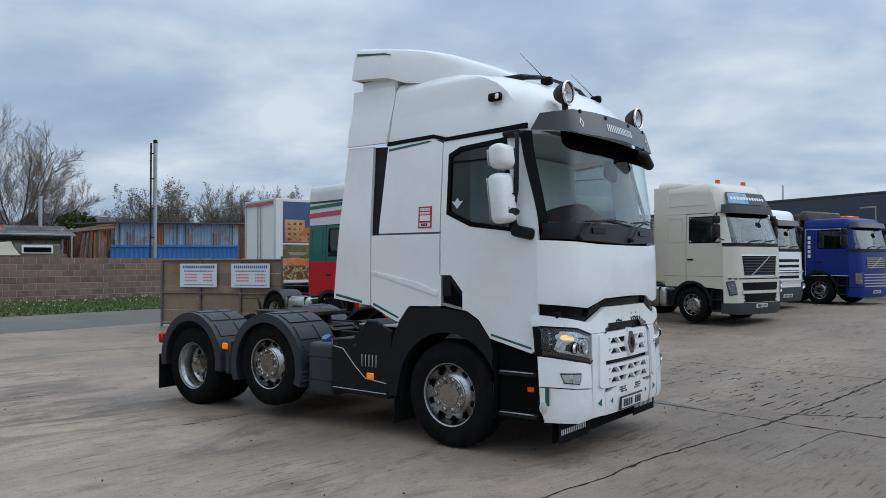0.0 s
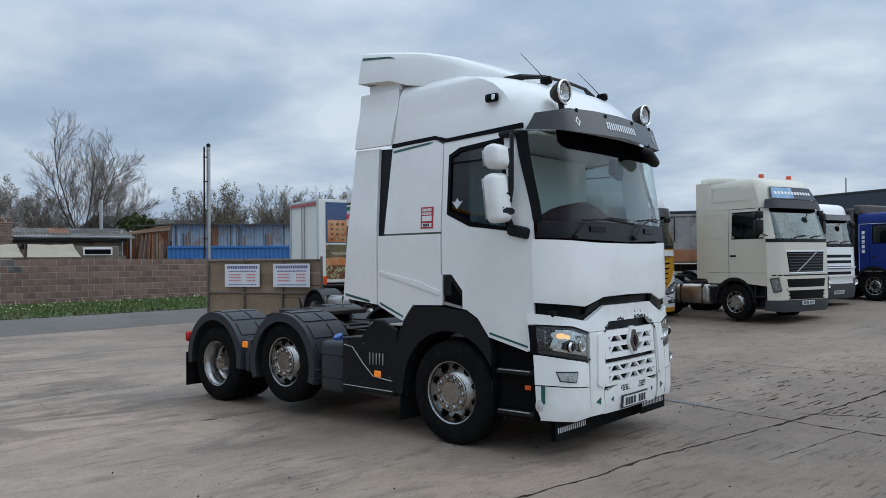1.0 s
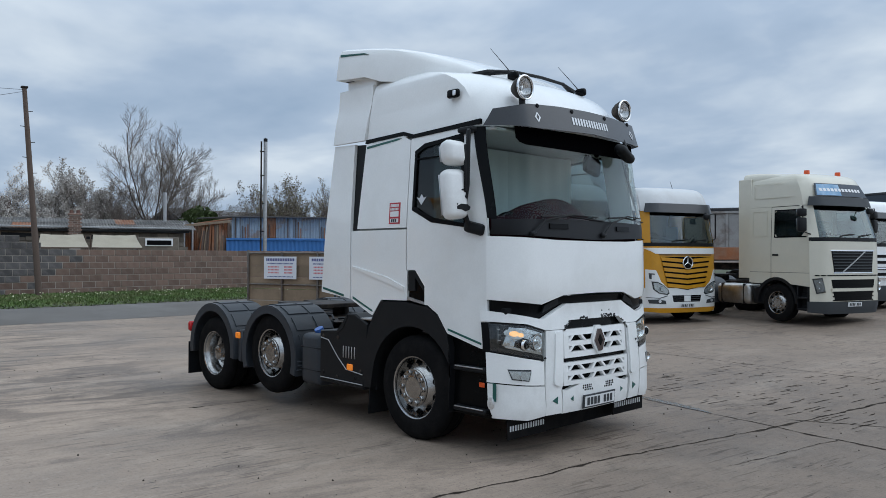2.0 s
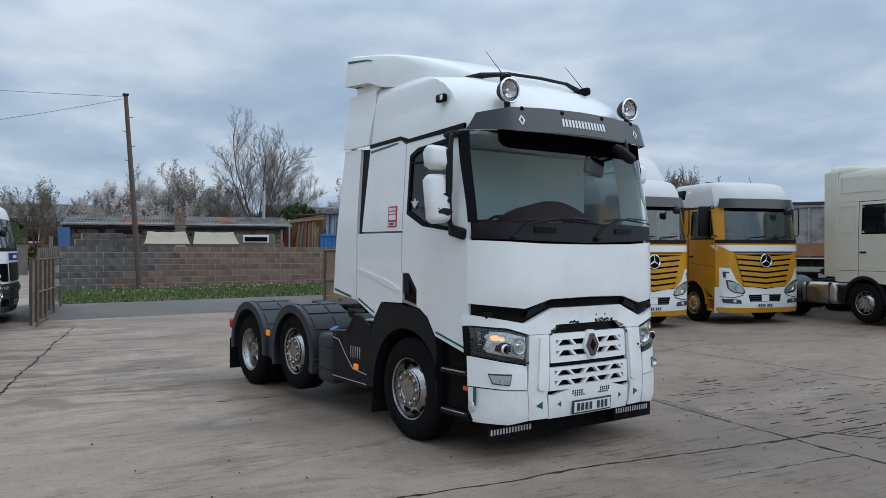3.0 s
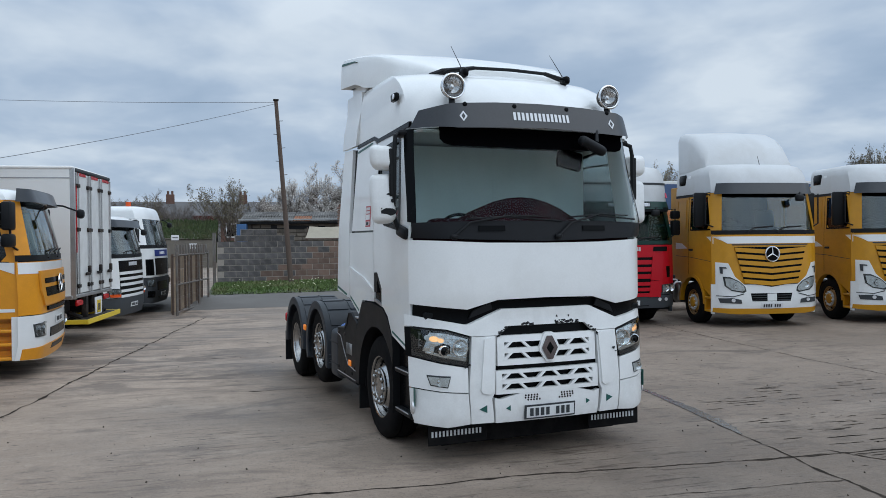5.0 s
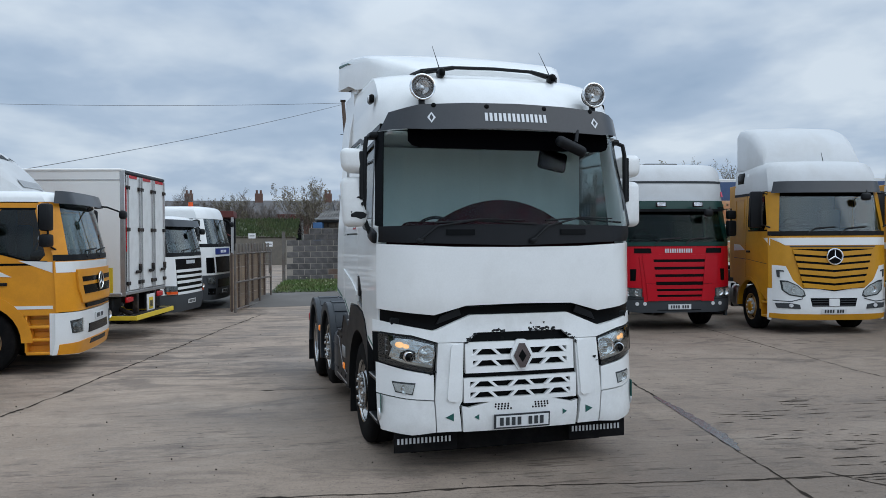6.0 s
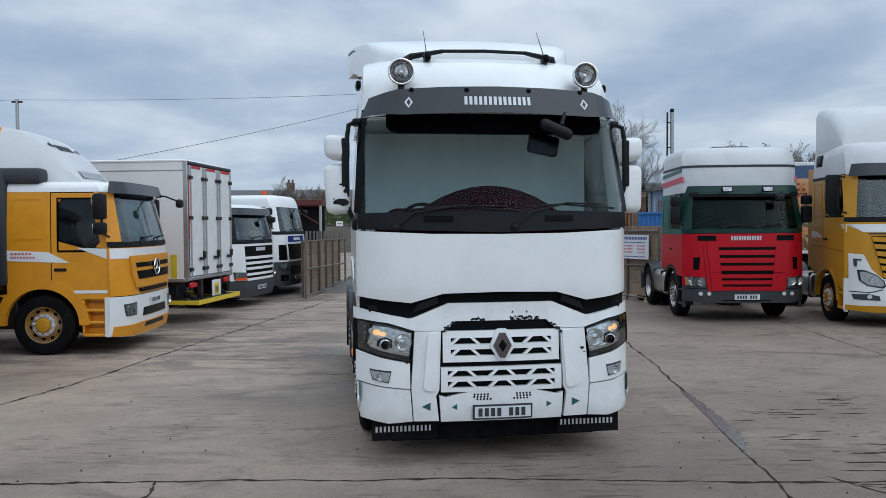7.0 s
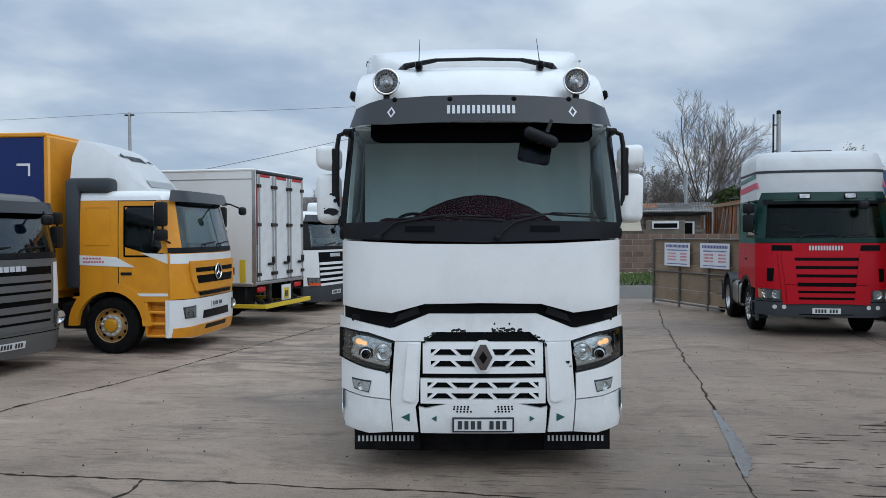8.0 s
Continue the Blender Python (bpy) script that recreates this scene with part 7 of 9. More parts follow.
    part("gearbox", bx((-2.2, 0, 0.75), (1.6, 0.6, 0.5), 0.1, None, 2), "dark_metal", T)
    part("engine", bx((-0.95, 0, 0.95), (1.3, 0.8, 0.7), 0.1, None, 2), "dark_metal", T)
    # unseen plates and boxes added to block light and darken the ground below
    part("engine_shield", bx((-1.35, 0, 0.5), (1.9, 1.56, 0.03), 0.01), "dark_metal", T, "black plate added under the engine to block light")
    part("gearbox_shield", bx((-2.85, 0, 0.52), (1.0, 1.6, 0.03), 0.01), "dark_metal", T)
    for s in (-1, 1):
        part("inner_guard", bx((-4.78, s * 0.55, 0.72), (2.3, 0.03, 0.62), 0.01), "black", T)
        part("battery_box", bx((-3.45, s * 0.62, 0.62), (0.3, 0.5, 0.5), 0.03), "dark_metal", T)
    part("rear_cover", bx((-4.78, 0, 1.0), (2.4, 1.06, 0.02), 0.005), "dark_metal", T)
    part("undertray", bx((-0.35, 0, 0.55), (0.5, 2.1, 0.3), 0.05), "black", T)
    part("exhaust_box", bx((-2.9, 0.35, 0.62), (0.7, 0.7, 0.4), 0.08, None, 2), "zinc", T)
    part("rear_tank", tube(bmesh.new(), [(-3.6, -0.1, 1.0), (-3.6, 0.5, 1.0)], 0.1, 14), "dark_metal", T)
    for i, (y0, z0, y1, z1) in enumerate(((-0.3, 1.6, -0.2, 1.2), (0.0, 1.65, 0.1, 1.2), (0.25, 1.6, 0.3, 1.22))):
        pts = [Vector((-2.2 - 0.9 * k / 10, y0 + (y1 - y0) * k / 10, z0 + (z1 - z0) * k / 10 - 0.25 * math.sin(math.pi * k / 10))) for k in range(11)]
        part("air_line", tube(bmesh.new(), pts, 0.014, 6), ("red_lens", "cable", "blue_cap")[i], T)
    for i in range(4):
        pts = [(-3.3 - 0.5 * i, -0.42, 1.02), (-3.5 - 0.5 * i, -0.3, 1.06), (-3.8 - 0.5 * i, -0.34, 1.03)]
        part("hose", tube(bmesh.new(), pts, 0.016, 6), "black", T)
    part("rear_beam", bx((-6.1, 0, 0.86), (0.1, 1.3, 0.16), 0.01), "dark_metal", T)
    return T


tractor()


# ---- parked lorries ----
class Cab:
    """Curved surfaces of one forward-control cab. Local x ahead from the bumper, y to its left, z up."""

    def __init__(self, width, zs, ns, curve, corner):
        self.w, self.zs, self.ns, self.curve, self.corner = width / 2, zs, ns, curve, corner

    def half(self, z):
        return self.w - 0.035 * ease((z - 1.9) / 1.2) - 0.03 * ease((z - 2.9) / 0.6)

    def front(self, l, z, o=0.0):
        a = max(0.0, abs(l) - (self.w - 0.3))
        k = min(0.8, a * 2.6)
        return (interp(z, self.zs, self.ns) - self.curve * l * l - self.corner * a * a + o * (1 - 0.5 * k), l * self.half(z) / self.w + math.copysign(o * k, l), z)

    def edge(self, z):
        """Where the front meets the side."""
        return self.front(self.w, z)[0]

    def flank(self, sign):
        return lambda f, z, o=0.0: (f, sign * (self.half(z) + o), z)


def lorry_cab(T, S):
    """The cab of a parked lorry from its measures and colours. Returns its surfaces."""
    W = S.get("width", 2.48)
    zb, zw, zt, zr, L = S["bumper_top"], S["screen_low"], S["screen_high"], S["roof_top"], S["length"]
    C = Cab(W, (0.25, 0.5, 1.2, zw, zt, zt + 0.3), (-0.06, 0.0, 0.0, -0.03, -0.03 - S.get("rake", 0.2), -0.1 - S.get("rake", 0.2)), 0.06, 2.2)
    w, fr = C.w, C.front
    lo = S.get("low", 0.3)
    body, lower, roof_m = S["body"], S.get("lower", S["body"]), S.get("roof", S["body"])
    part("bumper", skin([[(-w, lo), (-w, zb), (w, zb), (w, lo), (w * 0.7, lo - 0.04), (-w * 0.7, lo - 0.04)]], fr, 0.14, 0.06, 0.01), S["bumper"], T)
    part("front_panel", skin([rect(-w, zb + 0.012, w, zw - 0.1)], fr, 0.14, 0.04, 0.0), lower, T)
    part("scuttle", skin([rect(-w, zw - 0.09, w, zw)], fr, 0.14, 0.04, -0.005), S.get("scuttle", "black"), T)
    part("windscreen", skin([[(-w + 0.13, zw), (w - 0.13, zw), (w - 0.19, zt), (-w + 0.19, zt)]], fr, 0.14, 0.006, -0.01), S.get("glass", "screen_grey"), T, "tinted windscreen")
    part("cab_curtain", bx((-L + 0.35, 0, (zw + zt) / 2), (0.02, 2 * w - 0.4, zt - zw + 0.3), 0.004), S.get("inner", "lining_pale"), T)
    part("screen_header", skin([[(-w + 0.18, zt - 0.14), (w - 0.18, zt - 0.14), (w - 0.19, zt), (-w + 0.19, zt)]], fr, 0.2, 0.006, -0.02), "deep_black", T)
    for s in (-1, 1):
        part("a_pillar", skin([[(s * (w - 0.13), zw), (s * w, zw), (s * w, zt), (s * (w - 0.19), zt)]], fr, 0.08, 0.05, 0.0), S.get("pillar", body), T)
    for u in (-0.45, 0.25):
        part("wiper", tube(bmesh.new(), [fr(u - 0.1, zw - 0.05, 0.02), fr(u + 0.05, zw + 0.06, 0.03), fr(u + 0.5, zw + 0.09, 0.02)], 0.014, 5), "black", T)
    # sides
    ax = S.get("axle", -1.38)
    d0 = -L + S.get("sleeper", 0.75)
    zs = S.get("sill", 0.95)
    for s in (-1, 1):
        side = C.flank(s)
        a_lo = C.edge(zs) - 0.005
        arch = [(ax + 0.66 * math.cos(radians(q)), 0.5 + 0.66 * math.sin(radians(q))) for q in range(140, 30, -10)]
        arch = [p for p in arch if p[1] > zs]
        drop = S.get("belt_drop", 0.0)
        wb = zw + 0.02 - drop
        door = part("door", skin([[(d0, wb), (C.edge(wb), wb), (a_lo, zs)] + ([(max(p[0], d0), p[1]) for p in arch[::-1] if p[0] > d0] or []) + [(d0, max([p[1] for p in arch if p[0] <= d0 + 0.15] or [zs]))],
                                  [(d0, wb), (d0, zt), (d0 + 0.1, zt), (d0 + 0.1, wb)], [(d0 + 0.1, zt), (C.edge(zt), zt), (C.edge(zt - 0.1), zt - 0.1), (d0 + 0.1, zt - 0.1)],
                                  [(C.edge(zt - 0.1), zt - 0.1), (C.edge(wb), wb), (C.edge(wb) - 0.12, wb), (C.edge(zt - 0.1) - 0.12, zt - 0.1)]], side, 0.2, 0.04, 0.003), S.get("door", body), T)
        part("door_window", skin([[(d0 + 0.1, wb), (C.edge(wb) - 0.12, wb), (C.edge(zt - 0.1) - 0.12, zt - 0.1), (d0 + 0.1, zt - 0.1)]], side, 0.3, 0.008, -0.01), "side_glass", door, "tinted door window")
        part("window_seal", skin([[(d0 + 0.09, wb - 0.015), (C.edge(wb) - 0.1, wb - 0.015), (C.edge(wb) - 0.12, wb + 0.02), (d0 + 0.12, wb + 0.02)], rect(d0 + 0.09, wb, d0 + 0.12, zt - 0.09), [(d0 + 0.1, zt - 0.12), (C.edge(zt - 0.1) - 0.1, zt - 0.12), (C.edge(zt - 0.1) - 0.1, zt - 0.09), (d0 + 0.1, zt - 0.09)]], side, 0.3, 0.012, 0.005), "gloss_black", door)
        part("door_handle", bx((d0 + 0.14, s * (C.half(1.6) + 0.012), zw - 0.45), (0.2, 0.02, 0.05), 0.008), "black", door)
        sh = max([p[1] for p in arch if p[0] <= d0 + 0.15] or [zs])
        part("shut_line", skin([rect(d0 - 0.01, sh, d0 + 0.002, zt), [(C.edge(wb) - 0.012, wb), (C.edge(wb), wb), (a_lo, zs), (a_lo - 0.012, zs)], rect(d0, zt - 0.012, C.edge(zt) - 0.02, zt)], side, 0.4, 0.006, 0.005), "gloss_black", door)
        # rounded corners of the door glass
        ce = C.edge(wb) - 0.12
        if drop:
            part("belt_panel", skin([[(d0 + 0.1, wb), (ce, wb), (ce - 0.02, wb + 0.03), (ce - 0.3, wb + 0.05), (d0 + 0.1, wb + drop)]], side, 9, 0.012, 0.003), S.get("door", body), door)
            part("belt_seal", skin([[(ce, wb + 0.03), (ce - 0.3, wb + 0.05), (d0 + 0.1, wb + drop), (d0 + 0.1, wb + drop + 0.025), (ce - 0.3, wb + 0.075), (ce, wb + 0.055)]], side, 9, 0.012, 0.006), "gloss_black", door)
        for corner in [[(d0 + 0.1, wb), (d0 + 0.2, wb), (d0 + 0.1, wb + 0.1)], [(d0 + 0.1, zt - 0.1), (d0 + 0.1, zt - 0.18), (d0 + 0.18, zt - 0.1)], [(ce, wb), (ce - 0.16, wb), (ce - 0.02, wb + 0.16)]]:
            part("corner_trim", skin([corner], side, 9, 0.012, 0.004), S.get("door", body), door)
        if S.get("sleeper", 0.75) > 0.1:
            low = [p for p in arch if p[0] <= d0]
            part("sleeper_side", skin([[(-L, zt), (-L, 1.02)] + [(ax - 0.7, 1.0)] + low + [(d0 - 0.012, max([p[1] for p in low] or [1.0])), (d0 - 0.012, zt)]], side, 0.25, 0.04, 0.0), S.get("sleeper_m", body), T)
            part("locker_outline", skin([rect(-L + 0.12, zw + 0.05, d0 - 0.14, zw + 0.06), rect(-L + 0.12, zt - 0.12, d0 - 0.14, zt - 0.11), rect(-L + 0.12, zw + 0.05, -L + 0.13, zt - 0.11), rect(d0 - 0.15, zw + 0.05, d0 - 0.14, zt - 0.11)], side, 9, 0.008, 0.009), S.get("sleeper_m", body), T)
        aw = S.get("arch_r", 0.68)
        inner = [(ax + 0.6 * math.cos(radians(q)), 0.5 + 0.6 * math.sin(radians(q))) for q in range(0, 185, 12)]
        outer = [(ax + aw * math.cos(radians(q)), 0.5 + aw * math.sin(radians(q))) for q in range(180, -5, -12)]
        part("wheel_arch", skin([inner + outer], side, 0.4, 0.12, 0.012), S.get("arch", "black"), T)
        stp = part("step_box", skin([[(ax + 0.64, 0.34), (C.edge(0.5) - 0.1, 0.34), (C.edge(zs) - 0.1, zs), (ax + 0.5, zs)]], side, 0.3, 0.06, -0.17), S.get("step", "black"), T)
        sf0, sf1 = ax + 0.66, C.edge(0.5) - 0.12
        for z in S.get("treads", (0.36, 0.66)):
            part("tread", bx(((sf0 + sf1) / 2, s * (w - 0.09), z), (sf1 - sf0, 0.2, 0.05), 0.012), S.get("step", "black"), stp)
            part("riser", bx(((sf0 + sf1) / 2, s * (w - 0.145), z + 0.06), (sf1 - sf0 - 0.02, 0.02, 0.1), 0.004), "black" if S.get("step", "black") == "black" else S["step"], stp)
        for f in (sf0, sf1 + 0.01):
            part("step_cheek", bx((f, s * (w - 0.09), (0.34 + zs) / 2), (0.04, 0.18, zs - 0.34), 0.01), S.get("step", "black"), stp)
        part("bumper_side", skin([[(C.edge(0.5) - 0.12, 0.3), (C.edge(0.4), 0.3), (C.edge(zb), zb), (C.edge(zb) - 0.12, zb)]], side, 0.3, 0.05, 0.006), S["bumper"], T)
        # mirrors
        mz = (zw + zt) / 2
        part("mirror_arm", tube(bmesh.new(), [(C.edge(zt), s * (w - 0.05), zt - 0.05), (C.edge(mz) + 0.04, s * (w + 0.14), zt - 0.03), (C.edge(mz) + 0.04, s * (w + 0.14), zw + 0.15), (C.edge(zw), s * (w - 0.02), zw + 0.08)], 0.018, 6), "black", T, "black mirror arm")
        mw, mf, ml = S.get("mirror_w", 0.22), S.get("mirror_f", 0.02), S.get("mirror_l", 0.15)
        for dz, hh in S.get("mirrors", ((0.17, 0.2), (-0.14, 0.36))):
            zc = mz + dz
            hs = part("mirror", bx((C.edge(mz) + mf, s * (w + ml), zc + 0.05), (0.14, mw, hh), 0.04, Euler((0, 0, radians(s * 12))).to_matrix(), 2), S.get("mirror", "black"), T, "mirror housing")
            part("glass", bx((C.edge(mz) + mf - 0.075, s * (w + ml), zc + 0.05), (0.006, mw - 0.05, hh - 0.05), 0.002, Euler((0, 0, radians(s * 12))).to_matrix()), "mirror", hs)
    ko = S.get("kerb_out", 0.26)
    part("kerb_mirror", tube(bmesh.new(), [fr(0.85, zt + 0.02, 0.05), fr(0.8, zt + 0.0, 0.5 * ko), fr(0.72, zt - 0.1, ko - 0.02)], 0.016, 6), "black", T)
    part("kerb_mirror_housing", bx(fr(0.68, zt - 0.14, ko), (0.12, 0.2, 0.16), 0.05, None, 3), "black", T)
    # roof
    fr0 = interp(zt, C.zs, C.ns)

    def ring(z, ww, f0):
        pts = []
        for i in range(13):
            l = -1 + i / 6
            pts.append((f0 - 0.09 * l * l - 0.75 * max(0, abs(l) - 0.75) ** 1.7 * 2.0, l * ww, z))
        return pts + [(-L, ww, z), (-L, 0, z), (-L, -ww, z)]
    H = zr - zt
    wt = C.half(zt)
    slope = S.get("roof_slope", 0.45)
    stages = [(0.0, 0.0, 0.0), (0.3, 0.01, 0.1), (0.6, 0.025, 0.25), (0.8, 0.045, 0.4), (0.91, 0.09, 0.56), (0.97, 0.17, 0.75), (1.0, 0.34, 1.0)]
    if S.get("square"):
        stages = [(0.0, 0.0, 0.0), (0.35, 0.005, 0.1), (0.6, 0.01, 0.2), (0.8, 0.02, 0.34), (0.92, 0.05, 0.52), (0.98, 0.11, 0.74), (1.0, 0.2, 1.0)]
    part("roof", loft(bmesh.new(), [ring(zt + 0.004 + H * a, wt - b, fr0 - slope * c) for a, b, c in stages]), roof_m, T, angle=50)
    for z in S.get("seams", ()):
        c = interp((z - zt) / H, [q[0] for q in stages], [q[2] for q in stages])
        b = interp((z - zt) / H, [q[0] for q in stages], [q[1] for q in stages])
        part("roof_seam", loft(bmesh.new(), [ring(z - 0.025, wt - b + 0.008, fr0 - slope * c + 0.014), ring(z + 0.025, wt - b + 0.008, fr0 - slope * c + 0.012)]), "bumper_grey", T)
    if S.get("visor"):
        vz0, vz1 = S["visor"]
        part("sun_visor", skin([[(-w + 0.02, vz0), (w - 0.02, vz0), (w - 0.08, vz1), (-w + 0.08, vz1)]], lambda l, z, o=0.0: (fr(l, zt, o)[0] + 0.16 - (z - vz0) * 0.35, fr(l, zt, o)[1], z), 0.14, 0.02, 0.0), S.get("visor_m", "visor"), T, "smoked sun visor")
    # interior
    part("cab_rear_wall", bx((-L + 0.04, 0, (0.95 + zt) / 2), (0.06, 2 * wt - 0.02, zt - 0.95), 0.01), S.get("inner", "interior_grey"), T)
    part("cab_floor", bx((-L / 2 - 0.1, 0, 1.15), (L - 0.5, 2 * w - 0.12, 0.06), 0.01), "interior", T)
    part("dashboard", bx((-0.52, 0, zw - 0.1), (0.5, 2 * w - 0.4, 0.34), 0.08, None, 2), "interior", T)
    part("instrument_hood", bx((-0.55, -0.6, zw + 0.1), (0.3, 0.55, 0.14), 0.06, None, 2), "interior", T)
    for l in (-0.6, 0.6):
        st = part("seat", bx((-1.1, l, zw - 0.3), (0.5, 0.5, 0.2), 0.05, None, 2), "interior", T)
        part("seat_back", bx((-1.35, l, zw + 0.12), (0.15, 0.48, 0.75), 0.05, None, 2), S.get("inner", "interior_grey"), st)
    part("steering_wheel", tube(bmesh.new(), [(-0.75 + 0.08 * math.cos(a), -0.6 + 0.2 * math.sin(a), zw + 0.1 + 0.18 * math.cos(a)) for a in [6.283 * i / 18 for i in range(19)]], 0.016, 6), "gloss_black", T)
    # front wheels
    for s in (-1, 1):
        wheel(T, ax, s * (w - 0.19), 0.5, S.get("wheel", "front"), 0.5, 8)
    part("front_axle", tube(bmesh.new(), [(ax, -0.95, 0.5), (ax, 0.95, 0.5)], 0.07, 8), "dark_metal", T)
    part("engine", bx((-1.2, 0, 0.72), (1.7, 1.15, 0.62), 0.1), "dark_metal", T)
    # unseen blocks added to keep light from passing under the cab
    part("radiator", bx((-0.42, 0, 0.82), (0.2, 1.9, 0.8), 0.04), "dark_metal", T)
    part("sump_guard", bx((-0.55, 0, 0.42), (0.7, 1.7, 0.05), 0.02), "dark_metal", T)
    for name, polys, mat_, off in S.get("front_bits", ()):
        for poly in polys:
            part("bar" if name == "bars" else name, skin([poly], fr, 0.14, 0.03, off), mat_, T)
    for name, polys, mat_, off in S.get("side_bits", ()):
        for s in (-1, 1):
            for poly in polys:
                part("bar" if name == "bars" else name, skin([poly], C.flank(s), 0.3, 0.012, off), mat_, T)
    for s in (-1, 1):
        if S.get("lamp"):
            pts = [(s * a, b) for a, b in S["lamp"]]
            lamp = part("headlamp", skin([pts], fr, 0.08, 0.03, 0.012), "bumper_grey", T, "headlamp")
            mu, mv = sum(p[0] for p in pts) / len(pts), sum(p[1] for p in pts) / len(pts)
            ins = [(mu + (a - mu) * 0.86, mv + (b - mv) * 0.8) for a, b in pts]
            part("reflector", skin([ins], fr, 0.08, 0.01, 0.018), S.get("lamp_m", "lamp_inside"), lamp)
            us, vs = [p[0] for p in ins], [p[1] for p in ins]
            tall = max(vs) - min(vs) > max(us) - min(us)
            rb = 0.42 * min(max(us) - min(us), max(vs) - min(vs)) * (0.8 if tall else 1.0)
            rb = S.get("bowl_r", rb)
            for k in S.get("bowls", (-1, 1)):
                cu, cv = (mu, mv + k * 0.24 * (max(vs) - min(vs))) if tall else (mu + k * 0.25 * (max(us) - min(us)), mv)
                bm = bmesh.new()
                lathe(bm, [(rb, -0.004), (rb * 0.92, -0.004), (rb * 0.7, 0.012), (rb * 0.3, 0.02), (rb * 0.2, 0.004), (0.0, 0.0)], 18)
                bm.transform(Matrix.Translation(fr(cu, cv, 0.024)) @ Matrix.Rotation(radians(90 - s * 12), 4, "Z"))
                part("bowl", bm, "chrome", lamp)
            part("lens", skin([pts], fr, 0.08, 0.004, 0.03), "clear", lamp)
    pz = S.get("plate_z", 0.5)
    pl = part("number_plate", skin([rect(-0.26, pz - 0.055, 0.26, pz + 0.055)], fr, 0.2, 0.012, S.get("plate_off", 0.03)), "plate", T, "white plate with plain bars")
    each_bar(pl, [rect(-0.21 + 0.056 * i + (0.04 if i > 3 else 0), pz - 0.035, -0.175 + 0.056 * i + (0.04 if i > 3 else 0), pz + 0.035) for i in range(7)], fr, "bars", S.get("plate_off", 0.03) + 0.004)
    return C


def chassis(T, length, start=-1.9, rear_axles=(-5.0,), tank="tank_alloy", fenders=True):
    for s in (-1, 1):
        part("chassis_rail", bx(((start - length) / 2, s * 0.4, 0.88), (length + start, 0.08, 0.26), 0.01), "dark_metal", T)
        if tank:
            tk = part("fuel_tank", bx((start - 1.05, s * 0.92, 0.68), (1.25, 0.56, 0.56), 0.12, None, 3), tank, T, "dull metal fuel tank")
            for a in (-0.4, 0.4):
                part("strap", bx((start - 1.05 + a, s * 0.92, 0.68), (0.06, 0.575, 0.575), 0.12, None, 2), "dark_metal", tk)
        for f in rear_axles:
            wheel(T, f, s * 1.05, 0.5, "drive", 0.5, 9)
            wheel(T, f, s * 0.7, 0.5, "inner", 0.5)
            if fenders:
                o = [(f + 0.6 * math.cos(radians(q)), 0.52 + 0.6 * math.sin(radians(q))) for q in range(190, -15, -12)]
                i_ = [(f + 0.57 * math.cos(radians(q)), 0.52 + 0.57 * math.sin(radians(q))) for q in range(-14, 191, 12)]
                part("mudguard", prism(bmesh.new(), o + i_, 1, s * 0.58, s * 1.22), "fender", T)
    # unseen running gear, added to block light and darken the ground underneath
    part("gearbox", bx((start - 0.25, 0, 0.72), (1.0, 0.72, 0.5), 0.12, None, 2), "dark_metal", T)
    part("propshaft", tube(bmesh.new(), [(start - 0.7, 0, 0.7), (rear_axles[0], 0, 0.55)], 0.06, 8), "dark_metal", T)
    for s in (-1, 1):
        part("air_tank", tube(bmesh.new(), [(start - 2.2, s * 0.75, 0.62), (start - 1.75, s * 0.75, 0.62)], 0.15, 12), "dark_metal", T)
        part("battery_box", bx((start - 0.1, s * 0.85, 0.66), (0.5, 0.6, 0.46), 0.03), "black", T)
    for f in rear_axles:
        part("axle", tube(bmesh.new(), [(f, -0.95, 0.5), (f, 0.95, 0.5)], 0.07, 8), "dark_metal", T)
    for k in range(4):
        part("cross_member", bx((start - (length + start) * (k + 0.5) / 4, 0, 0.88), (0.1, 0.76, 0.18), 0.01), "dark_metal", T)


def fifth_wheel(T, f):
    fw = part("fifth_wheel", prism(bmesh.new(), [(f + 0.42, -0.42), (f + 0.42, 0.42), (f, 0.45), (f - 0.5, 0.3), (f - 0.5, 0.14), (f - 0.2, 0.05), (f - 0.2, -0.05), (f - 0.5, -0.14), (f - 0.5, -0.3), (f, -0.45)], 2, 1.14, 1.19), "dark_metal", T)
    part("pedestal", bx((f, 0, 1.07), (0.3, 0.9, 0.14), 0.02), "dark_metal", fw)


def slats(z0, z1, n, w0, w1, fill=0.62, sag=0.0):
    """Bars across a grille, from half width w0 below to w1 above."""
    out = []
    for i in range(n):
        a, b = z0 + (z1 - z0) * i / n, z0 + (z1 - z0) * (i + fill) / n
        k0, k1 = w0 + (w1 - w0) * i / n, w0 + (w1 - w0) * (i + fill) / n
        out.append([(-k0, a + sag), (0, a), (k0, a + sag), (k1, b + sag), (0, b), (-k1, b + sag)])
    return out


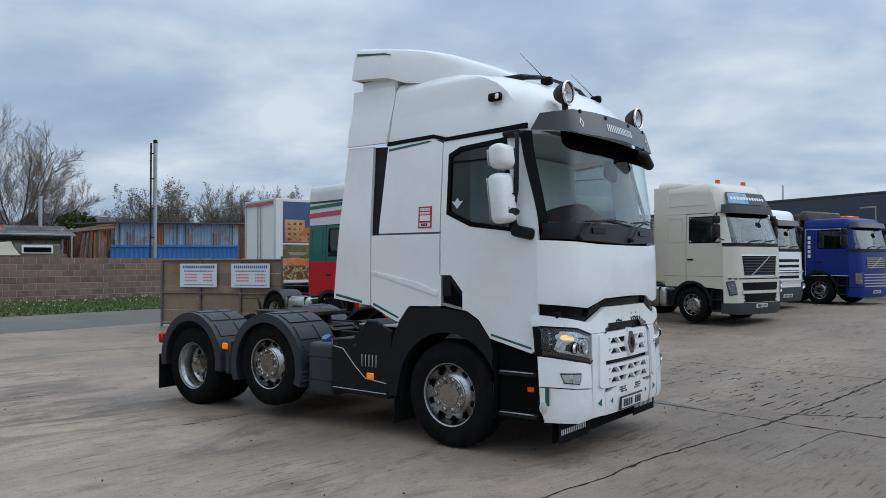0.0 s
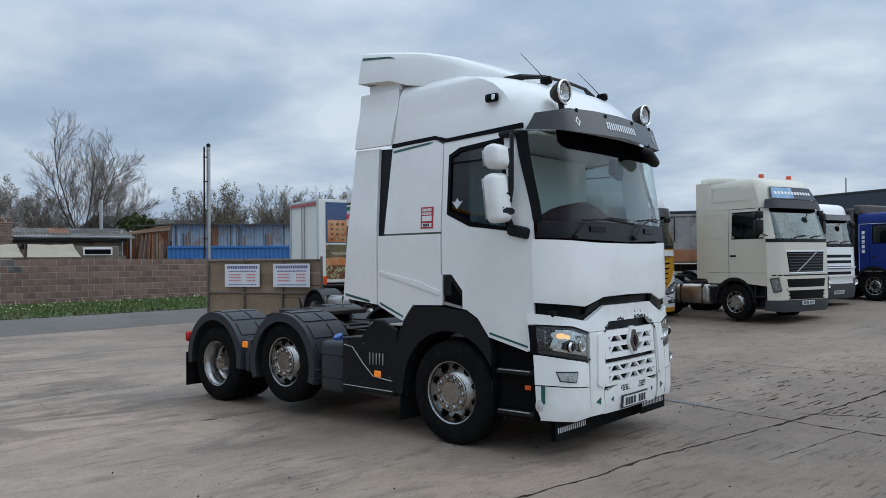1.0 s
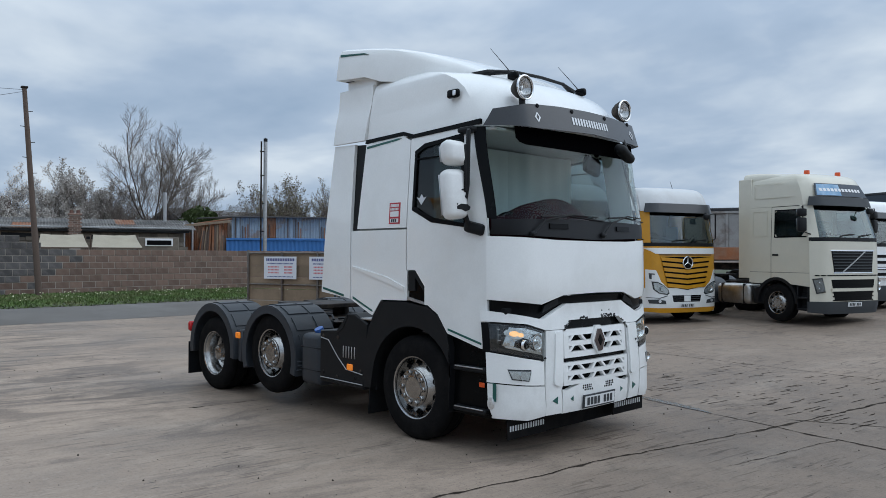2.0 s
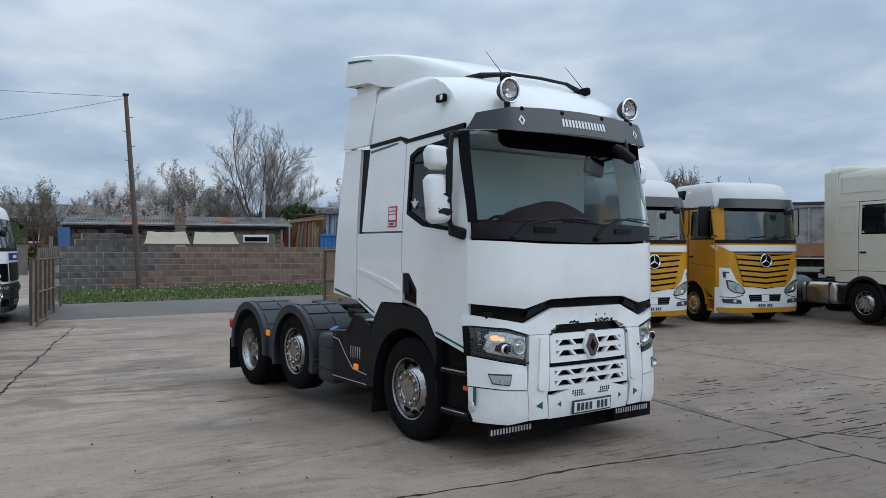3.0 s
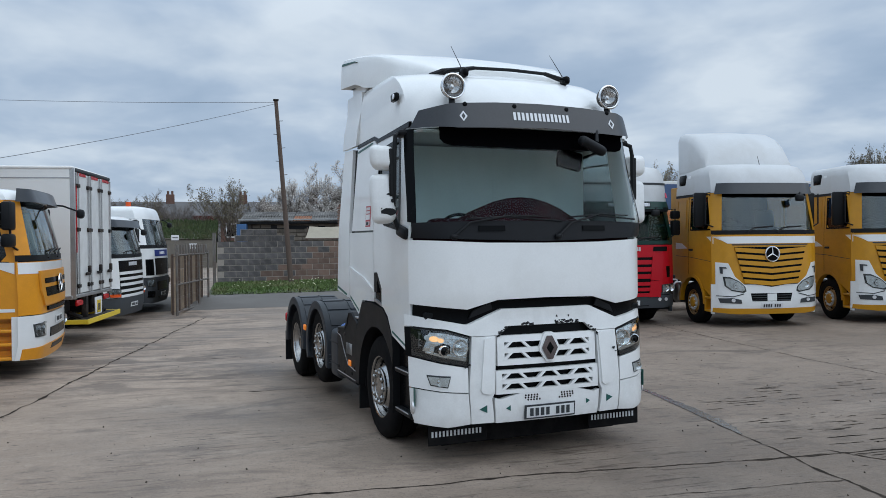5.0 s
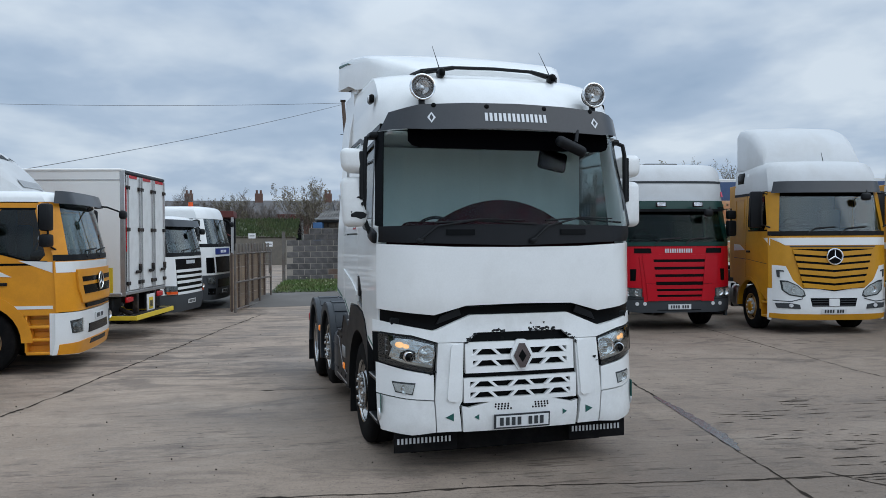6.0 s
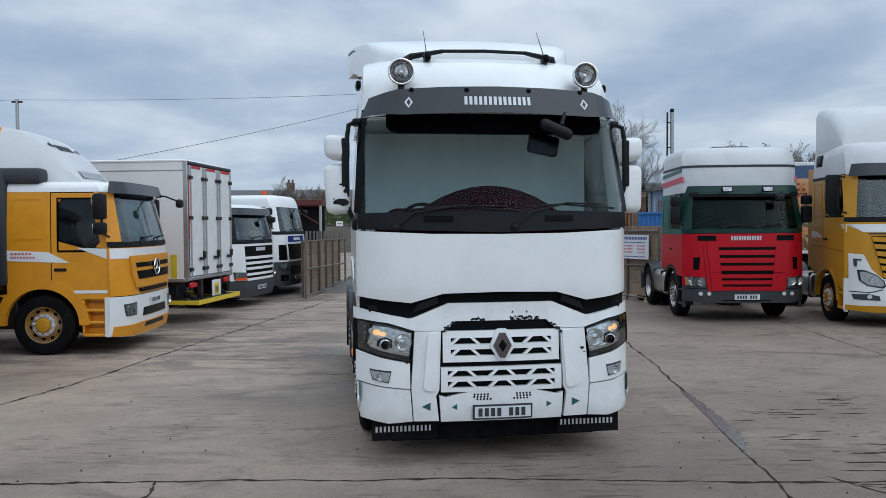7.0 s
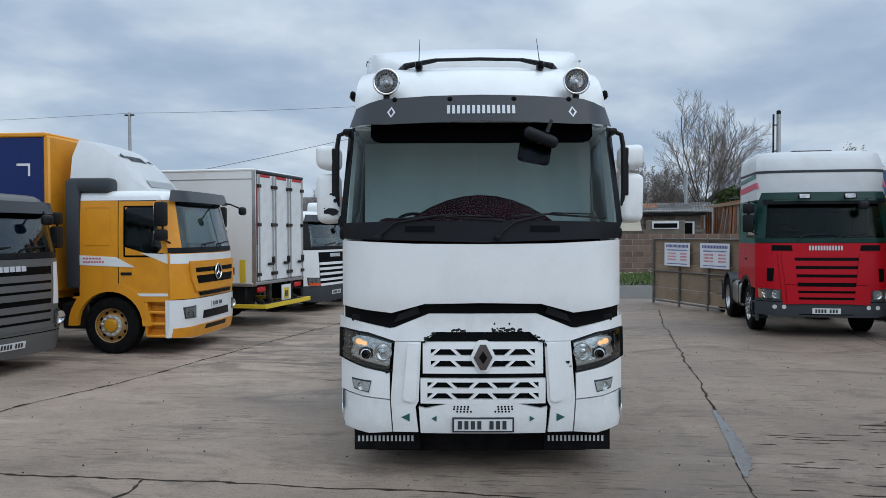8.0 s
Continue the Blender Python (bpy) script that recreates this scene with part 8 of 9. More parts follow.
def roundel(T, C, z, r, mat_ring="chrome", spokes=True, off=0.05):
    """A ring badge with three arms, as plain shapes."""
    c = Vector(C.front(0, z, off))
    ring = part("badge", tube(bmesh.new(), [c + Vector((0, r * math.cos(a), r * math.sin(a))) for a in [6.283 * i / 24 for i in range(25)]], r * 0.1, 6), mat_ring, T, "round chrome badge")
    bm = bmesh.new()
    lathe(bm, [(0.0, -0.004), (r * 0.95, -0.004), (r * 0.95, 0.006), (0.0, 0.006)], 24)
    bm.transform(Matrix.Translation(c + Vector((-0.015, 0, 0))) @ Matrix.Rotation(radians(90), 4, "Z"))
    part("disc", bm, "gloss_black", ring)
    if spokes:
        for k in range(3):
            a = radians(90 + 120 * k)
            part("arm", tube(bmesh.new(), [c, c + Vector((0, r * 0.92 * math.cos(a), r * 0.92 * math.sin(a)))], r * 0.13, 5, r * 0.04), mat_ring, ring)


def air_deflector(T, f_front, f_rear, z0, z1, w, material):
    secs = []
    n = 7
    for i in range(n + 1):
        t = i / n
        f = f_front + (f_rear - f_front) * t
        zt = z0 + (z1 - z0) * math.sin(t * math.pi / 2) ** 0.6 + 0.02
        ww = w * (0.94 + 0.06 * math.sin(t * math.pi / 2))
        r = min(0.2, (zt - z0) * 0.6)
        secs.append([(f, -ww, z0 - 0.05), (f, -ww, zt - r), (f, -ww + 0.3 * r, zt - 0.3 * r), (f, -ww + r, zt), (f, 0, zt + 0.03), (f, ww - r, zt), (f, ww - 0.3 * r, zt - 0.3 * r), (f, ww, zt - r), (f, ww, z0 - 0.05)])
    return part("air_deflector", loft(bmesh.new(), secs), material, T, "moulded roof air deflector", angle=45)


def tractor_red():
    T = thing("red_lorry", "red, dark green and white striped tractor unit with high roof", "lorry", pose(-13.75, 12.98, 0.0, 0, 0, -3.0), group="parked lorries")
    S = dict(bumper_top=0.76, low=0.45, screen_low=1.98, screen_high=2.76, roof_top=3.76, length=2.3, square=True, seams=(3.33,), body="teal", lower="red", roof="white_roof", pillar="teal_dark", bumper="bumper_grey", visor=(2.72, 2.9), visor_m="teal_dark", scuttle="teal_dark", inner="interior_dim", glass="screen_dark", roof_slope=0.5, rake=0.24,
             lamp=((0.84, 0.75), (1.2, 0.76), (1.22, 0.98), (0.84, 0.95)), plate_z=0.54,
             front_bits=[("grille_back", [[(-0.72, 0.66), (-0.8, 1.64), (0.8, 1.7), (0.72, 0.66)]], "gloss_black", 0.008), ("grille", slats(1.1, 1.76, 4, 0.74, 0.83, 0.62), "red", 0.03), ("lower_grille", slats(0.68, 1.07, 3, 0.72, 0.74, 0.62), "red", 0.035),
                         ("grille_side", both([(0.5, 0.67), (0.72, 0.67), (0.76, 1.05), (0.54, 1.05)]) + both([(0.54, 1.06), (0.76, 1.06), (0.84, 1.64), (0.6, 1.64)]), "red", 0.038), ("grille_rim", both([(0.72, 0.66), (0.8, 0.66), (0.9, 1.65), (0.82, 1.65)]), "red", 0.02), ("air_slot", both([(0.98, 1.12), (1.08, 1.12), (1.08, 1.38), (0.96, 1.38)]), "gloss_black", 0.004),
                         ("bars", bars(-0.32, 1.74, 0.32, 1.83, 12, gap=0.4), "bars_silver", 0.012), ("badge_strip", both([(0.62, 1.73), (1.0, 1.73), (1.0, 1.84), (0.64, 1.84)]), "gloss_black", 0.006), ("fog_lamp", [p for u in (0.78, 0.95) for p in both([(u + 0.042 * math.cos(radians(30 * k)), 0.61 + 0.042 * math.sin(radians(30 * k))) for k in range(12)])], "reflector", 0.02), ("bumper_seam", [rect(-1.24, 0.71, 1.24, 0.722), rect(-0.5, 0.46, 0.5, 0.475)], "gloss_black", 0.014), ("corner_lamp", both([(1.15, 0.78), (1.2, 0.78), (1.215, 0.96), (1.16, 0.95)]), "amber_dull", 0.034)],
             side_bits=[("red_lower", [[(-2.29, 1.06), (-2.05, 1.05), (-1.92, 1.0), (-1.75, 1.14), (-1.4, 1.18), (-1.0, 1.1), (-0.85, 0.96), (-0.36, 0.96), (-0.37, 1.86), (-2.29, 1.86)]], "red", 0.01)])
    C = lorry_cab(T, S)
    for s in (-1, 1):
        for z0, z1, m in ((3.16, 3.24, "teal"), (2.94, 3.06, "pink")):
            part("roof_stripe", prism(bmesh.new(), [(-2.31, z0), (-0.45 - (z0 - 2.9) * 0.5, z0 + 0.06), (-0.45 - (z1 - 2.9) * 0.5, z1 + 0.06), (-2.31, z1)], 1, s * (C.half(2.74) - 0.03), s * (C.half(2.74) + 0.004)), m, T)
        vl = part("visor_lamp", bx((0.0, s * 0.42, 2.81), (0.06, 0.24, 0.12), 0.02), "black", T, "rectangular spot lamp on the visor")
        part("lens", bx((0.032, s * 0.42, 2.81), (0.012, 0.19, 0.08), 0.01), "bowl", vl)
    part("roof_hatch", bx((-1.4, 0, 3.79), (0.6, 0.8, 0.06), 0.02), "bumper_grey", T)
    part("visor_shade", skin([[(-1.12, 2.66), (1.12, 2.66), (1.14, 2.76), (-1.14, 2.76)]], lambda l, z, o=0.0: (C.front(l, 2.74, o)[0] + 0.14, l, z), 0.14, 0.02, 0.0), "black", T)
    chassis(T, 6.2, rear_axles=(-4.0, -5.35))
    fifth_wheel(T, -4.7)


def tractor_gold(place, deflector, label):
    T = thing("gold_lorry", label, "lorry", place, group="parked lorries")
    S = dict(bumper_top=0.98, screen_low=2.2, screen_high=3.06, roof_top=3.74, length=2.3, sill=0.62, body="gold", inner="interior_dim", glass="screen_grey", roof="white_roof", bumper="white", visor=(3.02, 3.27), roof_slope=0.55, step="gold", arch="gold", mirrors=((0.0, 0.8),), mirror_w=0.26, mirror_f=-0.3, mirror_l=0.12, bowls=(0,), bowl_r=0.075, low=0.36, wheel="rust",
             lamp=((0.6, 0.83), (0.66, 0.79), (0.94, 0.84), (1.07, 0.95), (1.1, 1.16), (0.97, 1.15), (0.76, 1.05), (0.63, 0.93)), lamp_m="reflector", plate_z=0.5,
             front_bits=[("bumper_lip", [[(-1.24, 0.35), (-1.24, 0.45), (0, 0.43), (1.24, 0.45), (1.24, 0.35), (0.8, 0.31), (-0.8, 0.31)]], "gold", 0.016),
                         ("corner_panel", both([(0.6, 0.75), (1.2, 0.6), (1.2, 1.48), (1.0, 1.46), (0.86, 1.16), (0.64, 0.97)]), "white", 0.008), ("day_strip", both([(1.1, 1.22), (1.14, 1.23), (1.15, 1.38), (1.04, 1.37), (1.03, 1.34), (1.1, 1.345)]), "bumper_grey", 0.02), ("brow", [[(-0.9, 1.86), (0.9, 1.86), (0.92, 1.885), (-0.92, 1.885)]], "bumper_grey", 0.01),
                         ("white_band", [[(-1.24, 2.06), (-1.0, 1.9), (1.24, 1.9), (1.24, 2.06)]], "white", 0.006),
                         ("grille_back", [[(-0.64, 1.02), (-0.86, 1.82), (0.86, 1.82), (0.64, 1.02), (0, 0.92)]], "gloss_black", 0.012), ("grille", slats(0.95, 1.8, 6, 0.64, 0.88, 0.66, 0.06), "gold", 0.034),
                         ("lower_intake", [[(-0.46, 0.6), (0.46, 0.6), (0.5, 0.78), (-0.5, 0.78)]], "gloss_black", 0.014), ("intake_bar", slats(0.62, 0.78, 3, 0.45, 0.48, 0.3), "bumper_grey", 0.02), ("intake_centre", [rect(-0.11, 0.61, 0.11, 0.77)], "white", 0.026),
                         ("fog_recess", both([(0.7, 0.55), (1.14, 0.57), (1.17, 0.67), (0.92, 0.68), (0.72, 0.64)]), "bumper_grey", 0.02), ("fog_lamp", both([(0.9 + 0.045 * math.cos(radians(30 * k)), 0.625 + 0.04 * math.sin(radians(30 * k))) for k in range(12)]), "reflector", 0.03), ("bumper_crease", both([(0.66, 0.76), (0.9, 0.7), (1.2, 0.72), (1.2, 0.735), (0.9, 0.718), (0.66, 0.778)]), "bumper_grey", 0.02)],
             side_bits=[("white_flash", [[(-0.62, 2.06), (-0.3, 1.9), (-0.3, 2.06)], [(-2.25, 1.76), (-1.62, 1.78), (-1.9, 1.9), (-2.25, 1.92)]], "white", 0.006), ("roof_base", [rect(-2.29, 3.02, -0.5, 3.08)], "black", 0.008), ("door_seam", [[(-0.42, 1.5), (-1.5, 1.58), (-2.25, 1.6), (-2.25, 1.588), (-1.5, 1.568), (-0.42, 1.488)]], "bumper_grey", 0.004)])
    C = lorry_cab(T, S)
    roundel(T, C, 1.66, 0.165)
    for s in (-1, 1):
        part("roof_corner_lamp", bx((-1.98, s * 1.08, 3.42), (0.5, 0.22, 0.36), 0.09, None, 2), "gloss_black", T)
        part("roof_lamp_surround", bx((-1.62, s * 1.075, 3.38), (0.3, 0.2, 0.42), 0.08, None, 2), "white", T)
    part("aerial", tube(bmesh.new(), [(-0.7, 0.15, 3.6), (-0.85, 0.15, 3.95)], 0.012, 5, 0.004), "black", T)
    if deflector:
        air_deflector(T, -0.95, -2.25, 3.68, 4.62, 1.16, "white_roof")
    else:
        part("roof_rail", tube(bmesh.new(), [(-1.4, -0.75, 3.77), (-1.4, 0.75, 3.77)], 0.02, 6), "black", T)
    chassis(T, 6.0, rear_axles=(-4.9,))
    fifth_wheel(T, -4.7)
    for s in (-1, 1):
        part("side_fairing", bx((-2.45, s * 1.17, 2.2), (0.4, 0.04, 2.2), 0.01), "gold", T)


def tractor_beige():
    T = thing("beige_lorry", "beige high-roof tractor unit with orange beacons", "lorry", pose(-8.7, 21.75, gz(-10, 22.0), 0, 0, -11), group="parked lorries")
    S = dict(bumper_top=0.57, screen_low=2.22, screen_high=3.06, roof_top=3.93, length=2.3, body="beige", glass="screen_sky", bumper="bumper_grey", visor=(3.04, 3.28), visor_m="bumper_grey", roof_slope=0.62, rake=0.3, pillar="beige",
             lamp=((1.0, 0.82), (1.16, 0.78), (1.22, 1.16), (1.07, 1.19)), plate_z=0.5,
             front_bits=[("grille", [[(-0.72, 1.32), (-0.8, 1.88), (0.8, 1.88), (0.72, 1.32)]], "gloss_black", 0.008), ("grille_bar", slats(1.34, 1.88, 7, 0.7, 0.78, 0.35), "bumper_grey", 0.014),
                         ("slash", [[(-0.46, 1.34), (-0.4, 1.34), (0.46, 1.86), (0.4, 1.86)]], "zinc", 0.022), ("gap_line", [rect(-1.18, 1.23, 1.18, 1.26)], "gloss_black", 0.006),
                         ("lower_grille", [[(-0.7, 0.62), (-0.82, 1.14), (0.82, 1.14), (0.7, 0.62)]], "gloss_black", 0.008), ("lower_bar", slats(0.6, 1.08, 5, 0.76, 0.8, 0.3), "gloss_black", 0.014), ("lip_bar", [rect(-0.82, 0.84, 0.82, 0.92)], "beige", 0.03), ("grille_frame", [rect(-0.84, 1.87, 0.84, 1.9), rect(-0.74, 1.3, 0.74, 1.325)], "chrome", 0.014)],
             side_bits=[("seam", [rect(-2.28, 1.3, -0.36, 1.31)], "bumper_grey", 0.004), ("locker_ridge", [rect(-2.15, 3.3, -0.95, 3.31), rect(-2.15, 3.68, -1.2, 3.69), rect(-2.15, 3.3, -2.14, 3.69)], "beige", 0.03)])
    C = lorry_cab(T, S)
    sign = lambda l, z, o=0.0: (-0.33 - 0.08 * l * l - (z - 3.28) * 0.5 + o, l, z)
    sg = part("roof_sign", skin([[(-0.98, 3.3), (0.98, 3.3), (0.86, 3.64), (-0.86, 3.64)]], sign, 0.2, 0.02, 0.06), "curtain_dark", T, "blue and black roof sign with plain bars")
    part("pale_half", skin([[(-0.94, 3.32), (-0.1, 3.32), (-0.06, 3.62), (-0.83, 3.62)]], sign, 0.2, 0.004, 0.063), "sign_blue", sg, "pale blue half of the sign")
    each_bar(sg, bars(-0.8, 3.43, 0.78, 3.51, 12), sign, "label_white", 0.066)
    for s in (-1, 1):
        b = part("beacon", tube(bmesh.new(), [(-0.95, s * 0.6, 3.84), (-0.95, s * 0.6, 4.02)], 0.08, 12, 0.07), "orange", T, "orange beacon")
        part("foot", tube(bmesh.new(), [(-0.95, s * 0.6, 3.8), (-0.95, s * 0.6, 3.86)], 0.09, 12), "black", b)
    air_deflector(T, -1.0, -2.6, 3.76, 4.02, 1.14, "beige")
    for s in (-1, 1):
        part("side_fairing", bx((-2.5, s * 1.17, 2.5), (0.46, 0.04, 2.75), 0.01), "beige", T)
    chassis(T, 6.3, rear_axles=(-4.2, -5.5))
    fifth_wheel(T, -4.8)


def tipper_body(T, f0, f1, w, z0, z1, material, cover=None):
    b = part("tipper_body", bx(((f0 + f1) / 2, 0, (z0 + z1) / 2), (f0 - f1, w, z1 - z0), 0.02), material, T, "ribbed steel tipping body")
    n = int((f0 - f1) / 0.55)
    for s in (-1, 1):
        for i in range(n + 1):
            part("rib", bx((f1 + (f0 - f1) * i / n, s * (w / 2 + 0.03), (z0 + z1) / 2), (0.1, 0.06, z1 - z0), 0.01), material, b)
        part("top_rail", bx(((f0 + f1) / 2, s * (w / 2 + 0.02), z1), (f0 - f1 + 0.1, 0.12, 0.12), 0.02), material, b)
    for l in [-w / 2 + w * i / 5 for i in range(6)]:
        part("end_rib", bx((f0 + 0.03, l, (z0 + z1) / 2), (0.06, 0.1, z1 - z0), 0.01), material, b)
    if cover:
        part("cover_roll", tube(bmesh.new(), [(f1, w / 2 - 0.2, z1 + 0.08), (f0, w / 2 - 0.2, z1 + 0.08)], 0.12, 10), cover, b)


def tipper_blue():
    T = thing("blue_tipper", "royal blue tipper lorry with grey steel body", "lorry", pose(-7.92, 29.69, gz(-9.3, 28.7), 0, 0, -10), group="parked lorries")
    S = dict(bumper_top=0.6, screen_low=1.92, screen_high=2.66, roof_top=2.98, length=1.9, sleeper=0.4, body="blue", glass="screen_sky", bumper="blue", visor=(2.64, 2.82), roof_slope=0.25,
             lamp=((0.9, 0.72), (1.14, 0.7), (1.16, 1.1), (0.95, 1.14)), plate_z=0.45,
             front_bits=[("grille", [[(-0.62, 1.25), (-0.66, 1.66), (0.66, 1.66), (0.62, 1.25)]], "bumper_grey", 0.008), ("grille_bar", slats(1.27, 1.66, 6, 0.6, 0.64, 0.35), "zinc", 0.014), ("slash", [[(-0.4, 1.25), (-0.34, 1.25), (0.4, 1.63), (0.34, 1.63)]], "zinc", 0.022), ("lower_grille", slats(0.62, 1.12, 5, 0.78, 0.8, 0.4), "zinc", 0.012)],
             side_bits=[("coach_line", [rect(-1.86, 1.0, -0.36, 1.012), rect(-1.86, 2.6, -0.5, 2.612), rect(-1.86, 1.0, -1.85, 2.6)], "label_white", 0.006), ("bars", [rect(-1.76, 1.62 + 0.16 * i, -1.66, 1.73 + 0.16 * i) for i in range(5)], "label_white", 0.006)])
    lorry_cab(T, S)
    chassis(T, 7.6, -1.8, (-5.2, -6.5), "dark_metal")
    wheel(T, -3.3, -1.05, 0.5, "front", 0.5)
    wheel(T, -3.3, 1.05, 0.5, "front", 0.5)
    tipper_body(T, -2.1, -7.6, 2.46, 1.15, 3.1, "tipper_dark", "curtain_dark")
    part("beacon_bar", bx((-0.9, 0, 3.03), (0.25, 0.9, 0.1), 0.03), "orange", T)
    part("cab_guard", bx((-1.95, 0, 3.1), (0.3, 2.3, 0.35), 0.05), "tipper_dark", T)


def lorry_white(name, place, label, S, length):
    T = thing(name, label, "lorry", place, group="parked lorries")
    C = lorry_cab(T, S)
    chassis(T, length, rear_axles=(-length + 1.2,))
    return T, C


def flatbox(T, f0, f1, z0, z1, w, material, name="box_body"):
    b = part(name, bx(((f0 + f1) / 2, 0, (z0 + z1) / 2), (abs(f0 - f1), w, z1 - z0), 0.015), material, T)
    return b


def rigid_yellow():
    T = thing("yellow_curtain_lorry", "golden yellow rigid lorry with white air deflector and navy curtain body", "lorry", pose(-11.43, 1.36, 0.0, 0, 0, 92), group="parked lorries")
    S = dict(bumper_top=0.95, screen_low=1.86, screen_high=2.68, roof_top=2.86, length=1.97, sleeper=0.72, sill=0.92, body="yellow", glass="screen_sky", roof="white", bumper="white", visor=(2.66, 2.86), roof_slope=0.3, step="yellow", arch="yellow", arch_r=0.76, mirrors=((0.12, 0.42), (-0.24, 0.2)), wheel="rust", rake=0.2, axle=-1.42, belt_drop=0.17, kerb_out=0.5, treads=(0.33, 0.54, 0.74),
             lamp=((0.84, 0.62), (1.1, 0.62), (1.12, 0.82), (0.84, 0.84)), plate_z=0.82,
             front_bits=[("bumper_lip", [[(-1.22, 0.3), (-1.22, 0.46), (-0.7, 0.48), (0.7, 0.48), (1.22, 0.46), (1.22, 0.3), (0.8, 0.27), (-0.8, 0.27)]], "yellow", 0.02),
                         ("white_band", [rect(-1.24, 1.58, 1.24, 1.75)], "white", 0.006), ("intake", [[(-0.6, 0.58), (0.6, 0.58), (0.56, 0.72), (-0.56, 0.72)], [(-0.5, 0.38), (0.5, 0.38), (0.46, 0.46), (-0.46, 0.46)]], "gloss_black", 0.024),
                         ("grille_surround", [[(-0.86, 1.08), (-0.98, 1.3), (-1.0, 1.62), (1.0, 1.62), (0.98, 1.3), (0.86, 1.08)]], "yellow", 0.03), ("grille_slot", [[(-0.84, 1.42), (0.84, 1.42), (0.86, 1.5), (-0.86, 1.5)], [(-0.78, 1.22), (0.78, 1.22), (0.84, 1.36), (-0.84, 1.36)], [(-0.7, 1.0), (0.7, 1.0), (0.72, 1.06), (-0.72, 1.06)]], "gloss_black", 0.036)],
             side_bits=[("white_flash", [[(-1.96, 1.56), (-0.95, 1.52), (-1.3, 1.7), (-1.96, 1.73)], [(-0.36, 1.58), (-0.36, 1.75), (-0.85, 1.77)]], "white", 0.008), ("sill_strip", [rect(-1.0, 1.02, -0.36, 1.07)], "white", 0.008), ("bars", bars(-1.9, 1.66, -1.55, 1.69, 6) + bars(-1.9, 1.6, -1.5, 1.63, 8), "bars_red", 0.012)])
    C = lorry_cab(T, S)
    roundel(T, C, 1.4, 0.14, off=0.06)
    def wedge(t):
        """Half width and height along the deflector."""
        return 0.62 + 0.2 * t, 2.82 + 0.99 * math.sin(math.radians(12 + 78 * t)) ** 0.85 - 0.2 * (1 - t)
    secs = []
    for i in range(9):
        t = i / 8
        f, (ww, zt_) = -0.95 - 1.25 * t, wedge(t)
        zr_ = 2.9 + (zt_ - 2.9) * 0.62
        secs.append([(f, -ww - 0.24 * t - 0.1, 2.74), (f, -ww - 0.16 * t - 0.06, zr_), (f, -ww, zt_ - 0.02), (f, -ww * 0.5, zt_), (f, 0, zt_ + 0.01), (f, ww * 0.5, zt_), (f, ww, zt_ - 0.02), (f, ww + 0.16 * t + 0.06, zr_), (f, ww + 0.24 * t + 0.1, 2.74)])
    d = part("air_deflector", loft(bmesh.new(), secs), "white_roof", T, "white moulded roof air deflector", angle=30)
    on_top = lambda u, v, o: (-0.95 - 1.25 * v + o * 0.5, u, wedge(v)[1] + 0.012 + o)
    each_bar(d, bars(-0.3, 0.42, 0.3, 0.52, 5), on_top, "bumper_grey", 0.004)
    each_bar(d, [[(-0.55, 0.5), (-0.35, 0.46), (-0.4, 0.56)], [(0.34, 0.46), (0.56, 0.42), (0.5, 0.48)]], on_top, "bumper_grey", 0.004)
    part("grille_patch", skin([rect(-0.5, 0.04, 0.5, 0.12)], on_top, 0.2, 0.004, 0.004), "zinc", d)
    for s in (-1, 1):
        part("snorkel", bx((-2.08, s * 1.16, 2.1), (0.26, 0.24, 1.9), 0.06, None, 2), "bumper_grey", T, "grey side intake duct")
        part("snorkel_head", bx((-1.8, s * 1.1, 2.95), (0.82, 0.34, 0.26), 0.08, None, 2), "bumper_grey", T)
    chassis(T, 9.5, -2.0, (-6.6,), None, False)
    part("bulkhead", bx((-2.55, 0, 2.45), (0.12, 2.52, 2.75), 0.03), "yellow", T)
    b = flatbox(T, -2.6, -9.6, 1.05, 3.8, 2.5, "curtain_blue", "curtain_body")
    part("roof_edge", bx((-6.1, 0, 3.84), (7.1, 2.54, 0.08), 0.02), "yellow", b)
    part("floor_rail", bx((-6.1, 0, 1.02), (7.1, 2.54, 0.14), 0.02), "yellow", b)
    for i in range(9):
        part("strap", bx((-3.0 - 0.75 * i, 1.262, 1.6), (0.05, 0.01, 1.1), 0.002), "cable", b)
        part("strap", bx((-3.0 - 0.75 * i, -1.262, 1.6), (0.05, 0.01, 1.1), 0.002), "cable", b)
    part("logo_corner", skin([rect(-3.1, 3.3, -2.85, 3.34), rect(-2.89, 3.12, -2.85, 3.3)], lambda u, v, o: (u, -1.252 - o, v), 9, 0.004, 0.004), "label_white", b)


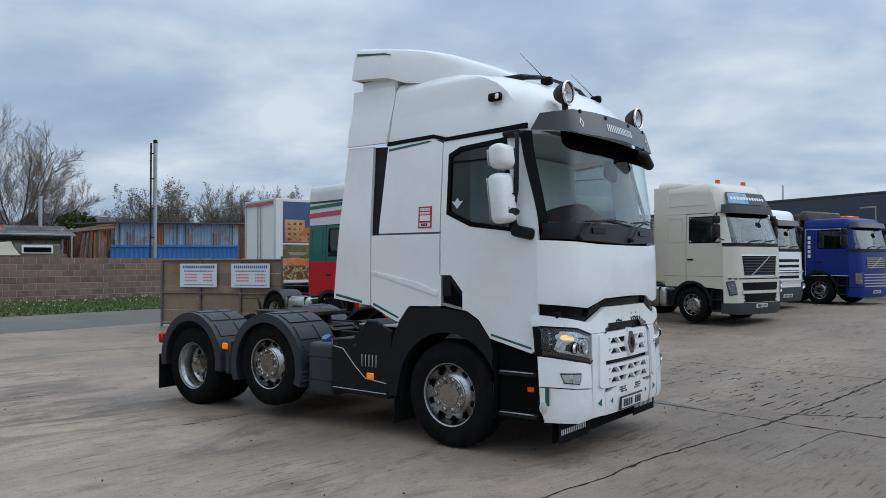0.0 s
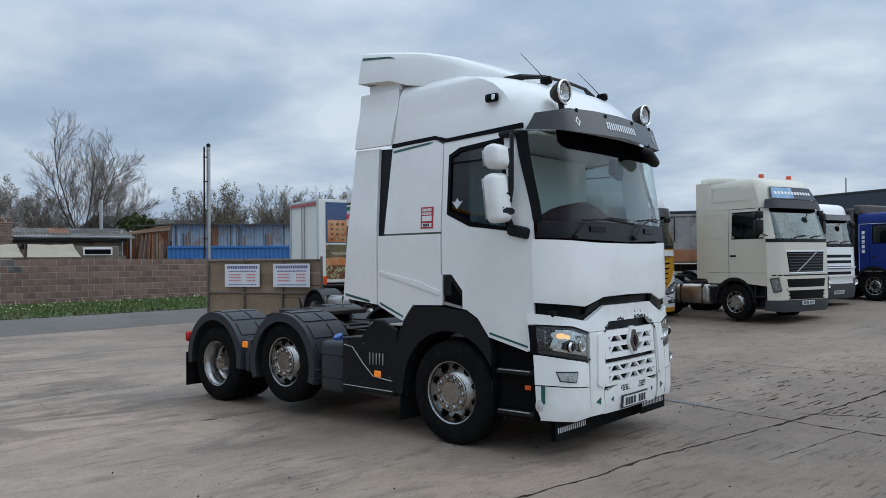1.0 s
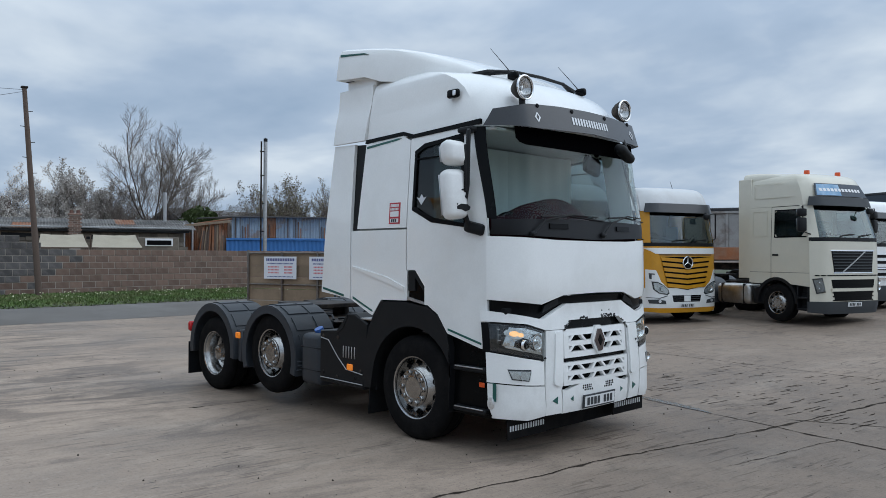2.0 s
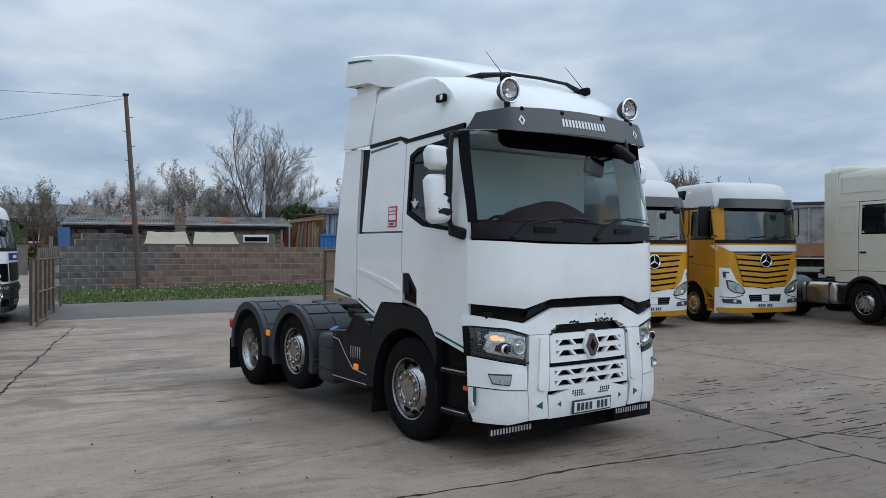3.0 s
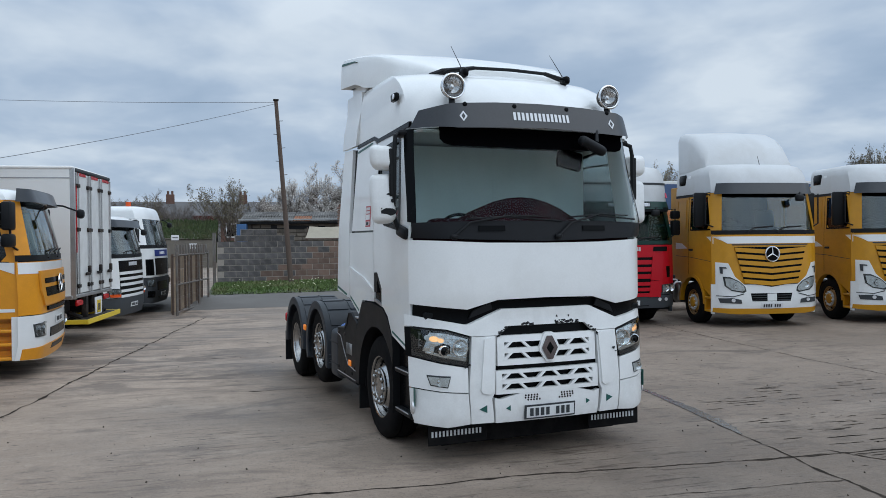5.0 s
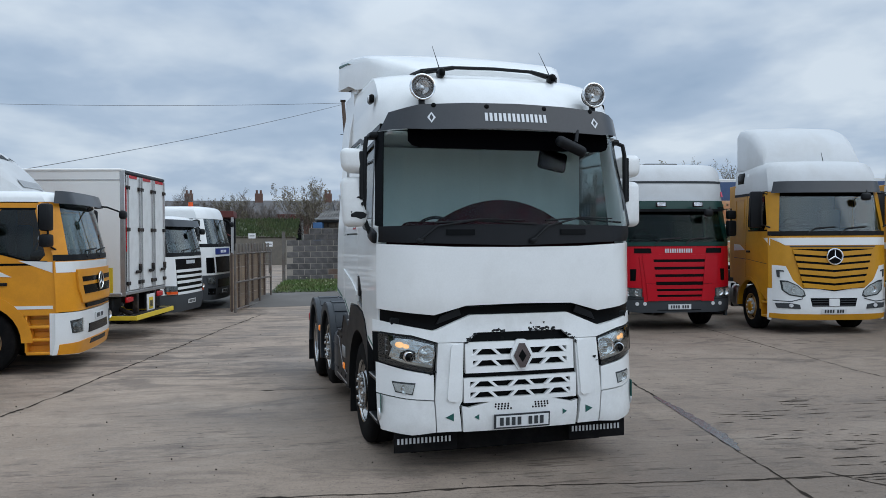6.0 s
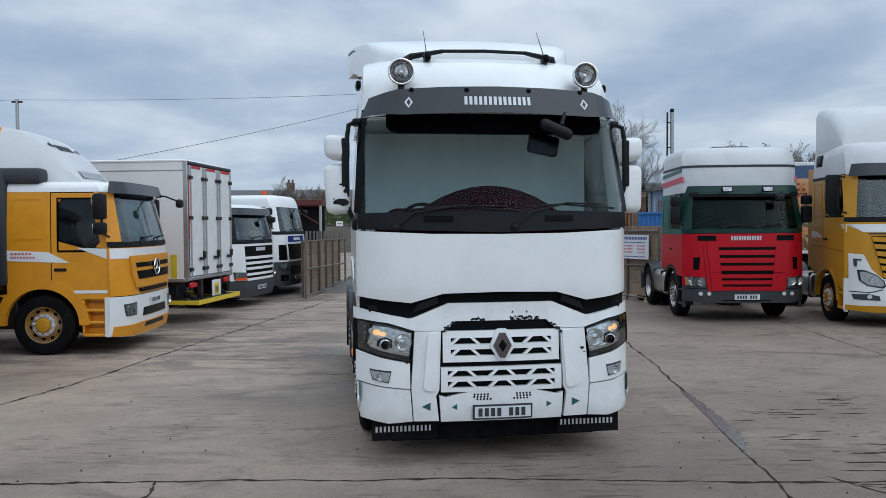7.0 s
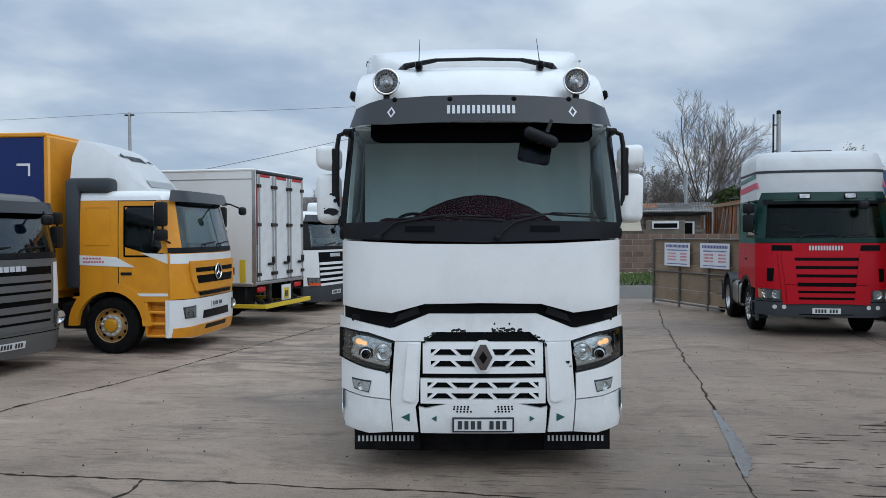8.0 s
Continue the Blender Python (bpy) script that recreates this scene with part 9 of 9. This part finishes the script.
def lorry_box():
    """Refrigerated rigid seen from its rear doors."""
    T = thing("box_lorry", "off-white refrigerated box lorry with closed rear doors", "lorry", pose(-15.08, 1.28, 0.0, 0, 0, 83.9), group="parked lorries")
    b = flatbox(T, -0.02, -7.6, 0.95, 3.5, 2.5, "cream_box")
    part("top_trim", bx((-3.8, 0, 3.5), (7.65, 2.54, 0.06), 0.02), "cream_box", b)
    for s in (-1, 1):
        part("side_trim", bx((-3.8, s * 1.255, 0.98), (7.6, 0.03, 0.08), 0.01), "zinc", b)
        part("corner_post", bx((0.02, s * 1.235, 2.22), (0.1, 0.035, 2.55), 0.008), "zinc", b)
        part("reflector_strip", bx((0.078, s * 1.2, 2.5), (0.012, 0.035, 1.3), 0.003), "red_lens", b)
        part("rear_marker", bx((-0.25, s * 1.257, 1.25), (0.14, 0.012, 0.55), 0.002), "tarp_yellow", b)
        part("rust_patch", bx((-0.7, s * 1.254, 1.28), (0.5, 0.008, 0.16), 0.002), "wood_pole", b)
        part("lamp_cluster", bx((0.03, s * 0.95, 0.86), (0.06, 0.36, 0.12), 0.02), "red_lens", T)
        wheel(T, -1.9, s * 1.02, 0.5, "drive", 0.5)
        wheel(T, -1.9, s * 0.68, 0.5, "inner", 0.5)
        part("chassis_rail", bx((-4.4, s * 0.4, 0.82), (8.0, 0.08, 0.24), 0.01), "dark_metal", T)
    part("header", bx((0.03, 0, 3.46), (0.1, 2.5, 0.07), 0.02), "bumper_grey", b)
    for l in (-0.85, 0.0, 0.85):
        part("red_strip", bx((0.078, l, 3.38), (0.012, 0.52, 0.06), 0.003), "red_lens", b)
    part("sill", bx((0.03, 0, 1.0), (0.1, 2.5, 0.07), 0.01), "zinc", b)
    for l in (-0.8, 0.0, 0.8):
        door = part("rear_door", bx((0.05, l, 2.23), (0.05, 0.785, 2.36), 0.012), "white_worn", b, "white rear door with lock bars")
        for dl in (-0.33, 0.34):
            part("lock_bar", tube(bmesh.new(), [(0.1, l + dl, 1.05), (0.1, l + dl, 3.4)], 0.016, 6), "zinc", door)
            for z in (1.2, 2.3, 3.15):
                part("hinge", bx((0.09, l + dl, z), (0.05, 0.16, 0.08), 0.012), "dark_metal", door)
        part("lock_handle", bx((0.11, l + 0.2, 1.42), (0.03, 0.28, 0.06), 0.01), "dark_metal", door)
        part("handle_keeper", bx((0.1, l + 0.34, 1.5), (0.05, 0.1, 0.16), 0.012), "dark_metal", door)
        part("door_gap", bx((0.076, l - 0.396, 2.23), (0.008, 0.014, 2.36), 0.002), "gloss_black", door)
    tl = part("tail_lift", bx((0.1, 0, 0.5), (0.3, 2.4, 0.08), 0.01), "dark_metal", T, "folded tail lift with yellow edge")
    part("edge_marking", bx((0.262, 0, 0.5), (0.02, 2.42, 0.1), 0.004), "tarp_yellow", tl)
    for s in (-1, 1):
        part("side_guard", bx((-4.2, s * 1.2, 0.62), (2.6, 0.03, 0.1), 0.01), "zinc", T)
        part("edge_marking", bx((-0.55, s * 1.2, 0.5), (1.6, 0.03, 0.09), 0.006), "tarp_yellow", tl)
        part("lift_cylinder", tube(bmesh.new(), [(-0.5, s * 0.85, 0.78), (0.05, s * 0.85, 0.55)], 0.05, 8), "dark_metal", T)
        part("pump_box", bx((-0.45, s * 0.95, 0.72), (0.5, 0.45, 0.4), 0.04), "black", T)
        part("mud_flap", bx((-1.25, s * 0.9, 0.5), (0.02, 0.6, 0.6), 0.004), "rubber", T)
        part("panel_rivet_strip", bx((-3.8, s * 1.254, 3.3), (7.6, 0.008, 0.02), 0.002), "zinc", b)
    for s in (-1, 1):
        part("lift_arm", bx((0.02, s * 0.55, 0.72), (0.12, 0.1, 0.5), 0.02), "dark_metal", tl)
    part("plate_panel", bx((0.06, 0.28, 0.72), (0.02, 0.5, 0.36), 0.004), "label_white", T)
    lg = part("tail_emblem", bx((0.075, 0.26, 0.7), (0.012, 0.24, 0.26), 0.03), "tarp_yellow", T)
    each_bar(lg, bars(0.17, 0.62, 0.35, 0.76, 3), lambda u, v, o: (0.081 + o, u, v), "bars", 0.003)
    part("fuel_tank", bx((-4.6, 0.95, 0.65), (1.2, 0.5, 0.5), 0.1, None, 2), "dark_metal", T)
    part("fridge_unit", bx((-7.75, 0, 3.0), (0.4, 1.9, 1.0), 0.12, None, 2), "bumper_grey", T)
    part("cab_block", bx((-8.9, 0, 1.75), (1.8, 2.45, 2.3), 0.2, None, 3), "white", T)


def trailer_print():
    """Box trailer with a printed city picture, parked along the fence."""
    T = thing("printed_trailer", "white box trailer with orange city print on its side", "trailer", pose(-23.02, 14.93, gz(-22.6, 16), 0, 0, 80), group="parked lorries")
    b = flatbox(T, 0.0, 9.0, 1.15, 3.95, 2.5, "cream_box")
    for s in (-1, 1):
        part("corner_post", bx((-0.02, s * 1.23, 2.55), (0.08, 0.05, 2.8), 0.01), "grey_white", b)
        part("rear_marking", bx((-0.065, s * 1.2, 1.35), (0.012, 0.05, 0.35), 0.003), "red_lens", b)
        for f in (2.2, 3.4):
            wheel(T, f, s * 1.02, 0.5, "drive", 0.5)
        part("lock_bar", tube(bmesh.new(), [(-0.05, s * 0.12, 1.2), (-0.05, s * 0.12, 3.85)], 0.02, 6), "zinc", b)
    part("rear_header", bx((-0.02, 0, 3.9), (0.08, 2.5, 0.1), 0.02), "grey_white", b)
    part("red_band", bx((-0.07, 0, 3.8), (0.02, 2.3, 0.07), 0.004), "red_lens", b)
    part("chassis_rail", bx((4.5, 0, 0.95), (9.0, 0.9, 0.25), 0.02), "dark_metal", T)
    face = lambda u, v, o: (u, -1.252 - o, v)
    part("print_sky", skin([rect(0.25, 2.45, 8.9, 3.85)], face, 9, 0.004, 0.004), "print_sky", b)
    rnd = random.Random(6)
    u = 0.32
    k = 0
    while u < 8.3:
        w_, h_ = rnd.uniform(0.45, 0.8), (0.75, 0.5, 1.1, 0.62, 0.95)[k % 5]
        tower = part("print_tower", skin([rect(u, 2.5, u + w_, 2.5 + h_)], face, 9, 0.004, 0.007 + 0.001 * (k % 3)), "sunset", b)
        for a in range(3):
            for c in range(int(h_ / 0.17)):
                part("window_mark", skin([rect(u + w_ * (0.14 + 0.28 * a), 2.56 + 0.17 * c, u + w_ * (0.28 + 0.28 * a), 2.64 + 0.17 * c)], face, 9, 0.003, 0.0125), "print_fruit", tower)
        u += w_ * rnd.uniform(0.75, 1.05)
        k += 1
    part("print_river", skin([rect(0.25, 1.95, 8.9, 2.42)], face, 9, 0.004, 0.004), "print_olive", b)
    part("white_rule", skin([rect(0.25, 2.42, 8.9, 2.47)], face, 9, 0.004, 0.01), "label_white", b)
    part("print_crowd", skin([rect(0.25, 1.25, 8.9, 1.72)], face, 9, 0.004, 0.004), "print_fruit", b)
    for i in range(8):
        part("print_band", skin([[(0.25 + 1.08 * i, 1.72), (1.33 + 1.08 * i, 1.72), (1.33 + 1.08 * i, 1.9 + 0.06 * (i % 2)), (0.8 + 1.08 * i, 1.99), (0.25 + 1.08 * i, 1.96 - 0.06 * (i % 2))]], face, 9, 0.004, 0.007), "sunset", b)
        part("print_boat", skin([[(0.5 + 1.08 * i, 2.08), (1.0 + 1.08 * i, 2.06), (1.15 + 1.08 * i, 2.16), (0.42 + 1.08 * i, 2.17)]], face, 9, 0.003, 0.007), "canvas", b)
    part("side_marker", bx((0.15, -1.26, 1.2), (0.25, 0.012, 0.3), 0.002), "orange", b)


def far_trailers():
    T = thing("curtain_trailer", "long dark curtain-sided trailer", "trailer", pose(-8.6, 35.0, gz(-9, 34), 0, 0, 161), group="parked lorries")
    b = flatbox(T, -1.0, 12.5, 1.1, 4.15, 2.5, "curtain_dark", "curtain_body")
    part("roof_edge", bx((5.75, 0, 4.17), (13.6, 2.54, 0.1), 0.02), "bumper_grey", b)
    part("front_wall", bx((-1.05, 0, 2.6), (0.08, 2.52, 3.1), 0.02), "grey_white", b)
    part("logo_corner", skin([rect(0.0, 3.6, 0.7, 3.66), rect(0.0, 3.1, 0.06, 3.6)], lambda u, v, o: (u, 1.252 + o, v), 9, 0.004, 0.004), "canvas", b)
    each_bar(b, bars(-0.9, 3.3, 0.5, 3.55, 5), lambda u, v, o: (-1.092 - o, u, v), "label_white", 0.004)
    for f in (8.5, 9.8, 11.1):
        for s in (-1, 1):
            wheel(T, f, s * 1.02, 0.5, "drive", 0.5)
    part("chassis_rail", bx((5.5, 0, 0.95), (12.5, 0.9, 0.25), 0.02), "dark_metal", T)
    for s in (-1, 1):
        part("landing_leg", bx((1.8, s * 0.7, 0.5), (0.14, 0.14, 1.0), 0.01), "dark_metal", T)
    g = thing("tipper_trailer", "weathered grey ribbed tipping trailer with dark rolled cover", "trailer", pose(-17.0, 30.9, gz(-19, 29.5), 0, 0, 29), group="parked lorries")
    tipper_body(g, 0.0, -5.5, 2.45, 1.3, 3.3, "tipper_grey", "cable")
    for s in (-1, 1):
        part("scuff_rail", bx((-2.75, s * 1.265, 1.62), (5.5, 0.06, 0.5), 0.01), "rust", g)
        part("sheet_rail", bx((-2.75, s * 1.24, 3.4), (5.6, 0.16, 0.14), 0.03), "cable", g)
    part("chassis_rail", bx((-2.7, 0, 1.1), (5.4, 0.9, 0.3), 0.02), "dark_metal", g)
    for f in (-3.4, -4.7):
        for s in (-1, 1):
            wheel(g, f, s * 1.0, 0.5, "drive", 0.5)
    for s in (-1, 1):
        part("landing_leg", bx((-0.8, s * 0.7, 0.5), (0.12, 0.12, 1.0), 0.01), "dark_metal", g)


def small_white_lorries():
    base = dict(bumper_top=0.7, screen_low=1.9, screen_high=2.62, roof_top=2.92, length=1.75, sleeper=0.1, body="white", roof_slope=0.25, rake=0.18)
    S = dict(base, screen_low=1.76, screen_high=2.44, roof_top=2.7, bumper="bumper_grey", visor=(2.42, 2.6), pillar="black", scuttle="black", lamp=((0.86, 0.74), (1.18, 0.74), (1.2, 0.94), (0.86, 0.92)), plate_z=0.5,
             front_bits=[("grille_back", [[(-0.86, 0.7), (-0.9, 1.6), (0.9, 1.6), (0.86, 0.7)]], "gloss_black", 0.004), ("grille", slats(0.98, 1.4, 3, 0.86, 0.9, 0.5), "white", 0.022), ("lower_grille", slats(0.7, 0.96, 2, 0.84, 0.86, 0.5), "white", 0.022), ("bars", bars(-0.3, 1.47, 0.3, 1.56, 6, gap=0.2), "bars_silver", 0.012)])
    S["front_bits"].append(("corner_lamp", both([(0.9, 0.72), (1.16, 0.73), (1.18, 0.8), (0.9, 0.79)]), "orange", 0.04))
    T, C = lorry_white("white_lorry", pose(-18.52, 1.7, 0.0, 0, 0, 79.2), "small white day-cab lorry with dark grille and visor", S, 6.0)
    part("rear_fridge", bx((-2.3, 0, 3.0), (0.5, 1.6, 0.6), 0.1, None, 2), "gloss_black", T)
    S = dict(base, bumper="bumper_grey", bumper_top=0.98, roof_top=2.98, lamp=((0.82, 0.72), (1.14, 0.74), (1.16, 0.94), (0.84, 0.98)), plate_z=0.5,
             front_bits=[("grille", [[(-0.68, 1.05), (-0.74, 1.52), (0.74, 1.52), (0.68, 1.05)]], "gloss_black", 0.012), ("blue_band", [rect(-0.72, 1.58, 0.72, 1.76)], "blue", 0.012), ("bars", bars(-0.3, 1.63, 0.3, 1.71, 4), "label_white", 0.016), ("air_slot", both([(0.82, 1.05), (1.14, 1.05), (1.14, 1.5), (0.86, 1.5)]), "gloss_black", 0.006), ("intake", [rect(-0.6, 0.62, 0.6, 0.86), rect(-0.5, 0.4, 0.5, 0.44)], "gloss_black", 0.016), ("corner_intake", both([(0.78, 0.42), (1.12, 0.44), (1.12, 0.62), (0.8, 0.6)]), "gloss_black", 0.016)])
    T, C = lorry_white("white_rigid", pose(-21.53, 2.14, gz(-21.5, 1.4), 0, 0, 82), "white rigid lorry with a blue band and grey bumper", S, 6.5)
    part("beacon", tube(bmesh.new(), [(-0.7, -0.9, 2.98), (-0.7, -0.9, 3.1)], 0.07, 10), "orange", T)
    S = dict(base, bumper="bumper_grey", screen_low=1.95, screen_high=2.7, roof_top=3.2, length=2.2, sleeper=0.7, lamp=((0.86, 0.62), (1.14, 0.62), (1.16, 0.86), (0.86, 0.88)), plate_z=0.45, visor=(2.68, 2.86),
             front_bits=[("grille", slats(1.0, 1.7, 4, 0.7, 0.76, 0.5), "gloss_black", 0.01), ("guard", [rect(-0.9, 0.9, 0.9, 0.94), rect(-0.9, 1.2, 0.9, 1.24)], "chrome", 0.08)])
    lorry_white("white_tractor", pose(-9.4, 25.6, gz(-9.9, 25.2), 0, 0, -10), "white tractor unit with a bright bumper guard", S, 6.0)
    S = dict(base, body="grey_body", bumper="grey_body", screen_low=1.82, screen_high=2.46, roof_top=2.72, visor=(2.42, 2.6), lamp=((0.92, 0.62), (1.2, 0.64), (1.2, 0.92), (0.92, 0.9)), plate_z=0.44,
             front_bits=[("grille_back", [[(-0.82, 0.6), (-0.88, 1.6), (0.88, 1.6), (0.82, 0.6)]], "gloss_black", 0.004), ("grille", slats(0.64, 1.06, 3, 0.82, 0.85, 0.7), "grey_body", 0.024), ("upper_grille", slats(1.1, 1.52, 3, 0.85, 0.88, 0.7), "grey_body", 0.034), ("bumper_seam", [rect(-1.2, 0.575, 1.2, 0.59)], "gloss_black", 0.014), ("bars", bars(-0.34, 1.54, 0.34, 1.62, 6, gap=0.2), "bars_silver", 0.014), ("corner", both([(0.9, 1.0), (1.2, 1.0), (1.2, 1.66), (0.94, 1.66)]), "label_white", 0.006)])
    lorry_white("grey_lorry", pose(-8.0, -0.3, 0.0, 0, 0, 83), "dark grey day-cab lorry with slatted grille", S, 6.0)


tractor_red()
tractor_gold(pose(-12.5, 15.85, 0.0, 0, 0, -7), True, "golden yellow and white tractor unit with tall air deflector")
tractor_gold(pose(-11.95, 19.2, gz(-14, 19.6), 0, 0, -12), False, "golden yellow and white tractor unit without deflector")
tractor_beige()
tipper_blue()
rigid_yellow()
lorry_box()
trailer_print()
far_trailers()
small_white_lorries()


# ---- small pieces of the setting ----
beyond(block_wall)
